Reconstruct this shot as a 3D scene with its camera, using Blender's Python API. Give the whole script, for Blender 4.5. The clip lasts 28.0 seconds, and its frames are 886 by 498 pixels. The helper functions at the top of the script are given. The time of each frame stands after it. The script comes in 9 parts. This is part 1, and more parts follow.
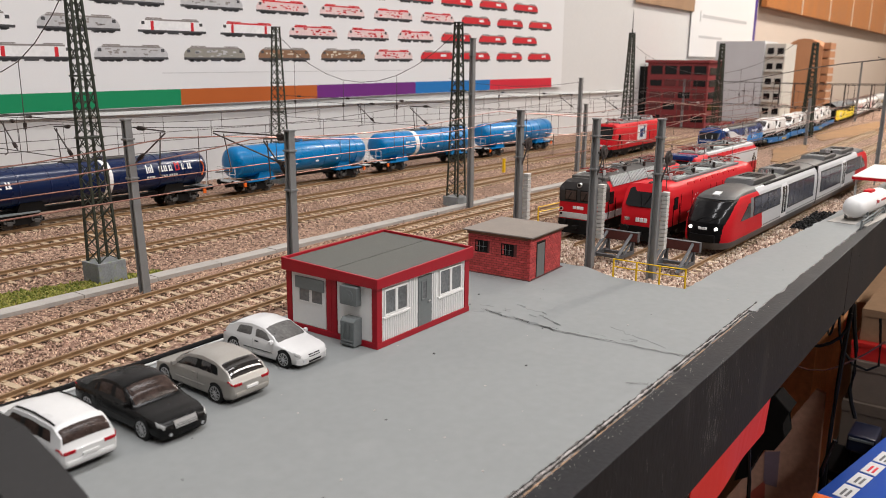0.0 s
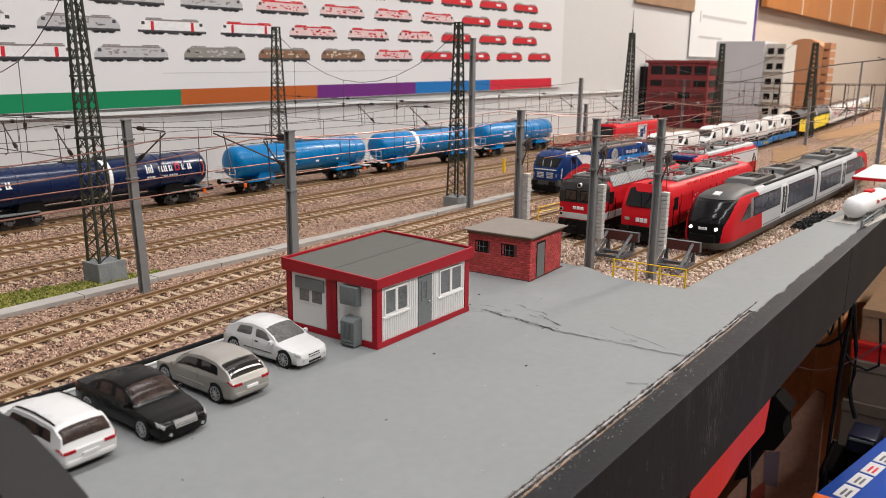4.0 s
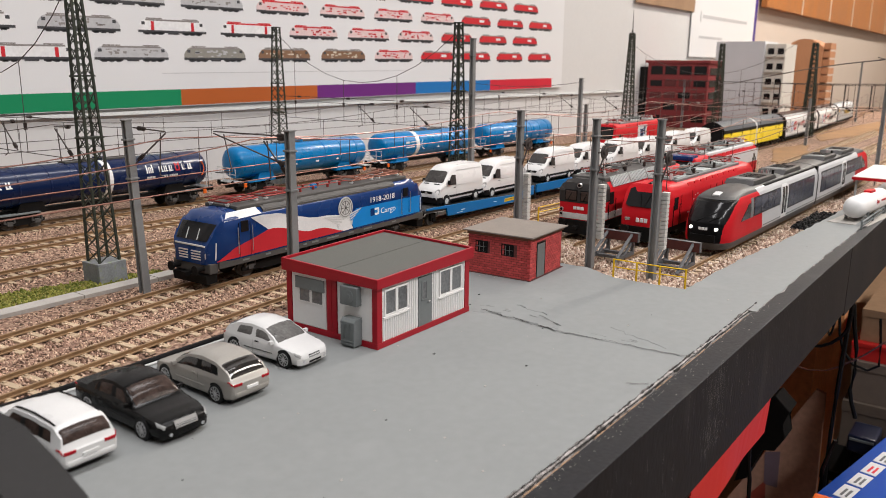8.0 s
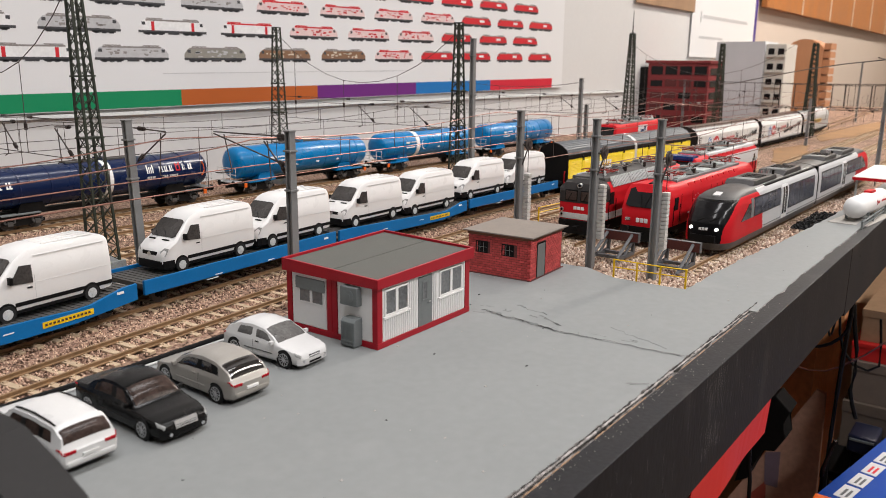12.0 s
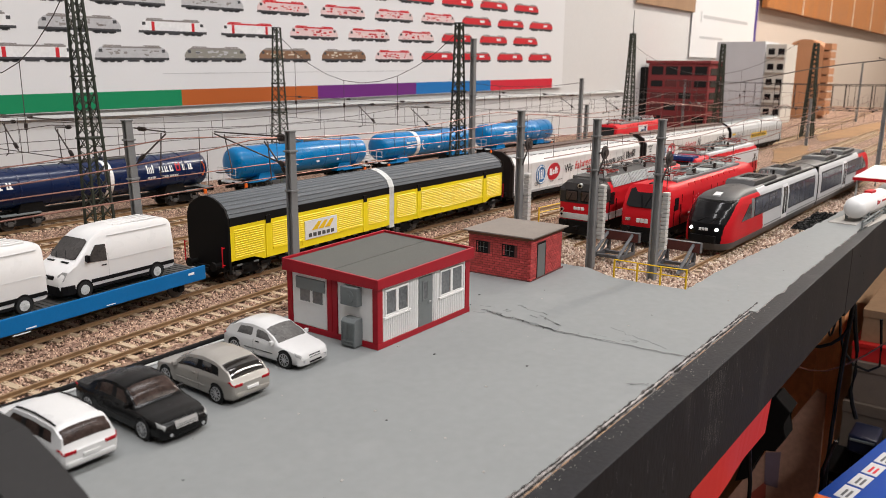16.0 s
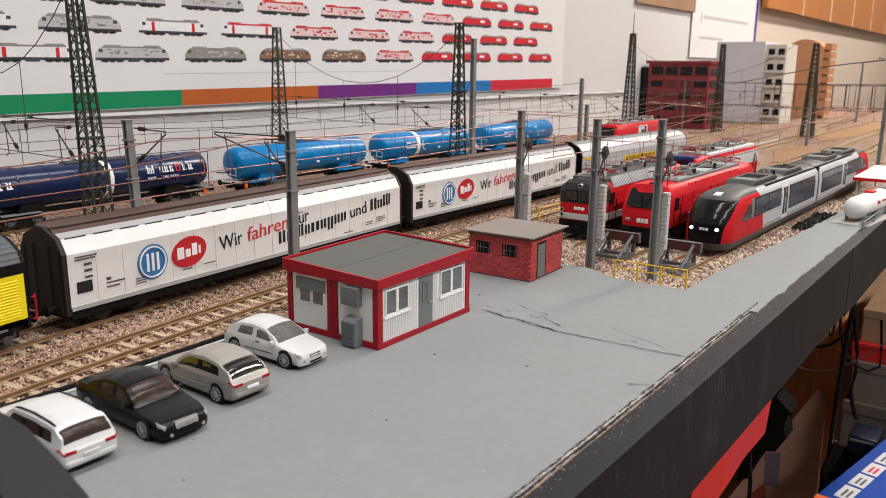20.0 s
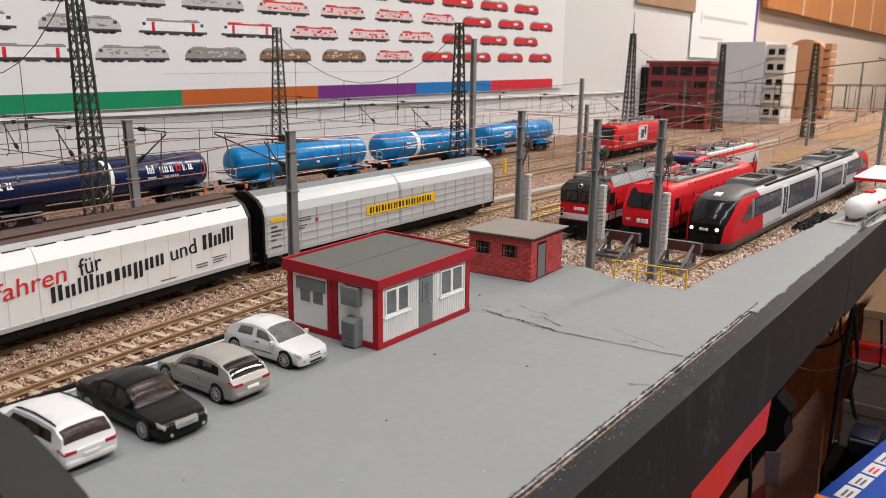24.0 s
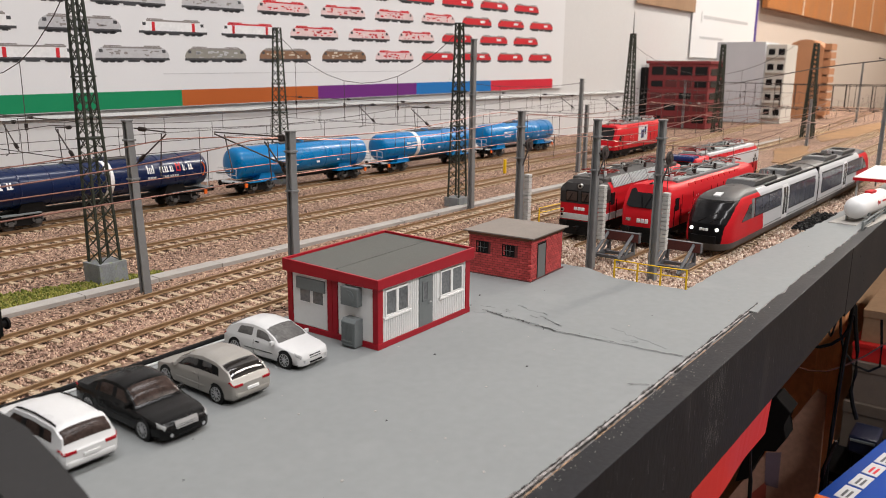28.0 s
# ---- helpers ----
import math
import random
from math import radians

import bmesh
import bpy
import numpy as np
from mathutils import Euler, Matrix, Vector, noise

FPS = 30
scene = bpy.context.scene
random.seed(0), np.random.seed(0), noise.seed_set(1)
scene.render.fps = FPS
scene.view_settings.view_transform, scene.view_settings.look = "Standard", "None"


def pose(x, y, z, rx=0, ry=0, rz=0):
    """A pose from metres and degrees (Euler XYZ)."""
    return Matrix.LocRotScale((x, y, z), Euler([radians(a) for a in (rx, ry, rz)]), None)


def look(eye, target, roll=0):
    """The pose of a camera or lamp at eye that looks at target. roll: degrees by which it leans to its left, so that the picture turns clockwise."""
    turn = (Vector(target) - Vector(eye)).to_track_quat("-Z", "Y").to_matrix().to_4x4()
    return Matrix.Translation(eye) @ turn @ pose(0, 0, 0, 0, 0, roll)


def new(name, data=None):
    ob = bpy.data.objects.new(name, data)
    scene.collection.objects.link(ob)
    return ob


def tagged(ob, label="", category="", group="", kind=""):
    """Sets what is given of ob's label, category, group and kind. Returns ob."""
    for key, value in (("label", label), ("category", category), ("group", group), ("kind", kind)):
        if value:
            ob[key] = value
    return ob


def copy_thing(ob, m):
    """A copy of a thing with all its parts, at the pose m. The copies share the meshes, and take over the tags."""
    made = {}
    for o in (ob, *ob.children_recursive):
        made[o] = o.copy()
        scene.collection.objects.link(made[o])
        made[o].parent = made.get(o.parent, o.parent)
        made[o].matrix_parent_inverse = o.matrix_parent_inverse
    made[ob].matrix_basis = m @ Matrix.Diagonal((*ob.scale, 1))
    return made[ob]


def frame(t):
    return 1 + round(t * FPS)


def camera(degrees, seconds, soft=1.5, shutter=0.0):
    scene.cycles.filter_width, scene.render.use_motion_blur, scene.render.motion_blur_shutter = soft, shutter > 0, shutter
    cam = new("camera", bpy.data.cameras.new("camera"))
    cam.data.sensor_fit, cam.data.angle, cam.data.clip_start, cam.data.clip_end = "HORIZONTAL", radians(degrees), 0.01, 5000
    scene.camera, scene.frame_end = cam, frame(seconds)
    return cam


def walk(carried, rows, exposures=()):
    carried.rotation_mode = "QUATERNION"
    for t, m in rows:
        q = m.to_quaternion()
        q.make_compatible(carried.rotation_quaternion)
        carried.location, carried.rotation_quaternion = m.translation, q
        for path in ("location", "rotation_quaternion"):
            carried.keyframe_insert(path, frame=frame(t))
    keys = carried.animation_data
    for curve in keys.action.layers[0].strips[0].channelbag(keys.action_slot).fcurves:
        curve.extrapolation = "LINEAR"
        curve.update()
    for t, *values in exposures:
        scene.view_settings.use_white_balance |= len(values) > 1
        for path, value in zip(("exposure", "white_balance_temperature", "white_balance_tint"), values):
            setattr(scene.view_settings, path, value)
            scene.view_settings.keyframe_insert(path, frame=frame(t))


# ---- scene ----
# A model railway in scale 1:87. All lengths below are written in millimetres and turned into metres by part().
cam = camera(58.396, 28.0, soft=0.6, shutter=0.008)
EYE = (0.0, 0.0, 0.12085)


def aim(yaw, pitch):
    return look(EYE, (math.cos(radians(yaw)) * math.cos(radians(pitch)), math.sin(radians(yaw)) * math.cos(radians(pitch)), EYE[2] - math.sin(radians(pitch))), 0.654)


walk(cam, [(0.0, aim(36.516, 13.028)), (8.0, aim(36.530, 13.010)), (17.0, aim(36.570, 12.985)), (28.0, aim(36.585, 12.970))])
cam.data.dof.use_dof, cam.data.dof.focus_distance, cam.data.dof.aperture_fstop = True, 0.46, 25.0

# ---- light ----
world = bpy.data.worlds.new("room_air")
scene.world = world
world.use_nodes = True
world.node_tree.nodes["Background"].inputs[0].default_value = (1.0, 0.95, 0.9, 1)
world.node_tree.nodes["Background"].inputs[1].default_value = 0.0


def unseen_lamp_light(name, x, y, sx, sy, watt, colour):
    data = bpy.data.lights.new(name, "AREA")
    data.shape, data.size, data.size_y, data.energy, data.color = "RECTANGLE", sx, sy, watt, colour
    ob = new(name, data)
    ob.matrix_world = pose(x, y, 1.43)
    return ob


WARM = (1.0, 0.985, 1.0)
unseen_lamp_light("ceiling_tube_light", 0.25, 0.15, 1.5, 0.16, 17.0, WARM)
unseen_lamp_light("ceiling_tube_light", 0.25, -1.05, 1.5, 0.16, 32.0, WARM)
# unseen lamp added to brighten the things under the table
unseen_lamp_light("ceiling_tube_light", 2.0, -1.05, 1.5, 0.16, 26.0, (1.0, 0.93, 0.86))
# two more unseen lamps, placed to brighten the far end and its walls
unseen_lamp_light("ceiling_tube_light", 2.6, 0.0, 1.2, 0.16, 46.0, (1.0, 0.93, 0.85))
unseen_lamp_light("ceiling_tube_light", 4.3, 0.0, 1.2, 0.16, 32.0, (1.0, 0.92, 0.83))
scene.view_settings.exposure = -0.05

# ---- small tools ----
MM = 0.001
random.seed(7)


def part(name, bm, material, parent=None, label="", smooth=False):
    """Links a bmesh drawn in millimetres as one mesh object."""
    for v in bm.verts:
        v.co *= MM
    bmesh.ops.recalc_face_normals(bm, faces=bm.faces)
    me = bpy.data.meshes.new(name)
    bm.to_mesh(me)
    bm.free()
    for m in (material if isinstance(material, (list, tuple)) else [material]):
        me.materials.append(m)
    if smooth:
        for f in me.polygons:
            f.use_smooth = True
        me.set_sharp_from_angle(angle=radians(35))
    ob = new(name, me)
    if parent is not None:
        ob.parent = parent
    if label:
        tagged(ob, label)
    return ob


def again(ob, x, y, z, rz=0.0, parent=None):
    """One more object on the same mesh, in millimetres."""
    o = new(ob.name.split(".")[0], ob.data)
    o.parent = parent if parent is not None else ob.parent
    o.matrix_basis = pose(x * MM, y * MM, z * MM, 0, 0, rz)
    return o


def thing(name, label, category, group="", kind="", at=(0, 0, 0), rz=0.0):
    ob = new(name)
    ob.empty_display_size = 0.01
    ob.matrix_basis = pose(at[0] * MM, at[1] * MM, at[2] * MM, 0, 0, rz)
    return tagged(ob, label, category, group, kind)


def B():
    return bmesh.new()


def box(bm, x0, x1, y0, y1, z0, z1, bevel=0.0, mi=0):
    vs = [bm.verts.new((x, y, z)) for x in (x0, x1) for y in (y0, y1) for z in (z0, z1)]
    fs = [bm.faces.new([vs[i] for i in q]) for q in ((0, 1, 3, 2), (4, 6, 7, 5), (0, 4, 5, 1), (2, 3, 7, 6), (0, 2, 6, 4), (1, 5, 7, 3))]
    for f in fs:
        f.material_index = mi
    if bevel:
        es = list({e for f in fs for e in f.edges})
        r = bmesh.ops.bevel(bm, geom=es, offset=bevel, segments=2, affect="EDGES", profile=0.6)
        for f in r["faces"]:
            f.material_index = mi
    return vs


def prism(bm, prof, a0, a1, axis="x", mi=0, bevel=0.0):
    """A closed outline pushed along an axis. prof: (y, z) for x, (x, z) for y, (x, y) for z."""
    def put(p, a):
        return {"x": (a, p[0], p[1]), "y": (p[0], a, p[1]), "z": (p[0], p[1], a)}[axis]
    r0 = [bm.verts.new(put(p, a0)) for p in prof]
    r1 = [bm.verts.new(put(p, a1)) for p in prof]
    n = len(prof)
    fs = [bm.faces.new(r0), bm.faces.new(list(reversed(r1)))]
    fs += [bm.faces.new((r0[i], r0[(i + 1) % n], r1[(i + 1) % n], r1[i])) for i in range(n)]
    for f in fs:
        f.material_index = mi
    if bevel:
        es = list({e for f in fs[:2] for e in f.edges})
        bmesh.ops.bevel(bm, geom=es, offset=bevel, segments=2, affect="EDGES", profile=0.6)
    return fs


def loft(bm, rings, caps=True, closed=True, mi=0):
    rs = [[bm.verts.new(p) for p in r] for r in rings]
    n = len(rs[0])
    for a, b in zip(rs, rs[1:]):
        for i in range(n if closed else n - 1):
            f = bm.faces.new((a[i], a[(i + 1) % n], b[(i + 1) % n], b[i]))
            f.material_index = mi
    if caps:
        bm.faces.new(rs[0]).material_index = mi
        bm.faces.new(list(reversed(rs[-1]))).material_index = mi
    return rs


def rod(bm, p, q, r, seg=6, r2=None, mi=0):
    p, q = Vector(p), Vector(q)
    d = (q - p).normalized()
    u = d.orthogonal().normalized()
    w = d.cross(u)
    ring = lambda c, rr: [c + rr * (math.cos(2 * math.pi * i / seg) * u + math.sin(2 * math.pi * i / seg) * w) for i in range(seg)]
    loft(bm, [ring(p, r), ring(q, r if r2 is None else r2)], mi=mi)


def wire(bm, pts, r, seg=5, mi=0):
    for p, q in zip(pts, pts[1:]):
        rod(bm, p, q, r, seg, mi=mi)


def strand(bm, pts, r, seg=5):
    """One unbroken wire through the points."""
    rings = []
    for i, p in enumerate(pts):
        d = (Vector(pts[min(i + 1, len(pts) - 1)]) - Vector(pts[max(i - 1, 0)])).normalized()
        u = d.cross(Vector((0, 0, 1))).normalized()
        w = u.cross(d)
        rings.append([Vector(p) + r * (math.cos(2 * math.pi * k / seg) * u + math.sin(2 * math.pi * k / seg) * w) for k in range(seg)])
    loft(bm, rings)


def disc(bm, c, r, axis, half, seg=20, mi=0):
    d = {"x": Vector((1, 0, 0)), "y": Vector((0, 1, 0)), "z": Vector((0, 0, 1))}[axis] * half
    rod(bm, Vector(c) - d, Vector(c) + d, r, seg, mi=mi)


def quad(bm, pts, mi=0):
    f = bm.faces.new([bm.verts.new(p) for p in pts])
    f.material_index = mi
    return f


def plate(bm, pts, n, t=0.25, mi=0):
    """A thin sheet on an outline, t thick along n."""
    n = Vector(n) * t
    a = [bm.verts.new(p) for p in pts]
    b = [bm.verts.new(Vector(p) + n) for p in pts]
    k = len(pts)
    fs = [bm.faces.new(a), bm.faces.new(list(reversed(b)))] + [bm.faces.new((a[i], a[(i + 1) % k], b[(i + 1) % k], b[i])) for i in range(k)]
    for f in fs:
        f.material_index = mi


def words(name, body, size, material, parent, m, label="", shear=0.0, extrude=0.08, stretch=1.0, align="LEFT", width=0.0):
    """Raised lettering in the built-in font. m: the pose of its base line, in metres."""
    cu = bpy.data.curves.new(name, "FONT")
    cu.body, cu.size, cu.extrude, cu.shear, cu.align_x = body, size * MM, extrude * MM, shear, align
    cu.resolution_u = 3
    tmp = bpy.data.objects.new(name, cu)
    scene.collection.objects.link(tmp)
    me = bpy.data.meshes.new_from_object(tmp.evaluated_get(bpy.context.evaluated_depsgraph_get()))
    bpy.data.objects.remove(tmp)
    if width:
        xs = [v.co.x for v in me.vertices]
        me.transform(Matrix.Translation((-min(xs), 0, 0)))
        stretch = width * MM / (max(xs) - min(xs))
    me.transform(Matrix.Diagonal((stretch, 1, 1, 1)))
    me.materials.clear()
    me.materials.append(material)
    ob = new(name, me)
    ob.parent, ob.matrix_basis = parent, m
    return tagged(ob, label) if label else ob


def sidewards(x, y, z, rise=0.0):
    """Lettering on a side that looks towards -y; rise: degrees by which its line climbs."""
    return pose(x * MM, y * MM, z * MM, 90, 0, 0) @ pose(0, 0, 0, 0, 0, rise)


# ---- materials ----
def mat(name, colour, rough=0.5, metal=0.0, vary=0.12, scale=60.0, fine=900.0, bump=0.05, spec=0.28, dirt=None, dirt_amount=0.0, coat=0.0, stretch=None, random_tone=0.0):
    m = bpy.data.materials.new(name)
    m.use_nodes = True
    nt = m.node_tree
    bsdf = nt.nodes["Principled BSDF"]
    bsdf.inputs["Metallic"].default_value = metal
    bsdf.inputs["Specular IOR Level"].default_value = spec
    bsdf.inputs["Coat Weight"].default_value = coat
    tc = nt.nodes.new("ShaderNodeTexCoord")
    vec = tc.outputs["Object"]
    if stretch:
        mp = nt.nodes.new("ShaderNodeMapping")
        mp.inputs["Scale"].default_value = stretch
        nt.links.new(vec, mp.inputs[0])
        vec = mp.outputs[0]

    def nz(s, detail=4.0):
        n = nt.nodes.new("ShaderNodeTexNoise")
        n.inputs["Scale"].default_value, n.inputs["Detail"].default_value = s, detail
        nt.links.new(vec, n.inputs["Vector"])
        return n.outputs["Fac"]

    big, small = nz(scale), nz(fine, 3.0)
    mixf = nt.nodes.new("ShaderNodeMath")
    mixf.operation = "MULTIPLY_ADD"
    nt.links.new(small, mixf.inputs[0])
    mixf.inputs[1].default_value = 0.5
    half = nt.nodes.new("ShaderNodeMath")
    half.operation = "MULTIPLY"
    nt.links.new(big, half.inputs[0])
    half.inputs[1].default_value = 0.5
    nt.links.new(half.outputs[0], mixf.inputs[2])
    ramp = nt.nodes.new("ShaderNodeMapRange")
    ramp.inputs["From Min"].default_value, ramp.inputs["From Max"].default_value = 0.3, 0.7
    ramp.inputs["To Min"].default_value, ramp.inputs["To Max"].default_value = 1 - vary, 1 + vary
    nt.links.new(mixf.outputs[0], ramp.inputs["Value"])
    val = ramp.outputs[0]
    if random_tone:
        oi = nt.nodes.new("ShaderNodeObjectInfo")
        rr = nt.nodes.new("ShaderNodeMapRange")
        rr.inputs["To Min"].default_value, rr.inputs["To Max"].default_value = 1 - random_tone, 1 + random_tone
        nt.links.new(oi.outputs["Random"], rr.inputs["Value"])
        mu = nt.nodes.new("ShaderNodeMath")
        mu.operation = "MULTIPLY"
        nt.links.new(val, mu.inputs[0])
        nt.links.new(rr.outputs[0], mu.inputs[1])
        val = mu.outputs[0]
    mul = nt.nodes.new("ShaderNodeVectorMath")
    mul.operation = "SCALE"
    mul.inputs[0].default_value = colour[:3]
    nt.links.new(val, mul.inputs["Scale"])
    col = mul.outputs[0]
    if dirt:
        dn = nz(scale * 2.3, 8.0)
        dr = nt.nodes.new("ShaderNodeMapRange")
        dr.inputs["From Min"].default_value, dr.inputs["From Max"].default_value = 0.62 - 0.25 * dirt_amount, 0.72
        dr.inputs["To Max"].default_value = min(1.0, 0.4 + dirt_amount)
        nt.links.new(dn, dr.inputs["Value"])
        mx = nt.nodes.new("ShaderNodeMix")
        mx.data_type = "RGBA"
        nt.links.new(dr.outputs[0], mx.inputs["Factor"])
        nt.links.new(col, mx.inputs["A"])
        mx.inputs["B"].default_value = (*dirt, 1)
        col = mx.outputs["Result"]
    nt.links.new(col, bsdf.inputs["Base Color"])
    rg = nt.nodes.new("ShaderNodeMapRange")
    rg.inputs["To Min"].default_value, rg.inputs["To Max"].default_value = max(0.02, rough - 0.1), min(1, rough + 0.1)
    nt.links.new(big, rg.inputs["Value"])
    nt.links.new(rg.outputs[0], bsdf.inputs["Roughness"])
    if bump:
        bp = nt.nodes.new("ShaderNodeBump")
        bp.inputs["Strength"].default_value, bp.inputs["Distance"].default_value = bump, 0.0004
        nt.links.new(small, bp.inputs["Height"])
        nt.links.new(bp.outputs[0], bsdf.inputs["Normal"])
    return m


def glow(name, colour, strength):
    m = bpy.data.materials.new(name)
    m.use_nodes = True
    b = m.node_tree.nodes["Principled BSDF"]
    b.inputs["Base Color"].default_value = (*colour, 1)
    b.inputs["Emission Color"].default_value = (*colour, 1)
    b.inputs["Emission Strength"].default_value = strength
    return m


def stones_mat(name, tones, scale):
    """Loose stone in several tones, cell by cell."""
    m = mat(name, (0.4, 0.3, 0.24), 0.85, bump=0.0, spec=0.2)
    nt = m.node_tree
    b = nt.nodes["Principled BSDF"]
    tc = nt.nodes.new("ShaderNodeTexCoord")
    vo = nt.nodes.new("ShaderNodeTexVoronoi")
    vo.inputs["Scale"].default_value = scale
    nt.links.new(tc.outputs["Object"], vo.inputs["Vector"])
    sep = nt.nodes.new("ShaderNodeSeparateColor")
    nt.links.new(vo.outputs["Color"], sep.inputs[0])
    cr = nt.nodes.new("ShaderNodeValToRGB")
    cr.color_ramp.interpolation = "CONSTANT"
    while len(cr.color_ramp.elements) < len(tones):
        cr.color_ramp.elements.new(0.5)
    for i, (e, c) in enumerate(zip(cr.color_ramp.elements, tones)):
        e.position, e.color = i / len(tones), (*c, 1)
    nt.links.new(sep.outputs[0], cr.inputs[0])
    big = nt.nodes.new("ShaderNodeTexNoise")
    big.inputs["Scale"].default_value, big.inputs["Detail"].default_value = 14.0, 5.0
    nt.links.new(tc.outputs["Object"], big.inputs["Vector"])
    br = nt.nodes.new("ShaderNodeMapRange")
    br.inputs["From Min"].default_value, br.inputs["From Max"].default_value = 0.35, 0.68
    br.inputs["To Min"].default_value, br.inputs["To Max"].default_value = 0.8, 1.15
    nt.links.new(big.outputs["Fac"], br.inputs["Value"])
    sc = nt.nodes.new("ShaderNodeVectorMath")
    sc.operation = "SCALE"
    nt.links.new(cr.outputs[0], sc.inputs[0])
    nt.links.new(br.outputs[0], sc.inputs["Scale"])
    nt.links.new(sc.outputs[0], b.inputs["Base Color"])
    bp = nt.nodes.new("ShaderNodeBump")
    bp.inputs["Strength"].default_value, bp.inputs["Distance"].default_value, bp.invert = 0.9, 0.0008, True
    nt.links.new(vo.outputs["Distance"], bp.inputs["Height"])
    nt.links.new(bp.outputs[0], b.inputs["Normal"])
    return m


def island_stones(name, tones):
    m = mat(name, (0.4, 0.3, 0.24), 0.85, spec=0.2, bump=0.1)
    nt = m.node_tree
    ge = nt.nodes.new("ShaderNodeNewGeometry")
    cr = nt.nodes.new("ShaderNodeValToRGB")
    cr.color_ramp.interpolation = "CONSTANT"
    while len(cr.color_ramp.elements) < len(tones):
        cr.color_ramp.elements.new(0.5)
    for i, (e, c) in enumerate(zip(cr.color_ramp.elements, tones)):
        e.position, e.color = i / len(tones), (*c, 1)
    nt.links.new(ge.outputs["Random Per Island"], cr.inputs[0])
    nt.links.new(cr.outputs[0], nt.nodes["Principled BSDF"].inputs["Base Color"])
    return m


def glass_mat(name, tint=(0.012, 0.0115, 0.012), rough=0.14):
    return mat(name, tint, rough, vary=0.05, bump=0.0, spec=0.16)


BALLAST = [(0.26, 0.17, 0.13), (0.54, 0.39, 0.30), (0.36, 0.24, 0.19), (0.66, 0.50, 0.385), (0.10, 0.062, 0.044), (0.47, 0.32, 0.25)]
# ground takes the tones darkened for shade between stones, the stones take them lighter
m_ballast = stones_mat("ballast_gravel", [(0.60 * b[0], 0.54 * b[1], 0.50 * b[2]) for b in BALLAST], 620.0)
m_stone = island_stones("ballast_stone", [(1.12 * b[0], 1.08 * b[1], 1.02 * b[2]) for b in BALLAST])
m_pale_stone = island_stones("pale_ballast_stone", [(0.56, 0.42, 0.33), (0.66, 0.53, 0.43), (0.42, 0.30, 0.23), (0.76, 0.65, 0.54), (0.24, 0.16, 0.12), (0.60, 0.45, 0.36)])
m_board = mat("grey_painted_board", (0.214, 0.222, 0.219), 0.66, vary=0.06, scale=14, fine=220, bump=0.12, spec=0.22, dirt=(0.243, 0.25, 0.246), dirt_amount=0.1)
m_fascia = mat("black_painted_wood", (0.0140, 0.0140, 0.0160), 0.6, spec=0.18, vary=0.4, scale=22, fine=500, bump=0.35, dirt=(0.035, 0.034, 0.034), dirt_amount=0.1, stretch=(1.0, 1.0, 0.35))
m_gap = mat("dark_joint", (0.03, 0.028, 0.026), 0.95, vary=0.4)
m_rail = mat("rusty_rail", (0.28, 0.175, 0.095), 0.55, 0.35, vary=0.25, scale=300, fine=1500)
m_railtop = mat("worn_rail_head", (0.37, 0.265, 0.16), 0.42, 0.5, vary=0.2, scale=200)
m_sleeper = mat("concrete_sleeper", (0.45, 0.34, 0.23), 0.8, vary=0.2, scale=300, fine=1800, random_tone=0.12)
m_kerb = mat("weathered_concrete", (0.36, 0.335, 0.305), 0.85, vary=0.15, scale=80, fine=1200, bump=0.2)
m_pole = mat("grey_plastic_mast", (0.20, 0.20, 0.198), 0.5, vary=0.1, scale=90)
m_lattice = mat("green_grey_lattice_steel", (0.032, 0.037, 0.026), 0.55, vary=0.2, scale=200)
m_foot = mat("mast_foundation_concrete", (0.22, 0.23, 0.235), 0.8, vary=0.3, scale=150, dirt=(0.25, 0.3, 0.08), dirt_amount=0.2)
m_copper = mat("copper_wire", (0.25, 0.125, 0.10), 0.34, 0.65, vary=0.15)
m_wire = mat("dark_wire", (0.09, 0.075, 0.07), 0.5, 0.5, vary=0.1)
m_insul = mat("brown_insulator", (0.035, 0.025, 0.022), 0.35)
m_white = mat("white_plastic", (0.80, 0.79, 0.775), 0.38, vary=0.03, scale=60)
m_offwhite = mat("white_wall_paint", (0.585, 0.58, 0.575), 0.6, vary=0.03, scale=3, fine=200)
m_red = mat("red_plastic", (0.34, 0.008, 0.018), 0.38, vary=0.08, scale=100)
m_roofgrey = mat("grey_green_roof_felt", (0.098, 0.098, 0.088), 0.85, vary=0.1, scale=120, fine=2500, bump=0.3)
m_midgrey = mat("mid_grey_plastic", (0.17, 0.185, 0.185), 0.5, vary=0.08, scale=120)
m_dark = mat("dark_underframe", (0.008, 0.0072, 0.0068), 0.65, vary=0.35, scale=200, spec=0.12)
m_black = mat("black_plastic", (0.0055, 0.0053, 0.0055), 0.5, vary=0.15, spec=0.14)
m_glass = glass_mat("dark_window_glass")
m_greyglass = mat("grey_window_glass", (0.15, 0.155, 0.16), 0.1, vary=0.45, scale=70, bump=0.0, spec=0.5)
m_chrome = mat("silver_paint", (0.62, 0.62, 0.63), 0.3, 0.85, vary=0.05)
m_tyre = mat("tyre_rubber", (0.015, 0.015, 0.015), 0.75)
m_yellow = mat("yellow_paint", (0.75, 0.47, 0.01), 0.45, vary=0.05)
m_brick = mat("red_brick", (0.50, 0.075, 0.072), 0.75, vary=0.15, scale=300, fine=2000, random_tone=0.22)
m_mortar = mat("dark_mortar", (0.12, 0.042, 0.04), 0.9, vary=0.3, scale=200)
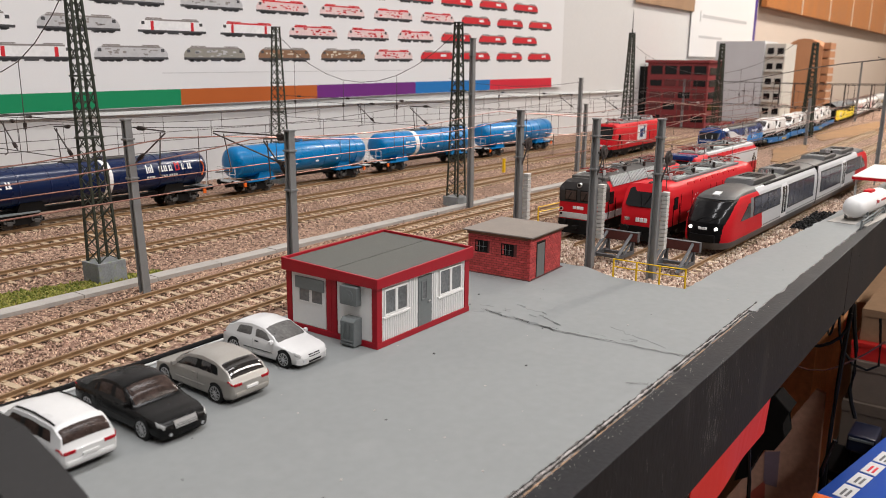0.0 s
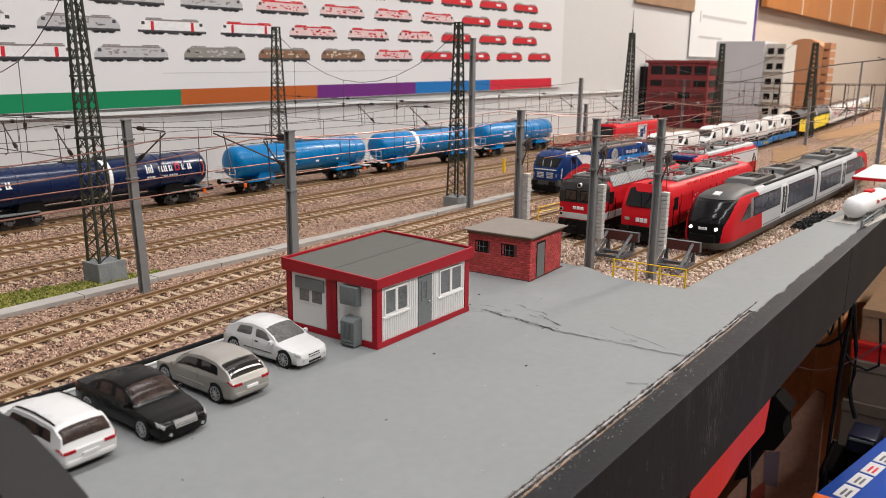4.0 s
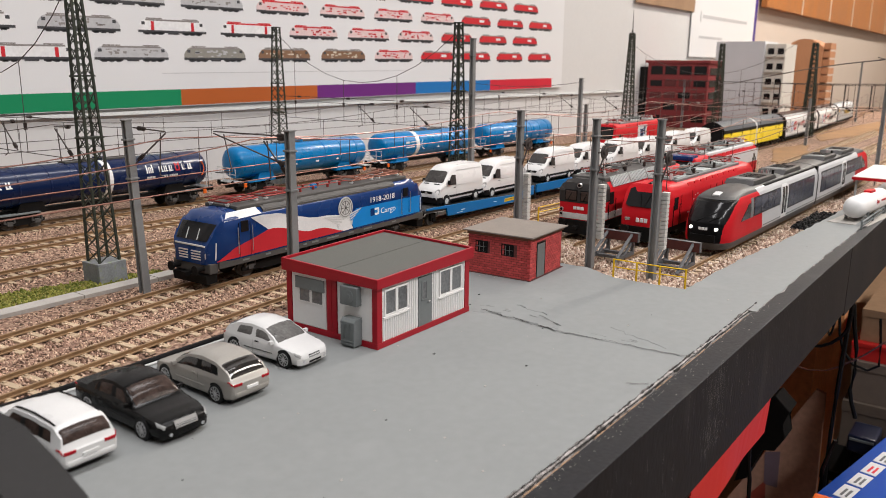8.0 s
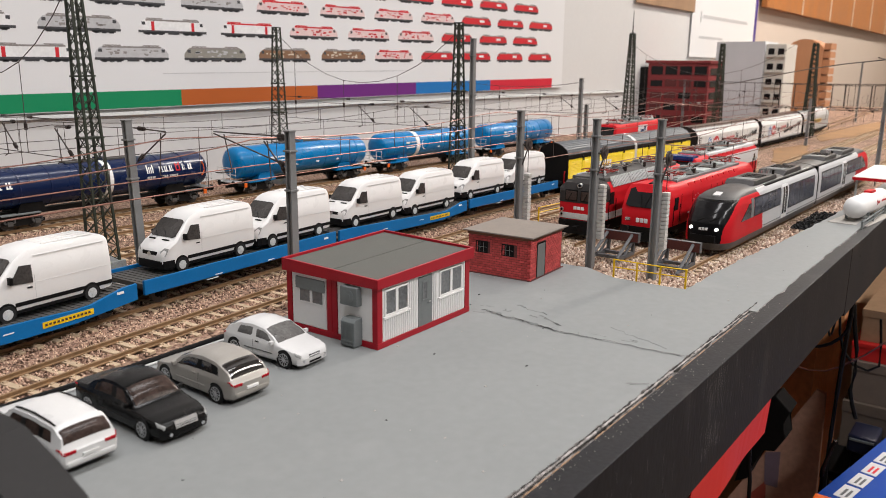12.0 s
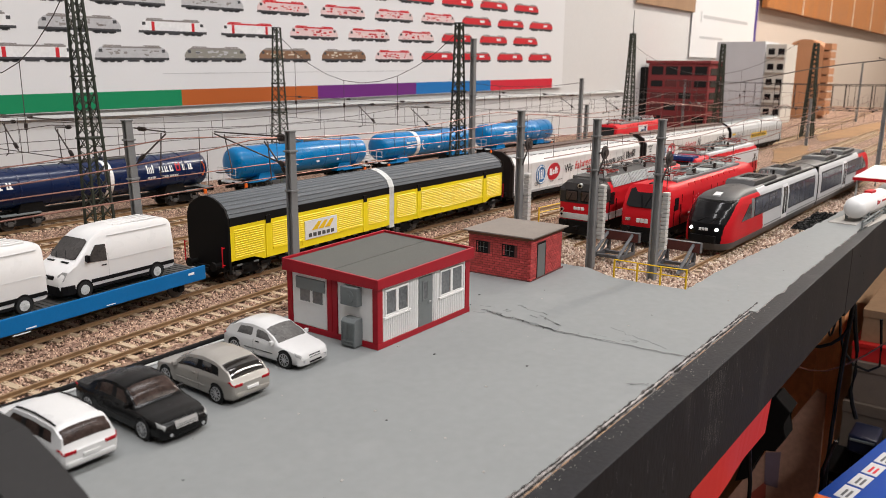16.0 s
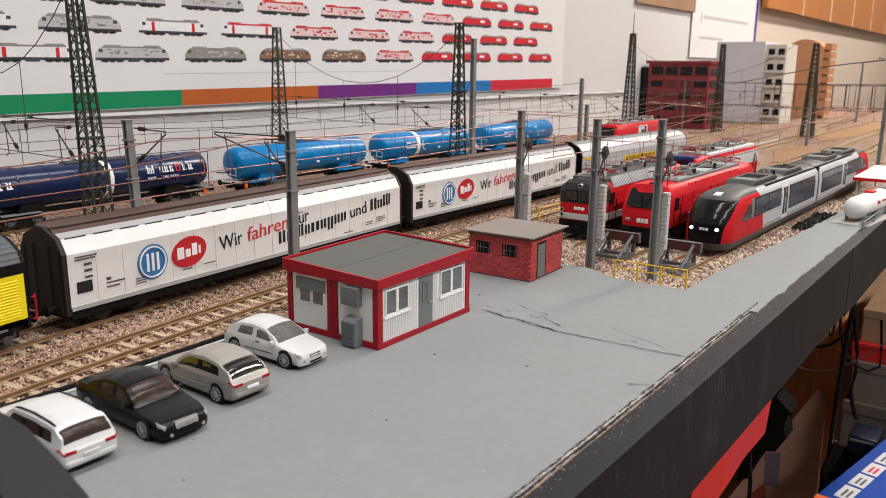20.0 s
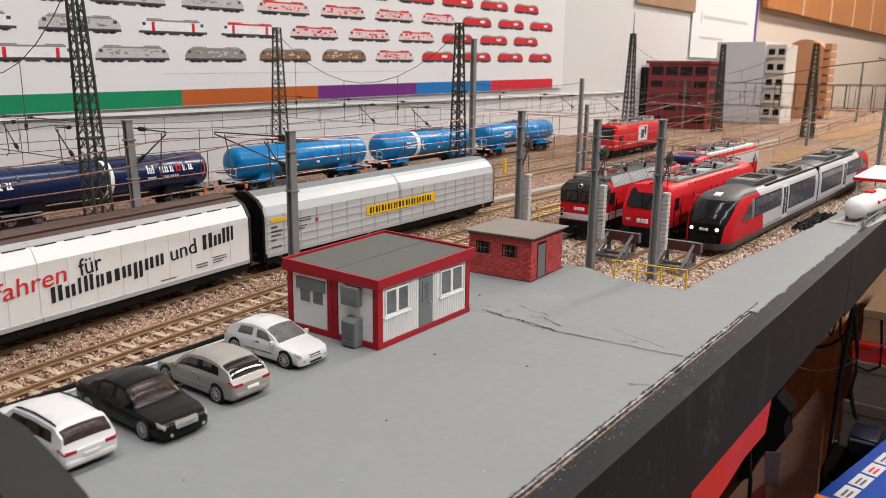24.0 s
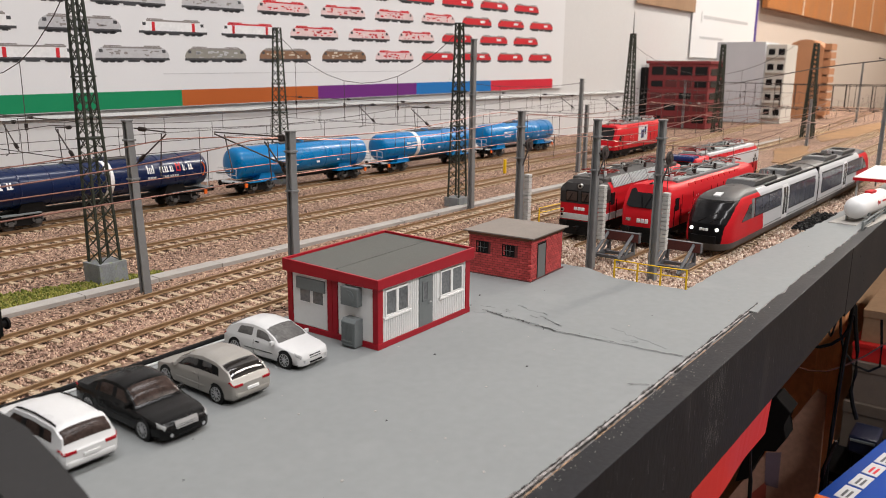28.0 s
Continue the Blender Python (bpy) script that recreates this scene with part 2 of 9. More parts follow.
m_shedroof = mat("brown_grey_roof", (0.215, 0.185, 0.16), 0.8, vary=0.12, scale=90)

# ---- the room ----
def slab(name, x0, x1, y0, y1, z0, z1, material, label, category):
    bm = B()
    box(bm, x0, x1, y0, y1, z0, z1)
    return tagged(part(name, bm, material), label, category, kind="structure")


m_roomfloor = mat("room_floor_boards", (0.16, 0.11, 0.075), 0.6, vary=0.25, scale=6, fine=120)
m_beige = mat("beige_wall_paint", (0.53, 0.45, 0.385), 0.7, vary=0.04, scale=4, fine=150)
# the ceiling is out of view; its grey is chosen to weaken bounce light
m_ceil = mat("white_ceiling_paint", (0.30, 0.29, 0.28), 0.8, vary=0.03, scale=3)
# south and west walls are assumed, kept dark so that shadows stay deep
m_roomwall = mat("grey_brown_room_wall", (0.26, 0.24, 0.22), 0.8, vary=0.1, scale=3)
m_pine = mat("orange_pine_wood", (0.36, 0.135, 0.035), 0.5, vary=0.25, scale=14, fine=220, stretch=(1, 4, 0.5))
slab("floor", -2700, 5500, -1800, 1000, -930, -900, m_roomfloor, "brown wooden room floor", "floor")
slab("ceiling", -2700, 5500, -1800, 1000, 1450, 1480, m_ceil, "unseen room ceiling, greyed to cut bounce light", "ceiling")
slab("wall_north", -2700, 2540, 722, 780, -900, 1450, m_offwhite, "white painted wall behind the layout", "wall")
slab("wall_north_far", 2540, 5500, 722, 780, -900, 1450, m_beige, "beige painted wall behind the far end", "wall")
slab("wall_east", 5440, 5500, -1740, 722, -900, 1450, m_beige, "beige painted end wall", "wall")
slab("wall_south", -2700, 5500, -1800, -1740, -900, 1450, m_roomwall, "unseen grey-brown wall, darkened to cut bounce light", "wall")
slab("wall_west", -2700, -2640, -1740, 722, -900, 1450, m_roomwall, "unseen grey-brown wall, darkened to cut bounce light", "wall")
# frames round the unseen lamps; the fittings are assumed
for lx, ly, sx in ((250, 150, 1560), (250, -1050, 1560), (2000, -1050, 1560), (2600, 0, 1260), (4300, 0, 1260)):
    t = thing("ceiling_light", "assumed ceiling light fitting, out of view", "ceiling light", "ceiling lights", at=(lx, ly, 1432))
    bm = B()
    for s in (-1, 1):
        box(bm, -sx / 2, sx / 2, s * 92 - 6, s * 92 + 6, -10, 18)
        box(bm, s * sx / 2 - 6, s * sx / 2 + 6, -86, 86, -10, 18)
    part("frame", bm, m_white, t)

# ---- the layout's base ----
BACK_X0, BACK_X1 = -2500.0, 3200.0


def sheet(name, x0, x1, y0, y1, z, step, rough, material, label, category, seed):
    """An uneven ground sheet."""
    nx, ny = int((x1 - x0) / step), int((y1 - y0) / step)
    vs, fs = [], []
    for j in range(ny + 1):
        for i in range(nx + 1):
            x, y = x0 + (x1 - x0) * i / nx, y0 + (y1 - y0) * j / ny
            h = noise.noise(Vector((x * 0.05, y * 0.05, seed))) * rough + noise.noise(Vector((x * 0.21, y * 0.21, seed + 5))) * rough * 0.6
            vs.append((x * MM, y * MM, (z + h) * MM))
    for j in range(ny):
        for i in range(nx):
            a = j * (nx + 1) + i
            fs.append((a, a + 1, a + nx + 2, a + nx + 1))
    me = bpy.data.meshes.new(name)
    me.from_pydata(vs, [], fs)
    me.materials.append(material)
    for p in me.polygons:
        p.use_smooth = True
    return tagged(new(name, me), label, category, kind="structure")


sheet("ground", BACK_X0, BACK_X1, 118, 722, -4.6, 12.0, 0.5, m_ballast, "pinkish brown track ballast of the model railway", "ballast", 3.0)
slab("baseboard", BACK_X0, BACK_X1, 112, 722, -40, -8, m_pine, "wooden baseboard under the railway", "baseboard")

# the grey yard: a thin painted sheet with a notch where the stub tracks end
YARD = [(-2500, 105), (-2500, 250), (-420, 262), (60, 282), (140, 285), (180, 284), (262, 284), (330, 290), (388, 292), (392, 262), (437, 250), (436, 228), (437, 212), (431, 201), (424.7, 189), (424.7, 173), (425.4, 160), (426, 146), (512, 144), (614, 136), (736, 130), (1000, 128), (1500, 120), (1500, 90), (1000, 92), (740, 96), (610, 97.5), (500, 101), (421, 104), (318, 105), (229, 105.5), (100, 106)]


def crumble(pts, step, amp, seed):
    out = []
    for p, q in zip(pts, pts[1:] + pts[:1]):
        n = max(1, int(math.hypot(q[0] - p[0], q[1] - p[1]) / step))
        for k in range(n):
            x, y = p[0] + (q[0] - p[0]) * k / n, p[1] + (q[1] - p[1]) * k / n
            a = amp if -100 < x < 1100 else 0.0
            out.append((x + a * noise.noise(Vector((x * 0.13, y * 0.13, seed))), y + a * noise.noise(Vector((x * 0.11, y * 0.17, seed + 9)))))
    return out


bm = B()
ring = crumble(YARD, 3.0, 1.5, 2.0)
prism(bm, ring, -7.5, 0.0, "z")
yard = tagged(part("pavement", bm, m_board), "matt grey painted yard with a crack", "yard", kind="structure")

# plaster ripples and the crack that runs over the yard
bm = B()
rnd = random.Random(3)


def ridge(pts, w, h):
    for (x0, y0), (x1, y1) in zip(pts, pts[1:]):
        d = Vector((x1 - x0, y1 - y0, 0)).normalized()
        n = Vector((-d.y, d.x, 0)) * w * rnd.uniform(0.6, 1.2)
        a, b = Vector((x0, y0, 0.01)), Vector((x1, y1, 0.01))
        hh = h * rnd.uniform(0.5, 1.2)
        loft(bm, [[a - n, a + Vector((0, 0, hh)), a + n], [b - n, b + Vector((0, 0, hh)), b + n]])


def wander(p, q, n, amp):
    return [(p[0] + (q[0] - p[0]) * k / n + (rnd.uniform(-amp, amp) if 0 < k < n else 0), p[1] + (q[1] - p[1]) * k / n + (rnd.uniform(-amp, amp) if 0 < k < n else 0)) for k in range(n + 1)]


ridge(wander((324, 212), (317, 168), 16, 1.6), 0.8, 0.5)
ridge(wander((341, 204), (336, 184), 9, 1.2), 0.6, 0.4)
ridge(wander((333, 186), (325, 170), 8, 1.0), 0.6, 0.4)
ridge(wander((317, 168), (321, 110), 14, 1.2), 0.4, 0.25)
ridge(wander((338, 150), (326, 118), 9, 1), 0.5, 0.25)
ridge(wander((278, 114), (282, 108), 4, 0.5), 0.3, 0.15)
for k in range(16):
    f = rnd.random() ** 1.2
    cx, cy = (324 - 6 * f, 212 - 46 * f) if k < 11 else (318 + 2 * f, 168 - 56 * f)
    cx, cy = cx + rnd.uniform(-5, 11), cy + rnd.uniform(-6, 6)
    a, ln = rnd.uniform(1.2, 2.0), rnd.uniform(3, 9)
    ridge(wander((cx, cy), (cx + ln * math.cos(a), cy + ln * math.sin(a)), 5, 0.5), rnd.uniform(0.4, 0.9), rnd.uniform(0.12, 0.32))
part("plaster_ridge", bm, m_board, yard)
bm = B()
for pts, w in ((wander((322, 214), (316, 168), 24, 1.3), 0.36), (wander((316, 168), (321, 107), 26, 1.0), 0.24), (wander((332, 186), (325, 171), 8, 0.8), 0.2), (wander((277, 115), (282, 108), 7, 0.4), 0.2)):
    for (x0, y0), (x1, y1) in zip(pts, pts[1:]):
        d = Vector((x1 - x0, y1 - y0, 0)).normalized()
        n = Vector((-d.y, d.x, 0)) * w * rnd.uniform(0.3, 1.2)
        quad(bm, [(x0 - n.x, y0 - n.y, 0.5), (x1 - n.x, y1 - n.y, 0.5), (x1 + n.x, y1 + n.y, 0.5), (x0 + n.x, y0 + n.y, 0.5)])
part("crack", bm, m_gap, yard, "thin dark crack in the grey paint")
bm = B()
for k in range(30):
    x, y, s = rnd.uniform(120, 600), rnd.uniform(112, 290), rnd.uniform(0.15, 0.55)
    if x > 380 and y > 140:
        continue
    box(bm, x - s, x + s, y - s * 0.7, y + s * 0.7, 0.0, s * 0.5)
part("crumbs", bm, m_dark, yard, "dark crumbs lying on the paint")
bm = B()
for k in range(46):
    x, y, s = rnd.uniform(140, 460), rnd.uniform(112, 280), rnd.uniform(0.15, 0.5)
    if x > 380 and y > 140:
        continue
    box(bm, x - s, x + s, y - s * 0.7, y + s * 0.7, 0.0, s * 0.4)
part("chips", bm, m_kerb, yard, "pale paint chips")

# the black front board, in two lengths
for x0, x1, z1, zb in ((-2500, 603.6, 0.6, -47), (605.2, 1500, 0.2, -50)):
    t = thing("front_board", "scratched black painted wooden front board", "fascia board", kind="structure")
    bm = B()
    box(bm, x0, x1, 91.8, 103.4, zb, z1, 0.35)
    part("board", bm, m_fascia, t)
bm = B()
box(bm, -2500, 1500, 103.4, 112, -46, -3.2)
tagged(part("edge_gap", bm, m_gap), "dark gap behind the front board", "joint", kind="structure")
# torn card and filler showing along the joint, in ragged layers
def ragged(name, material, label, x0, x1, y, w, z, amp, seed, gap, step=0.9):
    bm = B()
    run = []
    x = x0
    while x < x1:
        n1, n2, n3 = (noise.noise(Vector((x * f, seed, 3.0))) for f in (0.05, 0.11, 0.3))
        ww = w * (1.0 + 1.2 * n2 + 0.8 * n3)
        if noise.noise(Vector((x * 0.075, seed + 7, 1.0))) < gap or ww < 0.08:
            if len(run) > 1:
                loft(bm, run)
            run = []
        else:
            yc, zt = y(x) + amp * (n1 + 0.5 * n3), z + 0.25 * n2 + 0.2 * n3
            run.append([(x, yc - ww, -3.0), (x, yc - ww, zt), (x, yc, zt + 0.12), (x, yc + ww, zt - 0.1), (x, yc + ww, -3.0)])
        x += step
    if len(run) > 1:
        loft(bm, run)
    tagged(part(name, bm, material), label, "torn edge", kind="structure")


m_card_white = mat("torn_white_card", (0.38, 0.345, 0.33), 0.9, vary=0.35, scale=260, fine=1500, bump=0.6, dirt=(0.05, 0.045, 0.04), dirt_amount=0.5)
m_card_brown = mat("raw_board_edge", (0.33, 0.21, 0.13), 0.9, vary=0.4, scale=300, fine=1500, bump=0.5)
def joint_strip(x0, x1, y0, y1):
    """A crumbled strip with ridges that run along the joint."""
    nx, ny = int((x1 - x0) / 0.8), 14
    vs, fs = [], []
    for i in range(nx + 1):
        x = x0 + (x1 - x0) * i / nx
        wob = 0.35 * noise.noise(Vector((x * 0.06, 1.0, 4.0)))
        for j in range(ny + 1):
            y = y0 + (y1 - y0) * j / ny
            h = 0.55 * noise.noise(Vector((x * 0.07, y * 2.1, 7.0))) + 0.4 * noise.noise(Vector((x * 0.4, y * 3.1, 3.0)))
            vs.append((x * MM, (y + wob) * MM, (-0.15 + 2.2 * h - (1.0 if j == 0 else 0.0)) * MM))
    for i in range(nx):
        for j in range(ny):
            k = i * (ny + 1) + j
            fs.append((k, k + ny + 1, k + ny + 2, k + 1))
    me = bpy.data.meshes.new("torn_edge")
    me.from_pydata(vs, [], fs)
    me.materials.append(m_streak)
    return tagged(new("torn_edge", me), "crumbled pale filler along the front joint", "torn edge", kind="structure")


m_streak = mat("torn_layered_card", (0.17, 0.155, 0.147), 0.95, vary=1.4, scale=700, fine=2600, bump=0.8, stretch=(0.10, 1.0, 1.0), spec=0.1)
joint_strip(60, 424, 103.3, 107.3)
ragged("torn_edge_brown", m_card_brown, "raw brown board edge along the front joint", 60, 400, lambda x: 103.6, 0.25, 0.45, 0.1, 9.0, -0.2)
ragged("torn_edge_dark", m_gap, "dark groove between torn card layers", 60, 424, lambda x: 106.5, 0.26, 0.42, 0.45, 21.0, -0.6, 0.7)
ragged("torn_edge_pale", m_card_white, "pale torn card layer along the front joint", 60, 424, lambda x: 105.7, 0.4, 0.5, 0.4, 33.0, -0.45, 0.7)
ragged("torn_edge_dark", m_gap, "dark groove between torn card layers", 60, 424, lambda x: 104.9, 0.24, 0.52, 0.35, 41.0, -0.6, 0.7)
ragged("torn_edge_thin", m_card_white, "thin pale card layer along the front joint", 100, 420, lambda x: 104.7, 0.16, 0.1, 0.3, 14.0, 0.0)
# grey paint that laps unevenly over the front board further on
for z1, grow, m_, lab in ((0.72, 0.55, m_card_white, "white filler rim under the grey paint"), (0.9, 0.0, m_board, "grey paint lapping over the front board")):
    bm = B()
    pts = []
    for k in range(260):
        x = 405 + k * 1.3
        lap = 101.9 - (x - 405) * 0.006 + 1.5 * noise.noise(Vector((x * 0.045, 2.0, 0))) + 0.7 * noise.noise(Vector((x * 0.21, 5.0, 0))) + 0.35 * noise.noise(Vector((x * 0.7, 5.0, 0)))
        pts.append((x, lap - grow * max(0.0, 0.25 + 2.0 * noise.noise(Vector((x * 0.12, 8.0, 0))))))
    for (xa, ya), (xb, yb) in zip(pts, pts[1:]):
        prism(bm, [(xa, ya), (xb, yb), (xb, 105.5), (xa, 105.5)], -1.0, z1, "z")
    tagged(part("paint_lap", bm, m_), lab, "paint edge", kind="structure")
bm = B()
for k in range(160):
    x, y, s = rnd.uniform(180, 430), 103.2 - abs(rnd.gauss(0, 2.6)), rnd.uniform(0.05, 0.17)
    box(bm, x - s, x + s, y - s, y + s, 0.6, 0.6 + s)
tagged(part("sawdust", bm, m_kerb), "ballast dust on the front board", "dust", kind="stuff")
# pale scratches on the front of the board
bm = B()
for k in range(170):
    x = rnd.gauss(316, 7) if k < 110 else rnd.uniform(180, 560)
    z = rnd.uniform(-38, -4)
    w, h, a = rnd.uniform(0.05, 0.16), rnd.uniform(1.5, 9), rnd.uniform(-1.5, 1.5)
    quad(bm, [(x, 91.77, z), (x + w, 91.77, z), (x + w + a, 91.77, z + h), (x + a, 91.77, z + h)])
tagged(part("scratches", bm, mat("pale_scratch", (0.2, 0.19, 0.18), 0.7)), "pale scratches on the black board", "scratches", kind="stuff")

for x, z, r in ((262, -31, 0.7), (640, -12, 0.9), (665, -30, 0.8), (668, -36, 0.6)):
    bm = B()
    disc(bm, (x, 91.75, z), r, "y", 0.1, 10)
    tagged(part("screw_hole", bm, m_gap), "small dark screw hole in the front board", "hole", kind="structure")

# end panel of the layout, close to the camera
t = thing("end_panel", "dark grey painted end panel of the layout", "panel", kind="structure")
bm = B()
prism(bm, [(145.5, -6), (300, -6), (300, 36.9), (193, 37.4), (180.5, 37.5), (167.4, 33.2), (156.3, 28.9), (147, 24.0)], 66, 80, "x", bevel=0.5)
part("panel", bm, mat("dark_grey_paint", (0.018, 0.0168, 0.0165), 0.7, vary=0.15, scale=40, fine=600), t)

# ---- tracks ----
def far_bend(x):
    return 0.075 * (x - 1000) ** 2 / (x - 850) if x > 1000 else 0.0


def main_y(x):
    """The main line's centre."""
    u = x / 1000 - 0.6
    if x > 1900:
        return main_y(1900) + 0.053 * (x - 1900)
    if x < 0:
        return main_y(0) + 0.183 * 200 * (math.exp(x / 200) - 1)
    return 1000 * (0.38329 - 0.10912 * u ** 2 + 0.04775 * u ** 3 + 0.0063 * u ** 4) + far_bend(x)


RAIL_TOP = -1.5


def stub(y0, x0, slope):
    return lambda x: y0 + slope * (x - x0)


def back(y0, bend):
    return lambda x: y0 - bend * min(1.6, ((x - 600) / 600) ** 2) * (1.0 if x < 600 else 0.25)


TRACKS = [
    ("main_line", main_y, -2480, 3190, "main line with rusty rails on concrete sleepers"),
    ("main_line", lambda x: main_y(x) - 47.2, -2480, 1150, "siding with rusty rails beside the main line"),
    ("yard_line", lambda x: back(479, 10)(x) + far_bend(x), -2480, 3190, "yard track with rusty rails on pale sleepers"),
    ("yard_line", back(546, 12), -2480, 1450, "yard track with rusty rails in dusty ballast"),
    ("yard_line", back(612, 12), -2480, 1450, "yard track under a row of tank wagons"),
    ("stub_line", stub(172, 500, -0.020), 478, 3190, "stub track ending at a buffer stop"),
    ("stub_line", stub(216, 500, -0.004), 482, 3190, "stub track ending at a buffer stop"),
    ("stub_line", stub(262, 500, 0.006), 500, 3190, "stub track beside the siding"),
]
PROF_RAIL = [(-1.1, -2.1), (1.1, -2.1), (1.1, -1.75), (0.35, -1.5), (0.35, -0.6), (0.62, -0.5), (0.62, 0.0), (-0.62, 0.0), (-0.62, -0.5), (-0.35, -0.6), (-0.35, -1.5), (-1.1, -1.75)]


def along(fn, x):
    d = (fn(x + 1) - fn(x - 1)) / 2
    n = math.hypot(1, d)
    return Vector((1 / n, d / n, 0)), Vector((-d / n, 1 / n, 0))


bm = B()
box(bm, -1.6, 1.6, -15, 15, -2.4, 0.0, 0.3)
for s in (-8.25, 8.25):
    for k in (-1, 1):
        box(bm, -0.8, 0.8, s + k * 1.9 - 0.7, s + k * 1.9 + 0.7, 0.0, 0.45)
sleeper_pattern = part("sleeper_pattern", bm, m_sleeper)
sleeper_mesh = sleeper_pattern.data
bpy.data.objects.remove(sleeper_pattern)


def track(name, fn, x0, x1, label):
    t = thing(name, label, "railway track", "railway tracks", kind="structure")
    for side in (-8.8, 8.8):
        rings = []
        x = float(x0)
        while x <= x1:
            _, n = along(fn, x)
            c = Vector((x, fn(x), RAIL_TOP)) + n * side
            rings.append([c + n * p[0] + Vector((0, 0, p[1])) for p in PROF_RAIL])
            x += 25 if -100 < x < 1200 else 80
        bm = B()
        loft(bm, rings)
        for f in bm.faces:
            f.material_index = 1 if f.normal.z > 0.9 and f.calc_center_median().z > RAIL_TOP - 0.1 else 0
        part("rail", bm, [m_rail, m_railtop], t)
    rest = B()
    x, k = float(max(x0, 60)) + 2, 0
    r = random.Random(int(x0 + fn(600)))
    while x < min(x1, 1900):
        d, n = along(fn, x)
        near = x < 700 and fn(x) < 520
        if near:
            o = new("sleeper", sleeper_mesh)
            o.parent = t
            o.matrix_basis = pose(x * MM, (fn(x)) * MM, (RAIL_TOP - 2.05 + r.uniform(-0.15, 0.1)) * MM, 0, 0, math.degrees(math.atan2(d.y, d.x)) + r.uniform(-0.8, 0.8))
        else:
            vs = box(rest, -1.6, 1.6, -15, 15, -2.4, 0)
            m = pose(x, fn(x), RAIL_TOP - 2.05, 0, 0, math.degrees(math.atan2(d.y, d.x)))
            for v in vs:
                v.co = m @ v.co
        x += 9.0
    if len(rest.verts):
        tagged(part("far_sleepers", rest, m_sleeper, t), kind="stuff")
    else:
        rest.free()
    return t


# kerb slabs along the main line
t = thing("kerb", "row of weathered concrete cable duct covers", "kerb", kind="structure")
x = -60.0
r = random.Random(5)
while x < 1500:
    w = 46.0 if x < 700 else 120.0
    fn = lambda q: 405 + 6 * (1 - math.exp(-max(0.0, q - 170) / 220)) + (max(0, q - 600) * -0.035)
    bm = B()
    a, b = fn(x), fn(x + w - 0.5)
    o = r.uniform(-0.6, 0.6)
    prism(bm, [(x, a - 5.2 + o), (x + w - 0.5, b - 5.2 + o), (x + w - 0.5, b + 5.2 + o), (x, a + 5.2 + o)], -6.5, -2.2 + r.uniform(-0.2, 0.2), "z", bevel=0.25)
    part("slab", bm, m_kerb, t)
    x += w

# grass strip round the first lattice mast
m_grass = mat("green_scatter_grass", (0.13, 0.14, 0.025), 0.9, vary=0.4, scale=150, fine=1500, bump=0.6)
m_blade = island_stones("grass_tuft", [(0.20, 0.20, 0.035), (0.10, 0.115, 0.02), (0.30, 0.29, 0.07), (0.24, 0.22, 0.06), (0.14, 0.15, 0.03)])


def scatter(name, material, label, category, count, where, size, height, seed):
    """Many small rough lumps in one mesh."""
    r = np.random.RandomState(seed)
    base = np.array([(-1, -1, 0), (1, -1, 0), (1, 1, 0), (-1, 1, 0), (-.55, -.6, 1), (.6, -.5, 1), (.5, .6, 1), (-.6, .5, 1)], float)
    faces = np.array([(0, 1, 5, 4), (1, 2, 6, 5), (2, 3, 7, 6), (3, 0, 4, 7), (4, 5, 6, 7)])
    P = where(r, count)
    n = len(P)
    s = r.uniform(size[0], size[1], n)
    a = r.uniform(0, 6.283, n)
    v = base[None] + r.uniform(-0.3, 0.3, (n, 8, 3))
    x = (v[..., 0] * np.cos(a)[:, None] - v[..., 1] * np.sin(a)[:, None] * 0.75) * s[:, None] + P[:, 0:1]
    y = (v[..., 0] * np.sin(a)[:, None] + v[..., 1] * np.cos(a)[:, None] * 0.75) * s[:, None] + P[:, 1:2]
    z = v[..., 2] * (s * r.uniform(height[0], height[1], n))[:, None] + P[:, 2:3]
    V = np.stack([x, y, z], -1).reshape(-1, 3) * MM
    F = (faces[None] + 8 * np.arange(n)[:, None, None]).reshape(-1, 4)
    me = bpy.data.meshes.new(name)
    me.from_pydata(V.tolist(), [], F.tolist())
    me.materials.append(material)
    return tagged(new(name, me), label, category, kind="stuff")


def on_ballast(r, count):
    x = 60 + 900 * r.uniform(0, 1, count) ** 1.5
    y = r.uniform(306, 640, count)
    keep = np.ones(count, bool)
    for i in range(count):
        for name, fn, x0, x1, label in TRACKS[:5]:
            if abs(abs(y[i] - fn(x[i])) - 8.8) < 1.5:
                keep[i] = False
        if 398 < y[i] - (6 * (1 - math.exp(-max(0.0, x[i] - 170) / 220))) < 411:
            keep[i] = False
    z = np.full(count, -5.0)
    for name, fn, x0, x1, label in TRACKS[:5]:
        d = np.abs(y - np.array([fn(q) for q in x]))
        z = np.maximum(z, np.where(d < 22, -4.6, -5.0))
    return np.stack([x, y, z], 1)[keep]


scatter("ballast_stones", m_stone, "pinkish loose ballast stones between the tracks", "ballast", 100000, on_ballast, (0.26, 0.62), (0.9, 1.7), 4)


def on_near_sleepers(r, count):
    x = 60 + 520 * r.uniform(0, 1, count) ** 1.3
    k = r.randint(0, 2, count)
    mid = np.where(k == 0, [main_y(q) for q in x], [main_y(q) - 47.2 for q in x])
    d = r.uniform(-15, 15, count)
    ok = np.abs(np.abs(d) - 8.8) > 1.7
    return np.stack([x, mid + d, np.full(count, -4.1)], 1)[ok]


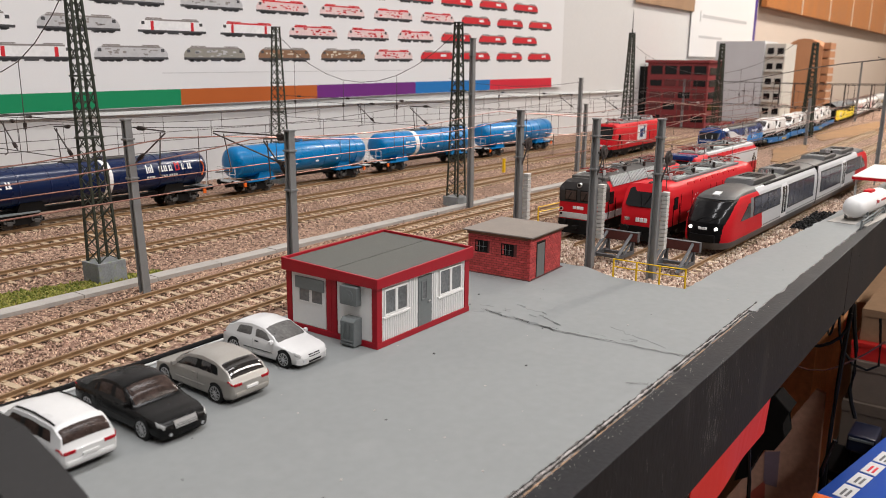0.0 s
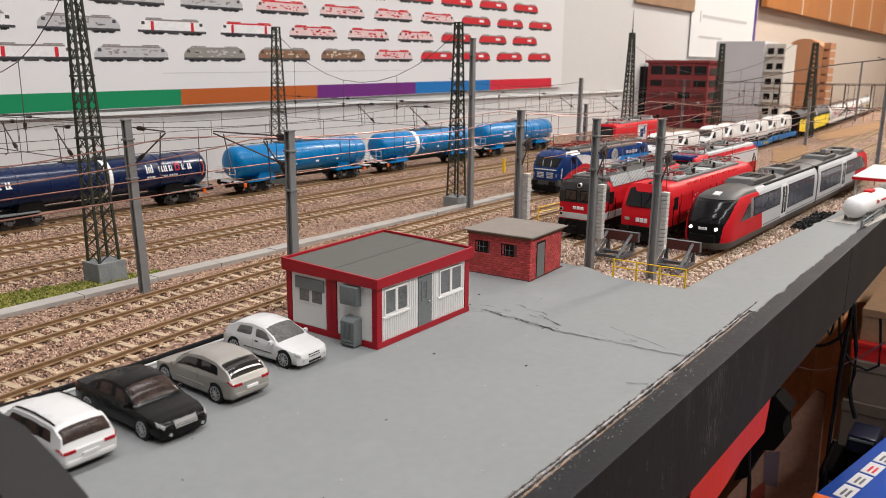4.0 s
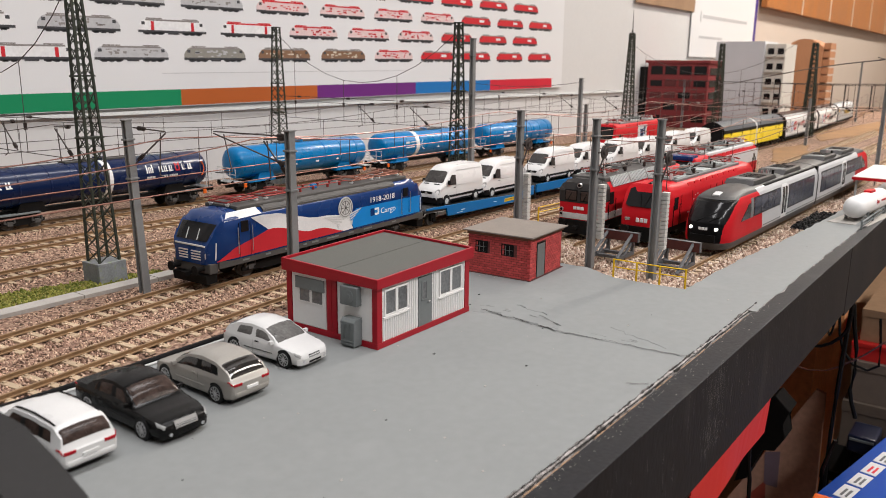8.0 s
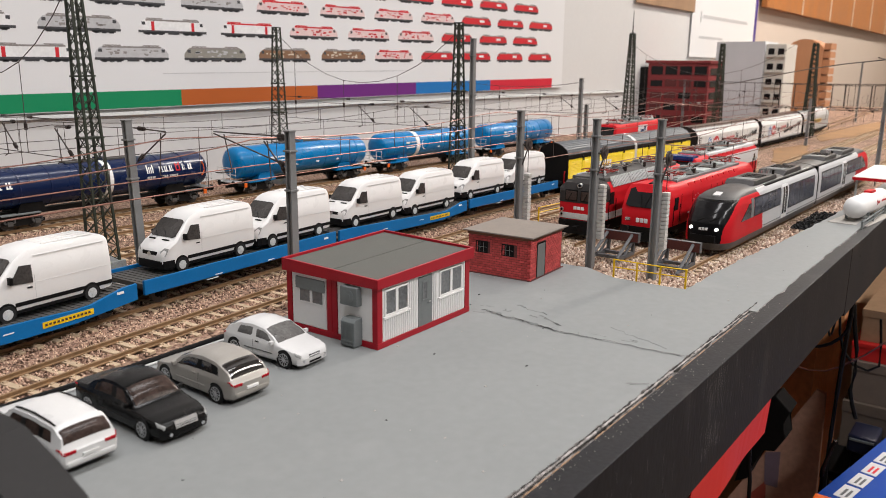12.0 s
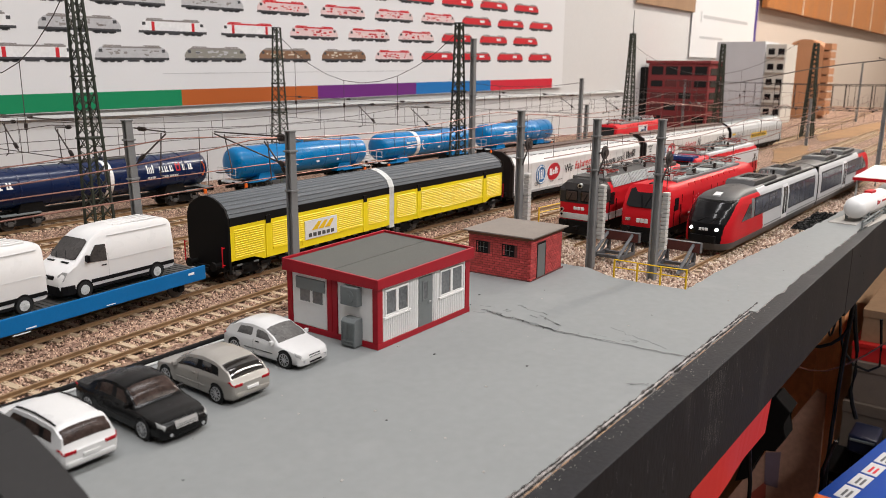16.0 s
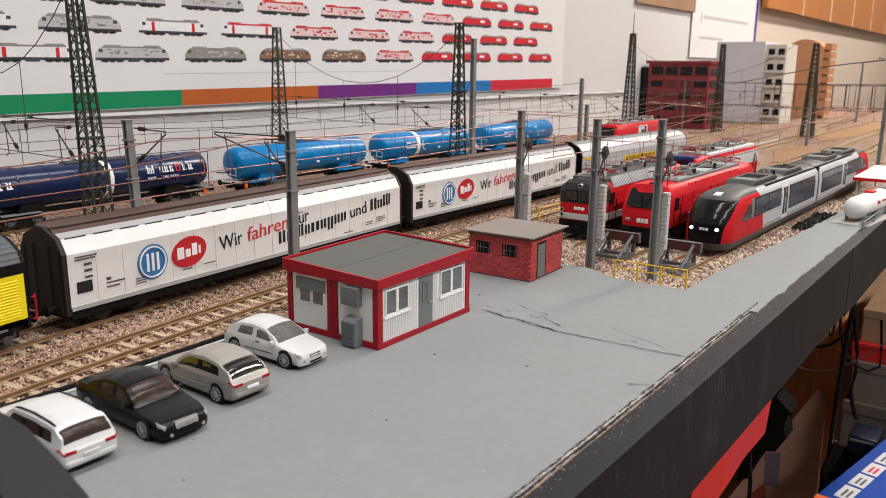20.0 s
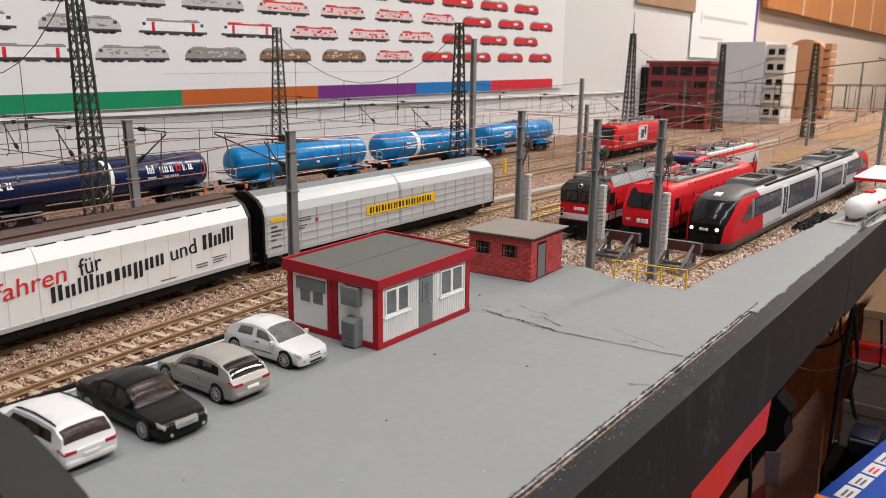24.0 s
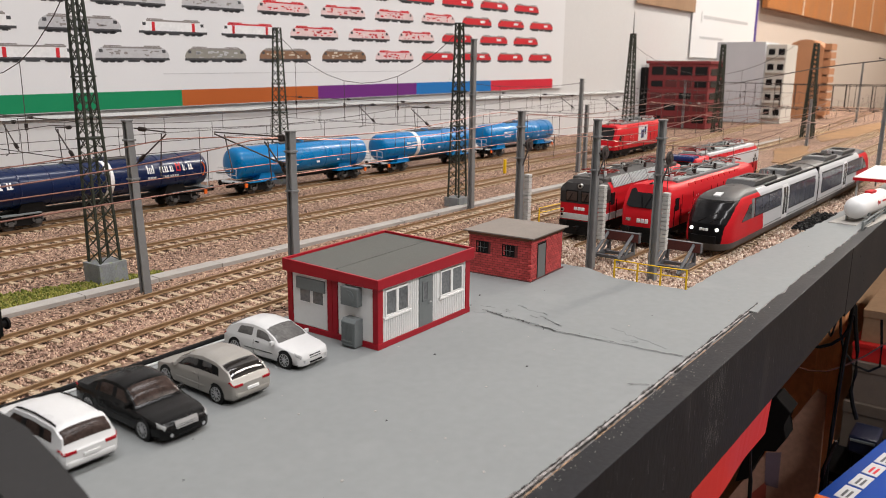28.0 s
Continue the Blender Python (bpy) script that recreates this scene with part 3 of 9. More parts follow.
scatter("sleeper_stones", m_stone, "small stray ballast stones on the sleepers", "ballast", 9000, on_near_sleepers, (0.25, 0.6), (0.9, 1.6), 14)


def on_stub(r, count):
    x = 432 + 500 * r.uniform(0, 1, count) ** 1.6
    y = r.uniform(133, 300, count)
    keep = (y > 145 - (x - 432) * 0.05) & ~((x < 452) & (y > 205)) 
    for i in range(count):
        for name, fn, x0, x1, label in TRACKS[5:]:
            if abs(abs(y[i] - fn(x[i])) - 8.8) < 1.5 and x[i] > x0:
                keep[i] = False
    return np.stack([x, y, np.full(count, -4.4)], 1)[keep]


scatter("pale_ballast_stones", m_pale_stone, "pale loose ballast round the stub tracks", "ballast", 14000, on_stub, (0.45, 1.05), (0.9, 1.7), 6)


def on_grass(r, count):
    x, y = r.uniform(60, 275, count), r.uniform(411, 452, count)
    keep = y < 452 - (x - 150) * 0.22
    return np.stack([x, y, np.full(count, -4.4)], 1)[keep]


scatter("grass", m_blade, "yellowish green scatter grass beside the kerb", "grass", 9000, on_grass, (0.3, 0.9), (0.8, 2.2), 8)


# ---- panels on four-cornered faces ----
def patch(c, u, v):
    a, b, d, e = [Vector(p) for p in c]
    return (a * (1 - u) + b * u) * (1 - v) + (e * (1 - u) + d * u) * v


def panel(bm, c, u0, u1, v0, v1, t=0.12, cut=0.0, mi=0):
    """A thin plate on the face c (lower left, lower right, upper right, upper left), between the shares u and v of its width and height."""
    n = (Vector(c[1]) - Vector(c[0])).cross(Vector(c[3]) - Vector(c[0])).normalized()
    if cut:
        du, dv = (u1 - u0) * cut, (v1 - v0) * cut
        uv = [(u0 + du, v0), (u1 - du, v0), (u1, v0 + dv), (u1, v1 - dv), (u1 - du, v1), (u0 + du, v1), (u0, v1 - dv), (u0, v0 + dv)]
    else:
        uv = [(u0, v0), (u1, v0), (u1, v1), (u0, v1)]
    pts = [patch(c, u, v) - n * 0.3 for u, v in uv]
    plate(bm, pts, n, t + 0.3, mi)


# ---- office cabin ----
def office_cabin():
    t = thing("office_cabin", "white double office cabin with red frame and grey flat roof", "office cabin", at=(243.8, 215.0, 0), rz=1.2)
    L, W, H = 74.4, 58.2, 33.2

    def askew(bm):
        """The loose roof lies a little higher at its far corner."""
        for v in bm.verts:
            if v.co.z > H - 2.2:
                v.co.z += -1.2 + 1.5 * v.co.y / W + 1.3 * v.co.x / L

    bm = B()
    box(bm, 2.2, L - 2.2, 2.2, W - 2.2, 1.0, 28.5)
    part("wall", bm, m_white, t, "white plastic cabin wall")
    for y in (1.5, W - 4.5):
        for x in (1.5, L - 5.0):
            bm = B()
            box(bm, x, x + 3.5, y, y + 3.0, 0.0, 28.2, 0.15)
            part("corner_post", bm, m_red, t)
    for y0, y1 in ((25.2, 28.0), (28.2, 31.2)):
        for x in (1.4, L - 3.4):
            bm = B()
            box(bm, x, x + 2.0, y0, y1, 0.0, 28.2, 0.15)
            part("middle_post", bm, m_red, t)
    bm = B()
    box(bm, 1.3, L - 1.3, 1.3, 3.6, 0.0, 2.6, 0.12)
    box(bm, 1.3, L - 1.3, W - 3.6, W - 1.3, 0.0, 2.6, 0.12)
    box(bm, 1.32, 3.6, 3.6, W - 3.6, 0.0, 2.6, 0.12)
    box(bm, L - 3.6, L - 1.32, 3.6, W - 3.6, 0.0, 2.6, 0.12)
    part("base_frame", bm, m_red, t, "red base frame")
    bm = B()
    box(bm, 0, L, 0, 1.1, H - 5.6, H, 0.18)
    box(bm, 0, L, W - 1.1, W, H - 5.6, H, 0.18)
    box(bm, 0.02, 1.1, 1.0, W - 1.0, H - 5.6, H, 0.18)
    box(bm, L - 1.1, L - 0.02, 1.0, W - 1.0, H - 5.6, H, 0.18)
    askew(bm)
    part("roof_edge", bm, m_red, t, "raised red roof edge")
    bm = B()
    box(bm, 1.0, L - 1.0, 1.0, W / 2 - 0.2, H - 4.5, H - 1.2)
    box(bm, 1.0, L - 1.0, W / 2 + 0.2, W - 1.0, H - 4.5, H - 1.2)
    askew(bm)
    part("roof", bm, m_roofgrey, t, "grey-green roof felt with a joint")
    # ribbed panels of the long side
    bm = B()
    x = 5.2
    while x < 69.0:
        if not 31.0 < x < 42.4:
            high = 26.9 if (x < 6.2 or 25.2 < x < 46.0 or x > 67.6) else 12.6
            prism(bm, [(x, 1.62), (x + 0.28, 1.9), (x + 0.28, 2.3), (x - 0.75, 2.3), (x - 0.75, 1.9), (x - 0.47, 1.62)], 2.7, high, "z")
        x += 1.55
    part("ribs", bm, m_white, t, "white ribbed cladding")

    def window(x0, x1, z0, z1):
        w = B()
        for a, b, c, d in ((x0 - 0.8, x1 + 0.8, z1, z1 + 0.9), (x0 - 0.8, x1 + 0.8, z0 - 0.9, z0), (x0 - 0.8, x0, z0, z1), (x1, x1 + 0.8, z0, z1), ((x0 + x1) / 2 - 0.9, (x0 + x1) / 2 + 0.9, z0, z1)):
            box(w, a, b, 1.45, 2.5, c, d, 0.08)
        wf = part("window", w, m_white, t, "white double window frame")
        s = B()
        box(s, x0 - 2.0, x1 + 2.0, 0.95, 2.4, z0 - 1.8, z0 - 0.9, 0.1)
        part("sill", s, m_white, wf)
        for a, b in ((x0, (x0 + x1) / 2 - 0.9), ((x0 + x1) / 2 + 0.9, x1)):
            g = B()
            box(g, a, b, 1.95, 2.4, z0, z1)
            part("pane", g, m_greyglass, wf, "dull grey pane")

    window(7.6, 22.6, 14.6, 25.0)
    window(48.6, 65.6, 14.2, 25.4)
    bm = B()
    box(bm, 31.4, 41.8, 1.7, 2.6, 2.4, 26.2, 0.1)
    door = part("door", bm, m_midgrey, t, "grey cabin door with a window")
    bm = B()
    for a, b, c, d in ((33.6, 38.0, 23.3, 24.0), (33.6, 38.0, 14.6, 15.3), (33.6, 34.3, 15.3, 23.3), (37.3, 38.0, 15.3, 23.3)):
        box(bm, a, b, 1.45, 1.9, c, d)
    part("door_frame", bm, m_midgrey, door)
    bm = B()
    box(bm, 34.3, 37.3, 1.6, 1.9, 15.3, 23.3)
    part("pane", bm, m_greyglass, door)
    bm = B()
    rod(bm, (39.4, 1.7, 13.6), (39.4, 0.8, 13.6), 0.35, 8)
    rod(bm, (39.5, 0.9, 13.6), (37.9, 0.9, 13.5), 0.3, 8)
    part("door_handle", bm, m_chrome, door, "silver handle")
    # short side
    for y0, y1 in ((4.6, 24.8), (31.8, 53.2)):
        bm = B()
        box(bm, 1.75, 2.4, y0, y1, 2.9, 27.4, 0.12)
        part("side_panel", bm, m_white, t)
    bm = B()
    box(bm, 1.05, 1.9, 32.6, 50.6, 20.2, 25.8, 0.2)
    part("shutter", bm, m_midgrey, t, "half closed grey roller shutter")
    for y0, y1 in ((34.0, 40.4), (42.0, 48.4)):
        bm = B()
        for a, b, c, d in ((y0 - 0.6, y1 + 0.6, 13.8, 14.4), (y0 - 0.6, y0, 14.4, 20.4), (y1, y1 + 0.6, 14.4, 20.4)):
            box(bm, 1.5, 1.9, a, b, c, d)
        wf = part("window", bm, m_white, t, "white window under a shutter")
        bm = B()
        box(bm, 1.62, 1.85, y0, y1, 14.4, 20.4)
        part("pane", bm, m_greyglass, wf)
    bm = B()
    box(bm, -1.6, 1.9, 10.6, 20.4, 18.4, 26.8, 0.35)
    ac = part("air_conditioner", bm, m_midgrey, t, "grey wall-mounted fan unit")
    bm = B()
    disc(bm, (-1.75, 15.4, 22.6), 3.0, "x", 0.15, 24)
    disc(bm, (-1.9, 15.4, 22.6), 1.2, "x", 0.2, 16)
    part("fan_grille", bm, m_midgrey, ac)
    bm = B()
    for z in (20.0, 24.6):
        box(bm, 0.3, 1.9, 20.4, 22.0, z - 0.5, z + 0.5, 0.15)
    part("pipe_stub", bm, m_midgrey, ac)
    bm = B()
    prism(bm, [(-3.6, 0.6), (1.9, 0.6), (1.9, 13.0), (-2.2, 13.0), (-3.6, 11.6)], 10.4, 18.4, "y", bevel=0.25)
    hp = part("heat_pump", bm, m_midgrey, t, "grey ribbed condenser unit")
    for k in range(9):
        bm = B()
        box(bm, -3.85, -3.5, 11.4 + k * 0.74, 11.8 + k * 0.74, 3.6, 10.8)
        part("fin", bm, m_midgrey, hp)
    bm = B()
    box(bm, -4.0, -3.4, 10.9, 17.9, 1.2, 2.0, 0.1)
    box(bm, -4.0, -3.4, 10.9, 17.9, 2.6, 3.2, 0.1)
    part("louvre", bm, m_midgrey, hp)


office_cabin()


# ---- brick shed ----
def brick_shed():
    t = thing("brick_shed", "small red brick shed with a flat brown-grey roof", "shed", at=(382.6, 220.3, 0), rz=3.14)
    L, W, H = 47.6, 46.9, 26.5
    x0, x1, y0, y1 = 2.6, L - 2.6, 2.6, W - 2.6
    bm = B()
    box(bm, x0 + 0.25, x1 - 0.25, y0 + 0.25, y1 - 0.25, 0, H - 1.0)
    part("wall", bm, m_mortar, t, "wall core with dark red joints")
    bw, bh = 3.3, 1.42
    pats = {}
    for w in (bw, bw / 2):
        bm = B()
        box(bm, 0.13, w - 0.13, 0.0, 0.6, 0.12, bh - 0.12)
        ob = part("brick", bm, m_brick)
        pats[w] = ob.data
        bpy.data.objects.remove(ob)

    def lay(length, put, holes):
        z, row = 0.15, 0
        while z + bh < H - 2.2:
            s = 0.0 if row % 2 == 0 else -bw / 2
            while s < length - 0.3:
                a, w = s, bw
                if a < 0:
                    a, w = 0.0, bw / 2
                if a + w > length + 0.05:
                    w = bw / 2
                cut = lambda q0, q1: any(h[0] < q1 - 0.2 and q0 + 0.2 < h[1] and h[2] < z + bh / 2 < h[3] for h in holes)
                bits = [(a, w)] if not cut(a, a + w) else ([(q, bw / 2) for q in (a, a + bw / 2) if not cut(q + 0.7, q + bw / 2 - 0.7)] if w == bw else [])
                for q, wq in bits:
                    if q + wq <= length + 0.1:
                        o = new("brick", pats[wq])
                        o.parent = t
                        o.matrix_basis = put(q, z)
                s += bw
            z += bh
            row += 1

    for k in range(0, 17, 2):
        z = 0.15 + k * bh
        bm = B()
        box(bm, x0 - 0.75, x0 + 1.3, y0 - 0.75, y0 + 1.3, z + 0.1, z + bh - 0.1, 0.1)
        part("quoin", bm, m_brick, t)
    bm = B()
    box(bm, x0 - 0.9, x1 + 0.9, y0 - 0.9, y1 + 0.9, -0.4, 0.5, 0.1)
    part("plinth", bm, m_mortar, t, "thin brown-red base edge")
    lay(y1 - y0, lambda a, z: pose(x0 * MM, (y1 - a) * MM, z * MM, 0, 0, -90), [(y1 - y0 - 41 + 6.4, y1 - y0 - 41 + 15, 13.0, 20.0), (y1 - y0 - 41 + 24, y1 - y0 - 41 + 32.6, 13.0, 20.0)])
    lay(x1 - x0, lambda a, z: pose((x0 + a) * MM, y0 * MM, z * MM), [(8.0, 19.6, 0, 21.0)])
    for s in (5.7, 23.3):
        a = y1 - s - 8.6 + 0.9
        bm = B()
        for q in ((a, a + 8.2, 13.0, 13.6), (a, a + 8.2, 19.4, 20.0), (a, a + 0.6, 13.6, 19.4), (a + 7.6, a + 8.2, 13.6, 19.4), (a + 2.6, a + 2.95, 13.6, 19.4), (a + 5.1, a + 5.45, 13.6, 19.4), (a + 0.6, a + 7.6, 16.3, 16.65)):
            box(bm, x0 - 0.15, x0 + 0.6, q[0], q[1], q[2], q[3])
        wf = part("window", bm, m_black, t, "small barred dark window")
        bm = B()
        box(bm, x0 + 0.2, x0 + 0.5, a + 0.5, a + 7.7, 13.5, 19.5)
        part("pane", bm, m_glass, wf)
        bm = B()
        for q in (a + 2.75, a + 5.25):
            box(bm, x0 - 0.3, x0 - 0.14, q - 0.1, q + 0.1, 13.6, 19.4)
        box(bm, x0 - 0.3, x0 - 0.14, a + 0.6, a + 7.6, 16.4, 16.6)
        part("glazing_bar", bm, m_midgrey, wf, "pale worn glazing bars")
    bm = B()
    box(bm, x0 + 8.2, x0 + 19.4, y0 - 0.1, y0 + 0.8, 0.2, 21.0)
    part("door_frame", bm, m_black, t)
    bm = B()
    box(bm, x0 + 9.0, x0 + 18.4, y0 - 0.3, y0 + 0.6, 0.3, 20.2, 0.1)
    part("door", bm, mat("pale_grey_door", (0.17, 0.175, 0.17), 0.6), t, "pale grey shed door")
    bm = B()
    box(bm, 0, L, 0, W, H - 1.0, H - 0.2, 0.15)
    part("roof", bm, m_shedroof, t, "flat overhanging roof slab")
    # wood strip round the top
    bm = B()
    box(bm, x0 - 0.5, x1 + 0.5, y0 - 0.5, y0 + 0.6, H - 3.0, H - 1.0)
    box(bm, x0 - 0.5, x0 + 0.6, y0 + 0.6, y1 + 0.5, H - 3.0, H - 1.0)
    part("eaves_board", bm, mat("brown_eaves", (0.16, 0.07, 0.04), 0.7), t)


# ---- fence, buffer stops ----
def yellow_fence(pts, label, h=10.0):
    t = thing("safety_fence", label, "fence")
    for p, q in zip(pts, pts[1:]):
        for z in (h, h * 0.55):
            bm = B()
            rod(bm, (*p, z), (*q, z), 0.42, 6)
            part("rail", bm, m_yellow, t)
    for p in pts:
        bm = B()
        box(bm, p[0] - 0.45, p[0] + 0.45, p[1] - 0.45, p[1] + 0.45, -4.5, h + 0.3)
        part("post", bm, m_yellow, t)


yellow_fence([(428.6, 190.8), (428.8, 176.4), (429.2, 162.4), (431.2, 148.0)], "yellow tube fence in front of the buffer stops")
yellow_fence([(560, 318), (610, 314), (660, 312), (720, 312)], "yellow tube fence beside the siding", 9.0)
m_buffer = mat("dark_red_beam", (0.10, 0.03, 0.025), 0.6, vary=0.2)


m_stopgrey = mat("dark_buffer_steel", (0.10, 0.102, 0.106), 0.5, vary=0.15, scale=200)


def buffer_stop(x, y):
    t = thing("buffer_stop", "grey steel buffer stop with a dark red beam", "buffer stop", "buffer stops at the stub tracks", at=(x, y, RAIL_TOP))
    bm = B()
    box(bm, 1, 4.2, -13.2, 13.2, 9.0, 15.0, 0.3)
    beam = part("beam", bm, m_buffer, t, "dark red buffer beam")
    bm = B()
    box(bm, 0.9, 4.4, -13.4, 13.4, 15.0, 15.25)
    box(bm, 0.9, 4.4, -13.6, -13.2, 8.9, 15.25)
    part("pale_edge", bm, m_stopgrey, beam, "pale painted edge")
    for s in (-8.8, 8.8):
        bm = B()
        prism(bm, [(-24, 0), (5, 0), (5, 15), (2.6, 15), (2.6, 2.2), (-20, 2.2)], s - 1, s + 1, "y")
        part("side_frame", bm, m_stopgrey, t)
        bm = B()
        rod(bm, (-21, s, 1.5), (2, s, 14), 1.1, 6)
        rod(bm, (-10, s, 1.5), (1, s, 8), 0.9, 6)
        part("strut", bm, m_stopgrey, t)
    bm = B()
    box(bm, -17, -14, -9, 9, 0.4, 2.2)
    box(bm, -4, -1, -9, 9, 0.4, 2.2)
    part("cross_tie", bm, m_stopgrey, t)


buffer_stop(487, 173.5)
buffer_stop(490, 216)


# ---- overhead line ----
m_weight = mat("pale_weight_concrete", (0.56, 0.54, 0.51), 0.7, vary=0.12, scale=200)


def steel_pole(x, y, h, lean=(0.0, 0.0), weight=False, label="grey plastic overhead line mast"):
    t = thing("line_mast", label, "mast", "overhead line masts")
    t.matrix_basis = pose(x * MM, y * MM, -4.5 * MM, lean[0], lean[1], 0)
    bm = B()
    a, b = 2.3, 1.9
    prism(bm, [(-a, -a), (a, -a), (a, -a + 1.0), (0.8, -a + 1.0), (0.8, a - 1.0), (a, a - 1.0), (a, a), (-a, a), (-a, a - 1.0), (-0.8, a - 1.0), (-0.8, -a + 1.0), (-a, -a + 1.0)], 0, h + 4.5, "z")
    for v in bm.verts:
        if v.co.z > 1:
            v.co.x *= 0.82
            v.co.y *= 0.82
    part("post", bm, m_pole, t)
    bm = B()
    box(bm, -2.3, 2.3, -2.3, 2.3, h + 4.0, h + 4.9, 0.2)
    part("cap", bm, m_pole, t)
    for z in (h * 0.7, h * 0.93):
        bm = B()
        box(bm, -2.6, 2.6, -2.6, 2.6, z, z + 1.0, 0.1)
        part("clamp", bm, m_pole, t)
    if weight:
        bm = B()
        for k in range(14):
            box(bm, 3.4, 7.8, -5.4, -1.4, 19 + k * 2.5, 21.2 + k * 2.5, 0.25)
        part("tension_weight", bm, m_weight, t, "stack of pale concrete tension weights")
        bm = B()
        rod(bm, (5.6, -3.4, 55), (5.6, -3.4, 73), 0.25, 5)
        disc(bm, (5.6, -3.4, 74), 4.2, "y", 0.5, 20)
        disc(bm, (5.6, -4.6, 74), 2.4, "y", 0.5, 16)
        rod(bm, (0, -2, 74), (6, -3.4, 74), 0.6, 6)
        rod(bm, (0, -2, 60), (5, -5, 76), 0.5, 6)
        part("tension_wheel", bm, m_wire, t, "dark spoked tension wheel")
    return t


def lattice_mast(x, y, h, base, top, label, foot=12.0, lean=(0.0, 0.0), bold=1.0):
    t = thing("lattice_mast", label, "lattice mast", "lattice masts", at=(x, y, -4.5))
    t.matrix_basis = pose(x * MM, y * MM, -4.5 * MM, lean[0], lean[1], 0)
    z0 = foot
    H = h + 4.5
    hw = lambda z: base + (top - base) * (z - z0) / (H - z0)
    for sx in (-1, 1):
        for sy in (-1, 1):
            bm = B()
            ring = lambda z: [(sx * hw(z) + dx, sy * hw(z) + dy, z) for dx, dy in ((-.62 * bold, -.62 * bold), (.62 * bold, -.62 * bold), (.62 * bold, .62 * bold), (-.62 * bold, .62 * bold))]
            loft(bm, [ring(z0 - 0.5), ring(H)])
            part("leg", bm, m_lattice, t)
    n = max(8, int((H - z0) / 8))
    for k in range(n):
        za = z0 + (H - z0) * k / n
        zb = z0 + (H - z0) * (k + 1) / n
        a, b = hw(za), hw(zb)
        bm = B()
        for s in (-1, 1):
            rod(bm, (-a, s * a, za), (b, s * b, zb), 0.3 * bold, 4)
            rod(bm, (a, s * a, za), (-b, s * b, zb), 0.3 * bold, 4)
            rod(bm, (s * a, -a, za), (s * b, b, zb), 0.3 * bold, 4)
            rod(bm, (s * a, a, za), (s * b, -b, zb), 0.3 * bold, 4)
        part("lattice", bm, m_lattice, t)
    bm = B()
    box(bm, -top - 0.8, top + 0.8, -top - 0.8, top + 0.8, H - 0.6, H + 0.4)
    part("cap", bm, m_lattice, t)
    for z in (z0 + (H - z0) * 0.42, z0 + (H - z0) * 0.62):
        bm = B()
        box(bm, -hw(z) - 1.2, hw(z) + 1.2, -hw(z) - 1.0, hw(z) + 1.0, z - 0.5, z + 0.5)
        part("band", bm, m_lattice, t)
    if foot:
        bm = B()
        box(bm, -base - 2.5, base + 2.5, -base - 2.5, base + 2.5, -0.5, foot, 0.3)
        part("foundation", bm, m_foot, t, "grey concrete foundation block with moss")
    return t


POLES = [(243.4, 387.0, 91), (278, 303.5, 88), (466, 281, 92), (452, 218, 90), (448, 175, 92), (583, 402, 144), (882, 449, 108), (905, 452, 76), (1062, 147, 95), (2241, 372, 140), (2295, 320, 135), (1454, 313, 74), (1700, 620, 98)]
for i, (x, y, h) in enumerate(POLES):
    steel_pole(x, y, h, (-1.65, -1.2) if i == 0 else (0.0, 0.0), weight=i in (2, 3, 4))
lattice_mast(244.4, 428.1, 178, 6.2, 2.4, "tall green-grey lattice mast on a concrete block", lean=(-1.3, -1.0))
lattice_mast(588, 421, 158, 6.0, 2.4, "green-grey lattice mast on a low concrete block", 8.5)
lattice_mast(583, 652, 158, 7.2, 2.7, "green-grey lattice mast behind the tank wagons")
lattice_mast(1276, 560, 177, 8.5, 3.0, "pointed lattice mast with a thin tip", 0.0, bold=1.7)
lattice_mast(1650, 530, 170, 8.0, 3.0, "far pointed lattice mast", 0.0, bold=2.0)
lattice_mast(1634, 353, 170, 9.5, 3.6, "far lattice mast by the curve", 0.0, bold=2.2)
bm = B()
rod(bm, (1276, 560, 176), (1276, 560, 214), 1.0, 5, 0.3)
tagged(part("mast_tip", bm, m_lattice), "thin tip of a lattice mast", "mast tip")


def line_wire(fn, x0, x1, zc, zm, step, span, material, label, r=0.33):
    """Contact wire and sagging carrier with droppers over one track."""
    t = thing("overhead_wire", label, "overhead wire", "overhead wires")
    xs = [x0 + (x1 - x0) * k / 60 for k in range(61)]
    sag = lambda x: zm - 9.0 * (1 - (2 * ((x - step) % span) / span - 1) ** 2)
    bm = B()
    strand(bm, [(x, fn(x), zc) for x in xs[::2]], r, 5)
    part("contact_wire", bm, material, t)
    bm = B()
    strand(bm, [(x, fn(x), sag(x)) for x in xs], r, 5)
    part("carrier_wire", bm, material, t)
    x = x0 + 12
    while x < x1:
        bm = B()
        rod(bm, (x, fn(x), zc), (x, fn(x), sag(x)), 0.2, 4)
        part("dropper", bm, m_wire, t)
        x += span / 5.5


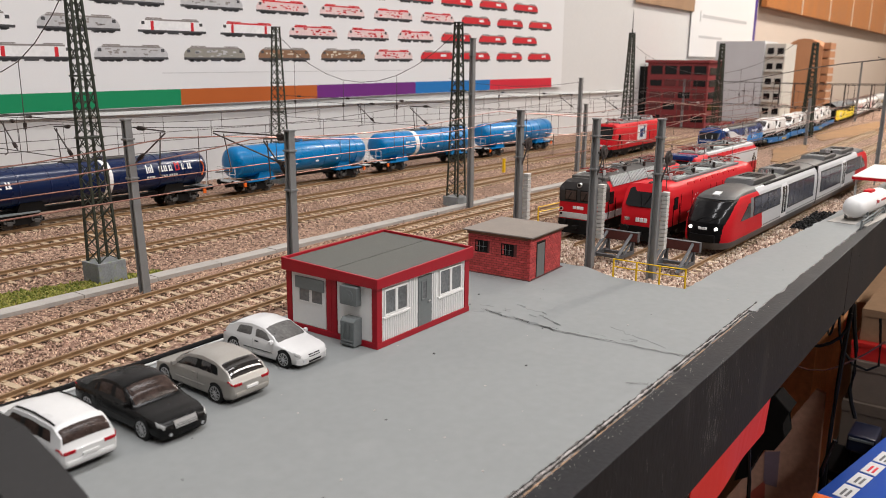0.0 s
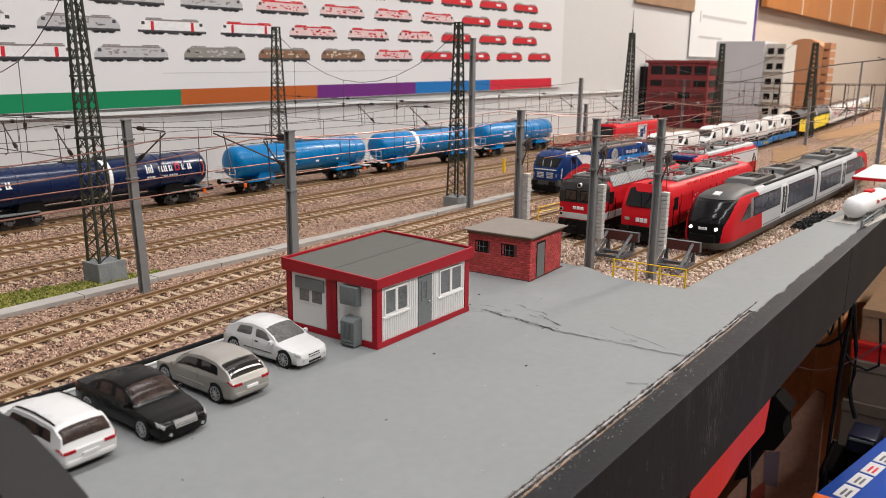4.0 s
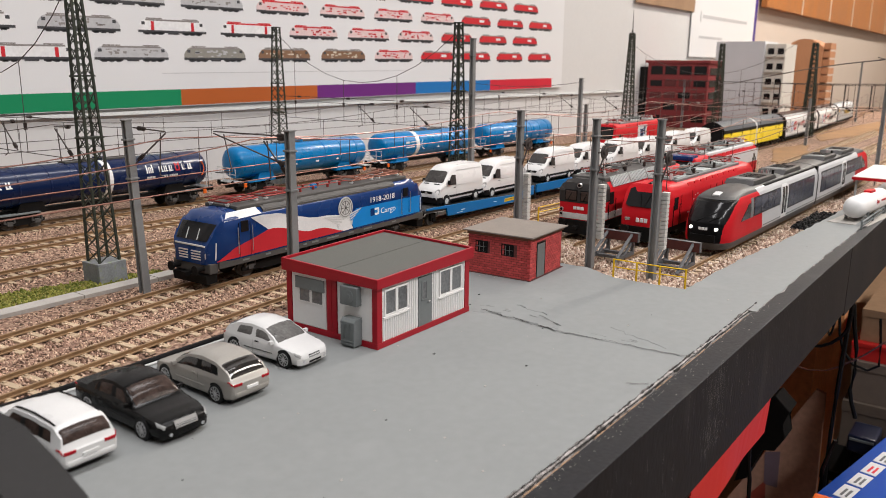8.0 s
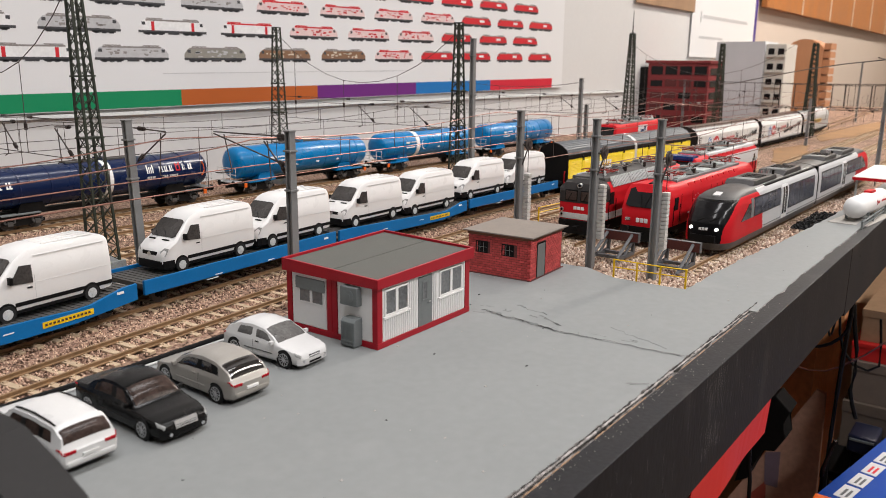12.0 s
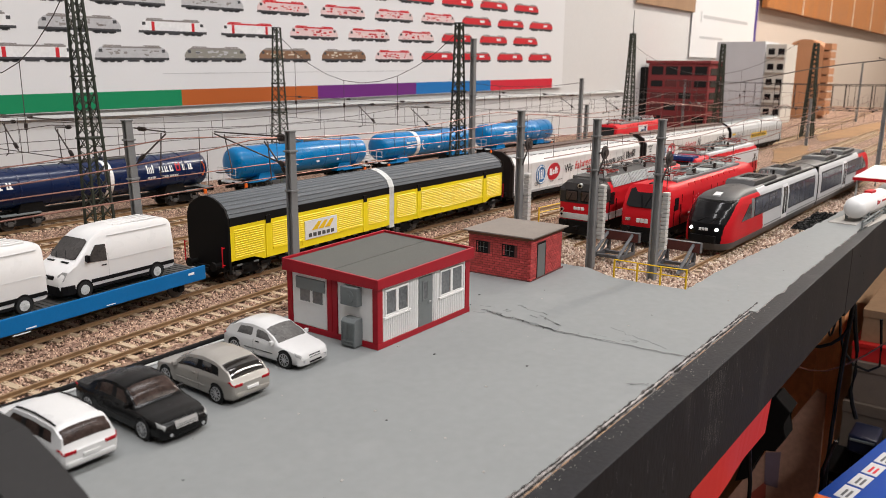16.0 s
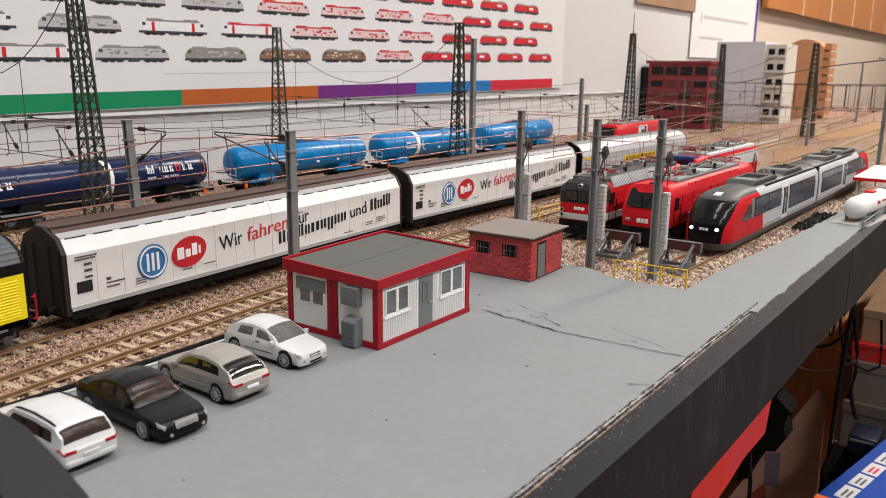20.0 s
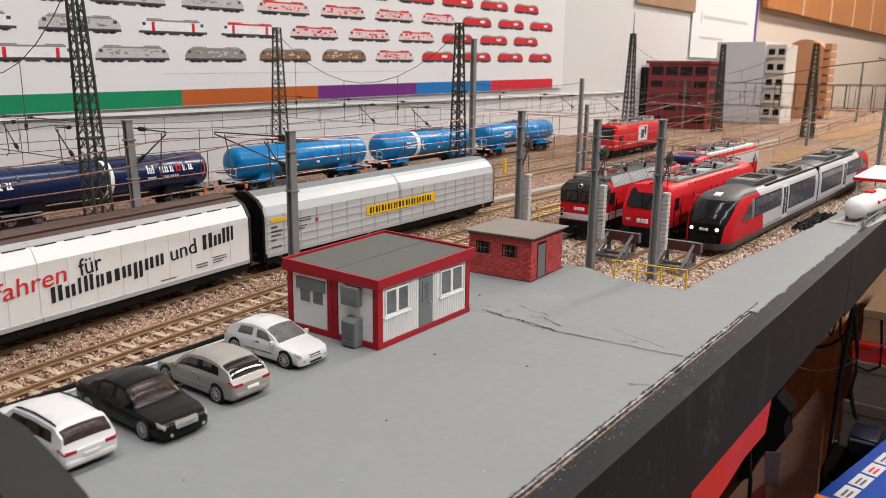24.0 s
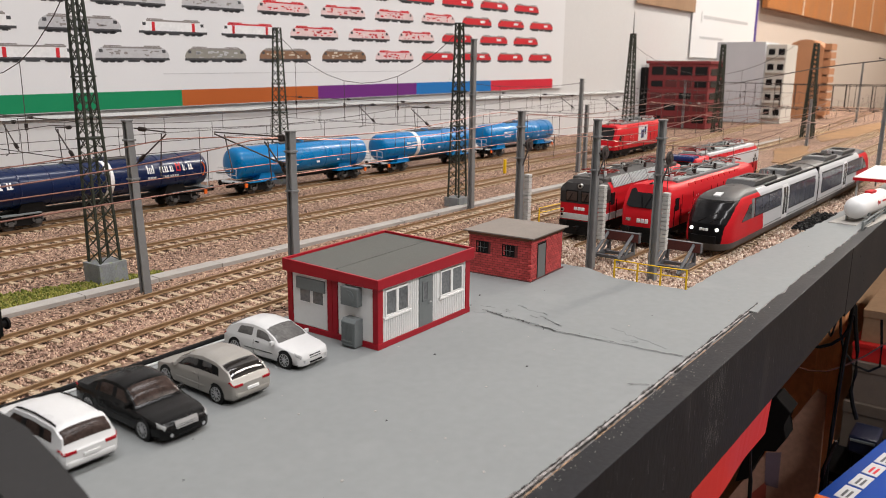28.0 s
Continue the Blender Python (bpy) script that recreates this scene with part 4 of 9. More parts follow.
def arm(p, q, z0, z1):
    """A hinged bracket arm from a mast to the wire over a track."""
    t = thing("bracket_arm", "thin dark bracket arm with brown insulators", "bracket arm", "bracket arms")
    P, Q = Vector((p[0], p[1], z1)), Vector((q[0], q[1], z1 - 1.5))
    bm = B()
    rod(bm, P, Q, 0.4, 6)
    rod(bm, (p[0], p[1], z0), Q + Vector((0, 0, -1)), 0.45, 6)
    part("tube", bm, m_wire, t)
    bm = B()
    rod(bm, P + (Q - P) * 0.85 + Vector((0, 0, -1)), Vector((q[0], q[1], 62)) + (P - Q) * 0.25, 0.35, 5)
    rod(bm, Vector((q[0], q[1], 62)) + (P - Q) * 0.25, Vector((q[0], q[1], 60.5)), 0.35, 5)
    part("registration_arm", bm, m_wire, t)
    for a, b in ((P, Q), (Vector((p[0], p[1], z0)), Q)):
        d = (b - a).normalized()
        bm = B()
        for k in range(4):
            rod(bm, a + d * (3.0 + k * 1.0), a + d * (3.6 + k * 1.0), 1.2, 10)
        rod(bm, a + d * 2.4, a + d * 7.4, 0.7, 8)
        part("insulator", bm, m_insul, t)


WIRE_Z = 61.5
line_wire(main_y, -100, 2000, WIRE_Z, 83, 260, 330, m_copper, "copper overhead wire of the main line")
line_wire(lambda x: main_y(x) - 47.2, -100, 1200, WIRE_Z + 0.5, 84, 278, 300, m_copper, "copper overhead wire of the siding")
line_wire(TRACKS[2][1], -100, 2200, WIRE_Z, 84, 243, 345, m_wire, "dark overhead wire of a yard track", 0.27)
line_wire(TRACKS[3][1], -100, 1450, WIRE_Z, 84, 243, 345, m_wire, "dark overhead wire of a yard track", 0.27)
line_wire(TRACKS[4][1], -100, 1450, WIRE_Z, 84, 243, 345, m_wire, "dark overhead wire over the tank wagons", 0.28)
line_wire(TRACKS[5][1], 448, 1900, WIRE_Z, 78, 448, 310, m_copper, "copper overhead wire of a stub track")
line_wire(TRACKS[6][1], 452, 1900, WIRE_Z, 78, 452, 310, m_copper, "copper overhead wire of a stub track")
line_wire(TRACKS[7][1], 466, 1900, WIRE_Z, 78, 466, 310, m_copper, "copper overhead wire of a stub track")
arm((243, 386), (250, main_y(250)), 68, 87)
arm((278, 305), (278, main_y(278) - 47.2), 64, 84)
arm((278, 306), (283, main_y(283)), 70, 85)
for mx in (243, 588, 1000):
    for fn in (TRACKS[2][1], TRACKS[3][1]):
        arm((mx, fn(mx) - 26), (mx + 4, fn(mx)), 66, 84)


def head_span(x, y0, y1, top, low, label):
    """Cross-span wires between two lattice masts."""
    t = thing("cross_span", label, "cross span wires", "cross spans")
    n = 10
    bm = B()
    strand(bm, [(x, y0 + (y1 - y0) * k / n, low + (top - low) * (2 * k / n - 1) ** 2) for k in range(n + 1)], 0.3, 5)
    part("head_wire", bm, m_wire, t)
    for z in (88.0, 66.0):
        bm = B()
        rod(bm, (x, y0, z), (x, y1, z), 0.28, 5)
        part("steady_wire", bm, m_wire, t)
    for k in range(1, n):
        y = y0 + (y1 - y0) * k / n
        if k % 3 != 0:
            continue
        bm = B()
        rod(bm, (x, y, low + (top - low) * (2 * k / n - 1) ** 2), (x, y, 66), 0.25, 4)
        part("hanger", bm, m_wire, t)
        bm = B()
        rod(bm, (x, y, 84), (x, y, 80), 1.1, 8)
        rod(bm, (x, y - 4, 88), (x, y - 8, 88), 1.0, 8)
        part("insulator", bm, m_insul, t)


head_span(240, 430, 652, 165, 112, "cross-span wires over the yard tracks")
head_span(586, 421, 652, 150, 104, "cross-span wires over the yard tracks")
head_span(1276, 300, 560, 160, 112, "far cross-span wires over the tracks")
head_span(890, 449, 652, 104, 96, "cross-span wires over the yard tracks")


def far_span(x, y0, y1, zs, label):
    """Straight dark cross wires with droppers and insulators."""
    t = thing("cross_span", label, "cross span wires", "cross spans")
    for z in zs:
        bm = B()
        strand(bm, [(x, y0 + (y1 - y0) * k / 12, z - 2.5 * math.sin(math.pi * k / 12)) for k in range(13)], 0.75, 5)
        part("cross_wire", bm, m_insul, t)
    for k in range(1, 12):
        y = y0 + (y1 - y0) * (k + 0.3 * math.sin(k * 2.1)) / 12
        bm = B()
        rod(bm, (x, y, zs[0] - 2.5), (x, y, zs[1] - 2.5), 0.6 if k % 3 else 1.3, 5)
        part("hanger", bm, m_insul, t)
        bm = B()
        rod(bm, (x, y - 9, zs[1] - 2.5), (x, y - 4, zs[1] - 2.5), 2.0, 8)
        part("insulator", bm, m_insul if k % 2 else m_kerb, t)


far_span(1640, 180, 640, (98, 55), "dark far cross wires over the main line")
far_span(1900, 215, 520, (92, 40), "dark far cross wires near the curve")
t = thing("feeder_wire", "thick dark feeder wire over the stub tracks", "overhead wire")
bm = B()
strand(bm, [(820 - 40 * k + 43 * 0, 117.4 - 4 * k, 130.8) for k in (3, 1)] + [(820, 117.4, 130.8), (910, 170, 127.0), (1000, 221.4, 122.0), (1125, 300, 111.5), (1250, 381, 100.1), (1400, 450, 96), (1640, 530, 98)], 0.55, 6)
part("wire", bm, m_insul, t)

m_silverstrip = mat("pale_grey_strip", (0.5, 0.5, 0.49), 0.5)
# black cable and thin pipe along the yard's back edge
t = thing("cable_strip", "black cable and pale strip along the yard's back edge", "cable")
bm = B()
strand(bm, [(x, 281.4 + 1.2 * math.sin(x * 0.03), 1.0) for x in range(40, 246, 8)], 1.1, 8)
part("cable", bm, m_black, t)
bm = B()
strand(bm, [(x, 278.4 + 1.1 * math.sin(x * 0.03), 0.5) for x in range(40, 240, 8)], 0.6, 8)
part("strip", bm, m_silverstrip, t, "pale grey strip")


# ---- cars ----
def smooth_line(knots, x):
    """A smooth curve through knots (x, value)."""
    if x <= knots[0][0]:
        return knots[0][1]
    for (a, p), (b, q) in zip(knots, knots[1:]):
        if x <= b:
            f = (x - a) / (b - a)
            f = f * f * (3 - 2 * f) * 0.55 + f * 0.45
            return p + (q - p) * f
    return knots[-1][1]


def car(name, label, at, rz, L, W, H, kind, material, grille_chrome=False, tail="block", doors=2, pane=None, band=False):
    """A parked model car, its front along +x, drawn as one smooth skin with glass, lamps and wheels set on it."""
    t = thing(name, label, "car", "parked cars", at=(at[0], at[1], 0), rz=rz)
    h, w0 = L / 2, W / 2
    pane = pane or m_carglass
    belt0 = H * 0.56
    k = {"hatch": dict(tail=(-0.99, -0.76), roof=(-0.52, 0.06), hood=0.50, boot=H * 0.57, wheel=0.63),
         "estate": dict(tail=(-0.985, -0.86), roof=(-0.76, 0.14), hood=0.44, boot=H * 0.565, wheel=0.60),
         "saloon": dict(tail=(-0.66, -0.50), roof=(-0.30, 0.14), hood=0.46, boot=H * 0.63, wheel=0.60)}[kind]
    t0, t1 = k["tail"]
    r0, r1 = k["roof"]
    hd = k["hood"]
    top = [(-h, k["boot"] - 2.6 if kind == "saloon" else k["boot"] - 1.2), (-h * 0.975, k["boot"] - 0.5)]
    if kind == "saloon":
        top += [(-h * 0.9, k["boot"]), (h * t0, k["boot"] + 0.35)]
    top += [(h * (t1 if kind == "saloon" else t1 - 0.06), H * 0.80 if kind != "saloon" else H * 0.84), (h * r0, H * 0.965), (h * (r0 + r1) * 0.5, H), (h * r1, H * 0.955), (h * (r1 + hd) * 0.53, H * 0.79), (h * hd, belt0 + 0.15), (h * 0.7, belt0 - 0.6), (h * 0.88, belt0 - 1.4), (h * 0.95, belt0 - 2.0), (h * 0.985, belt0 - 2.9), (h, belt0 - 3.9)]
    wid = [(-h, 0.80), (-h * 0.96, 0.90), (-h * 0.8, 0.97), (-h * 0.4, 1.0), (h * 0.4, 1.0), (h * 0.75, 0.975), (h * 0.9, 0.92), (h * 0.965, 0.83), (h, 0.68)]
    bot = [(-h, 3.6), (-h * 0.95, 2.4), (-h * 0.8, 2.0), (h * 0.85, 2.0), (h * 0.96, 2.4), (h, 3.2)]

    def section(x):
        w, zb, zt = w0 * smooth_line(wid, x), smooth_line(bot, x), smooth_line(top, x)
        bl = min(belt0 - 0.2 * (x / h), zt - 0.5)
        up = max(0.0, min(1.0, (zt - bl - 0.5) / (H - belt0 - 0.5)))
        ye = w * (0.90 - 0.16 * up)
        m = zb + (bl - zb) * 0.45
        crown = 0.35 + 0.9 * up
        return [(w * 0.90, zb), (w * 0.985, zb + 0.9), (w, m), (w * 0.985, bl - 0.7), (w * 0.95, bl), (ye + (w * 0.95 - ye) * 0.12, zt - crown - 0.05 * up), (ye * 0.86, zt - crown * 0.42), (ye * 0.5, zt - crown * 0.1), (0.0, zt)]

    def skin(x, v, side):
        s = section(x)
        i = min(int(v), len(s) - 2)
        f = v - i
        return Vector((x, side * (s[i][0] + (s[i + 1][0] - s[i][0]) * f), s[i][1] + (s[i + 1][1] - s[i][1]) * f))

    rings = []
    n = 46
    for j in range(n + 1):
        x = -h + L * (0.5 - 0.5 * math.cos(math.pi * j / n)) * 0.5 + L * (j / n) * 0.5
        s = section(x)
        rings.append([(x, -y, z) for y, z in s] + [(x, y, z) for y, z in reversed(s[:-1])])
    bm = B()
    loft(bm, rings)
    part("body", bm, material, t, smooth=True)

    def glazing(nm, xa, xb, va, vb, sides, mat_, lift=0.1, taper=(0, 0, 0, 0), nx=8, nv=5, label=""):
        """A pane laid on the skin; taper shifts its four corners along x."""
        bm = B()
        for side in sides:
            grid = []
            for a in range(nx + 1):
                row = []
                for b in range(nv + 1):
                    fa, fb = a / nx, b / nv
                    lo, hi = xa + taper[0] + (xb + taper[1] - xa - taper[0]) * fa, xa + taper[3] + (xb + taper[2] - xa - taper[3]) * fa
                    x, v = lo + (hi - lo) * fb, va + (vb - va) * fb
                    p = skin(x, v, side)
                    dx, dv = skin(x + 0.2, v, side) - skin(x - 0.2, v, side), skin(x, min(v + 0.1, 7.99), side) - skin(x, v - 0.1, side)
                    nrm = dx.cross(dv) * side
                    nrm = -nrm if nrm.z < 0 and abs(nrm.y) < abs(nrm.z) else nrm
                    nrm = nrm.normalized() if nrm.length > 1e-6 else Vector((0, 0, 1))
                    if nrm.dot(Vector((0, side, 0.3))) < 0:
                        nrm = -nrm
                    edge = a in (0, nx) or b == 0 or (b == nv and vb < 7.9)
                    row.append(bm.verts.new(p + nrm * (-0.12 if edge else lift)))
                grid.append(row)
            for a in range(nx):
                for b in range(nv):
                    bm.faces.new((grid[a][b], grid[a + 1][b], grid[a + 1][b + 1], grid[a][b + 1]))
        return part(nm, bm, mat_, t, label, smooth=True)

    glazing("windscreen", h * (r1 + 0.03), h * (hd - 0.02), 5.2, 8.0, (-1, 1), pane, 0.12, label="dark windscreen")
    if kind == "saloon":
        glazing("rear_window", h * (t0 + 0.03), h * (r0 - 0.04), 5.2, 8.0, (-1, 1), pane, 0.12)
    else:
        glazing("rear_window", -h * (0.93 if kind == "hatch" else 0.955), h * (r0 - 0.14 if kind == "hatch" else r0 - 0.07), 5.3, 8.0, (-1, 1), pane, 0.16, (0, 0, 0, 0), 12, 6, label="dark rear window")
    span = (h * (t1 + 0.04 if kind != "saloon" else t0 + 0.18), h * (hd - 0.06))
    cuts = {"hatch": (0.06, 0.50, 1.0), "estate": (0.0, 0.22, 0.58, 1.0), "saloon": (0.0, 0.10, 0.52, 1.0)}[kind]
    if doors == 1:
        cuts = (0.12, 0.44, 1.0)
    if band:
        for side in (-1, 1):
            glazing("window_frame", span[0] - 0.4, span[1] + 0.5, 4.05, 4.97, (side,), m_black, 0.04, [0, 0, -h * 0.24, 1.8], 14, 4, "black window surround")
    for i, (a, b) in enumerate(zip(cuts, cuts[1:])):
        xa, xb = span[0] + (span[1] - span[0]) * a + 0.25, span[0] + (span[1] - span[0]) * b - 0.25
        tp = [0, 0, 0, 0]
        if i == 0:
            tp[3] = 1.8
        if i == len(cuts) - 2:
            tp[2] = -h * 0.24
        for side in (-1, 1):
            glazing("side_window", xa, xb, 4.1, 4.93, (side,), pane, 0.1, tp, 6, 4)
    for side in (-1, 1):
        for x in [span[0] + (span[1] - span[0]) * c for c in cuts[1:-1]]:
            bm = B()
            strand(bm, [skin(x, v, side) + Vector((0, side * 0.03, 0)) for v in (1.2, 2.0, 2.8, 3.5, 4.0)], 0.09, 4)
            part("door_gap", bm, m_black, t)
            bm = B()
            p = skin(x + 1.6, 3.3, side)
            box(bm, p.x - 0.2, p.x + 1.9, p.y - 0.22, p.y + 0.22, p.z - 0.25, p.z + 0.25, 0.08)
            part("door_handle", bm, m_black if material is m_bodywhite else material, t)
        bm = B()
        strand(bm, [skin(x, 2.0, side) + Vector((0, side * 0.05, 0)) for x in [-h * 0.36 + h * 0.72 * q / 8 for q in range(9)]], 0.16, 5)
        part("side_trim", bm, m_black if material is m_bodywhite and kind == "hatch" else material, t)
        p = skin(h * (hd - 0.14), 4.1, side)
        bm = B()
        box(bm, p.x - 0.7, p.x + 0.8, min(p.y, p.y + side * 2.0), max(p.y, p.y + side * 2.0), p.z - 0.1, p.z + 1.5, 0.35)
        part("wing_mirror", bm, material, t)
    rr = 3.65
    for sx in (-h * k["wheel"], h * (k["wheel"] + 0.01)):
        for s in (-1, 1):
            ww = w0 * smooth_line(wid, sx)
            bm = B()
            ringa = lambda r, y: [(sx + r * math.cos(2 * math.pi * q / 28), y, rr + r * math.sin(2 * math.pi * q / 28)) for q in range(28)]
            loft(bm, [ringa(rr + 0.5, s * (ww + 0.06)), ringa(rr + 0.5, s * (ww - 1.2))])
            part("wheel_arch", bm, m_black, t)
            bm = B()
            loft(bm, [ringa(rr * 0.72, s * (ww + 0.1)), ringa(rr * 0.93, s * (ww + 0.18)), ringa(rr, s * (ww - 0.15)), ringa(rr, s * (ww - 2.0)), ringa(rr * 0.7, s * (ww - 2.1))])
            wh = part("wheel", bm, m_tyre, t, "black tyre", smooth=True)
            bm = B()
            loft(bm, [ringa(rr * 0.72, s * (ww + 0.15)), ringa(rr * 0.68, s * (ww + 0.02)), ringa(rr * 0.2, s * (ww - 0.05))])
            part("rim_dish", bm, m_dark, wh)
            bm = B()
            for q in range(10):
                a, b = 2 * math.pi * q / 10, 2 * math.pi * (q + 0.5) / 10
                rod(bm, (sx + 0.4 * math.cos(a), s * (ww + 0.12), rr + 0.4 * math.sin(a)), (sx + rr * 0.68 * math.cos(a), s * (ww + 0.16), rr + rr * 0.68 * math.sin(a)), 0.24, 4)
            for q in range(28):
                a, b = 2 * math.pi * q / 28, 2 * math.pi * (q + 1) / 28
                rod(bm, (sx + rr * 0.7 * math.cos(a), s * (ww + 0.16), rr + rr * 0.7 * math.sin(a)), (sx + rr * 0.7 * math.cos(b), s * (ww + 0.16), rr + rr * 0.7 * math.sin(b)), 0.17, 4)
            disc(bm, (sx, s * (ww + 0.16), rr), 0.62, "y", 0.14, 10)
            part("rim", bm, m_chrome, wh, "silver spoked rim")
    for s in (-1, 1):
        glazing("headlight", h * 0.84, h * 0.985, 2.7, 4.9, (s,), m_lens, 0.16, (1.2, 0, 0, -0.8), 6, 5, "clear headlight")
        if tail == "tall":
            glazing("tail_light", -h * 0.995, -h * 0.86, 2.9, 5.0, (s,), m_taillight, 0.16, (0, 0, 0, 0), 5, 5, "red tail light")
        else:
            glazing("tail_light", -h * 0.998, -h * 0.88, 3.0, 4.0, (s,), m_taillight, 0.18, (0, 0, 0, 0), 5, 4, "red tail light")
            bm = B()
            box(bm, -h - 0.08, -h + 1.2, min(s * w0 * 0.44, s * w0 * 0.8), max(s * w0 * 0.44, s * w0 * 0.8), belt0 - 2.0, belt0 - 0.9, 0.25)
            part("tail_light", bm, m_taillight, t)
    gz, gw = belt0 - 4.4, w0 * (0.42 if grille_chrome else 0.34)
    bm = B()
    prism(bm, [(h + 0.1, gz), (h - 0.2, gz + 1.0), (h - 0.75, gz + (2.5 if grille_chrome else 1.9)), (h - 2.0, gz + 1.9), (h - 2.0, gz)], -gw, gw, "y", bevel=0.12)
    gr = part("grille", bm, m_chrome if grille_chrome else m_black, t, "chrome grille" if grille_chrome else "")
    for q in range(2 if grille_chrome else 0):
        bm = B()
        box(bm, h - 0.9, h + 0.14 - q * 0.22, -gw * 0.92, gw * 0.92, gz + 0.45 + q * 0.6, gz + 0.62 + q * 0.6)
        part("slat", bm, m_midgrey if grille_chrome else material, gr)
    bm = B()
    loft(bm, [[(h * 0.93 - q, s_ * w0 * fw, z) for q, s_, fw, z in ((0, -1, 0.90, 2.2), (-h * 0.055, -1, 0.74, 2.0), (-h * 0.075, -1, 0.4, 2.0), (-h * 0.075, 1, 0.4, 2.0), (-h * 0.055, 1, 0.74, 2.0), (0, 1, 0.90, 2.2))], [(h * 0.93 - q, s_ * w0 * fw, z) for q, s_, fw, z in ((0, -1, 0.92, 4.5), (-h * 0.06, -1, 0.76, 4.5), (-h * 0.083, -1, 0.4, 4.5), (-h * 0.083, 1, 0.4, 4.5), (-h * 0.06, 1, 0.76, 4.5), (0, 1, 0.92, 4.5))]])
    part("front_bumper", bm, material, t, smooth=True)
    bm = B()
    box(bm, h - 0.6, h + 0.48, -w0 * 0.36, w0 * 0.36, 2.5, 3.2, 0.1)
    part("air_intake", bm, m_black, t)
    bm = B()
    box(bm, -h - 0.3, -h + 1.6, -w0 * 0.76, w0 * 0.76, 3.4, 5.2, 0.6)
    part("rear_bumper", bm, material, t)
    bm = B()
    box(bm, -h - 0.42, -h + 0.3, -w0 * 0.26, w0 * 0.26, 5.4 if kind != "saloon" else 5.0, 6.5, 0.1)
    part("number_plate", bm, m_bodywhite if material is m_bodywhite else m_white, t)
    for s in (-1, 1):
        bm = B()
        disc(bm, (h - 0.6, s * w0 * 0.6, 3.2), 0.6, "x", 0.7, 12)
        part("fog_lamp", bm, m_chrome, t)
    bm = B()
    box(bm, -h + 3, h - 3, -w0 * 0.84, w0 * 0.84, 1.2, 2.8)
    part("underbody", bm, m_black, t)
    bm = B()
    p = skin(h * (hd - 0.05), 7.2, -1)
    q_ = skin(h * (hd - 0.20), 6.0, -1)
    rod(bm, p + Vector((0, 0, 0.2)), q_ + Vector((0, 0, 0.25)), 0.1, 4)
    part("wiper", bm, m_black, t)
    if kind == "estate":
        for s in (-1, 1):
            bm = B()
            strand(bm, [skin(h * r0 + (h * r1 - h * r0) * q / 8, 5.6, s) + Vector((0, 0, 0.45 if 0 < q < 8 else 0.0)) for q in range(9)], 0.28, 6)
            part("roof_rail", bm, m_black, t, "black roof rail")
    return t


m_carwhite = mat("white_car_paint", (0.74, 0.73, 0.715), 0.3, vary=0.02, coat=0.25)
m_bodywhite = mat("white_body_paint", (0.60, 0.595, 0.585), 0.3, vary=0.03, coat=0.25)
m_carblack = mat("black_car_paint", (0.0032, 0.003, 0.003), 0.24, vary=0.3, scale=200, fine=2200, spec=0.22, dirt=(0.02, 0.019, 0.018), dirt_amount=0.02)
m_carglass = mat("smoked_car_glass", (0.045, 0.030, 0.025), 0.22, vary=0.7, scale=120, bump=0.0, spec=0.15)
m_clearglass = mat("pale_car_glass", (0.13, 0.125, 0.12), 0.25, vary=0.35, scale=110, bump=0.0, spec=0.2)
m_shineglass = mat("shining_car_glass", (0.02, 0.018, 0.017), 0.06, vary=0.2, bump=0.0, spec=0.9)
m_carsilver = mat("silver_beige_car_paint", (0.34, 0.32, 0.29), 0.36, 0.3, vary=0.06, fine=3000, coat=0.15)
m_lens = mat("clear_headlight_lens", (0.36, 0.36, 0.35), 0.15, vary=0.3, scale=500, coat=0.3)
m_taillight = mat("red_lens", (0.32, 0.008, 0.015), 0.2, vary=0.1)
car("estate_car", "white estate car with black roof rails, parked", (113.8, 242.2), 90, 52, 20.4, 16.2, "estate", m_bodywhite, band=True)
car("saloon_car", "dusty black saloon car with a chrome grille, parked", (144.2, 237.8), -90, 53.5, 20.4, 16.4, "saloon", m_carblack, True, band=True)
car("hatchback_car", "silver-beige hatchback car seen from behind, parked", (177.2, 241.4), 90, 47.6, 20.0, 16.6, "hatch", m_carsilver, doors=1, pane=m_shineglass, band=True)
car("hatchback_car", "white hatchback car with black door handles, parked", (214.6, 247.6), -87, 45.6, 19.4, 15.9, "hatch", m_bodywhite, pane=m_clearglass)


# ---- rolling stock: shared parts. Local x runs along the track, z = 0 is the rail head, -y is the side towards the yard ----
m_blue_dark = mat("dark_blue_loco_paint", (0.003, 0.030, 0.135), 0.26, vary=0.06, coat=0.2)
m_blue_light = mat("bright_blue_loco_paint", (0.002, 0.20, 0.56), 0.32, vary=0.05, coat=0.08)
m_wagonblue = mat("blue_wagon_paint", (0.002, 0.13, 0.36), 0.42, vary=0.08)
m_tankblue = mat("bright_blue_tank_paint", (0.0, 0.16, 0.40), 0.3, vary=0.06, scale=40, coat=0.12)
m_tanknavy = mat("navy_tank_paint", (0.002, 0.011, 0.052), 0.28, vary=0.1, scale=40, coat=0.15)
m_locored = mat("traffic_red_paint", (0.52, 0.010, 0.017), 0.45, vary=0.06, spec=0.14)
m_flagred = mat("flag_red_print", (0.48, 0.02, 0.03), 0.38, vary=0.05)
m_flagwhite = mat("flag_white_print", (0.68, 0.68, 0.68), 0.4, vary=0.08, scale=30)
m_locogrey = mat("loco_roof_grey", (0.075, 0.071, 0.067), 0.55, vary=0.12, scale=80)
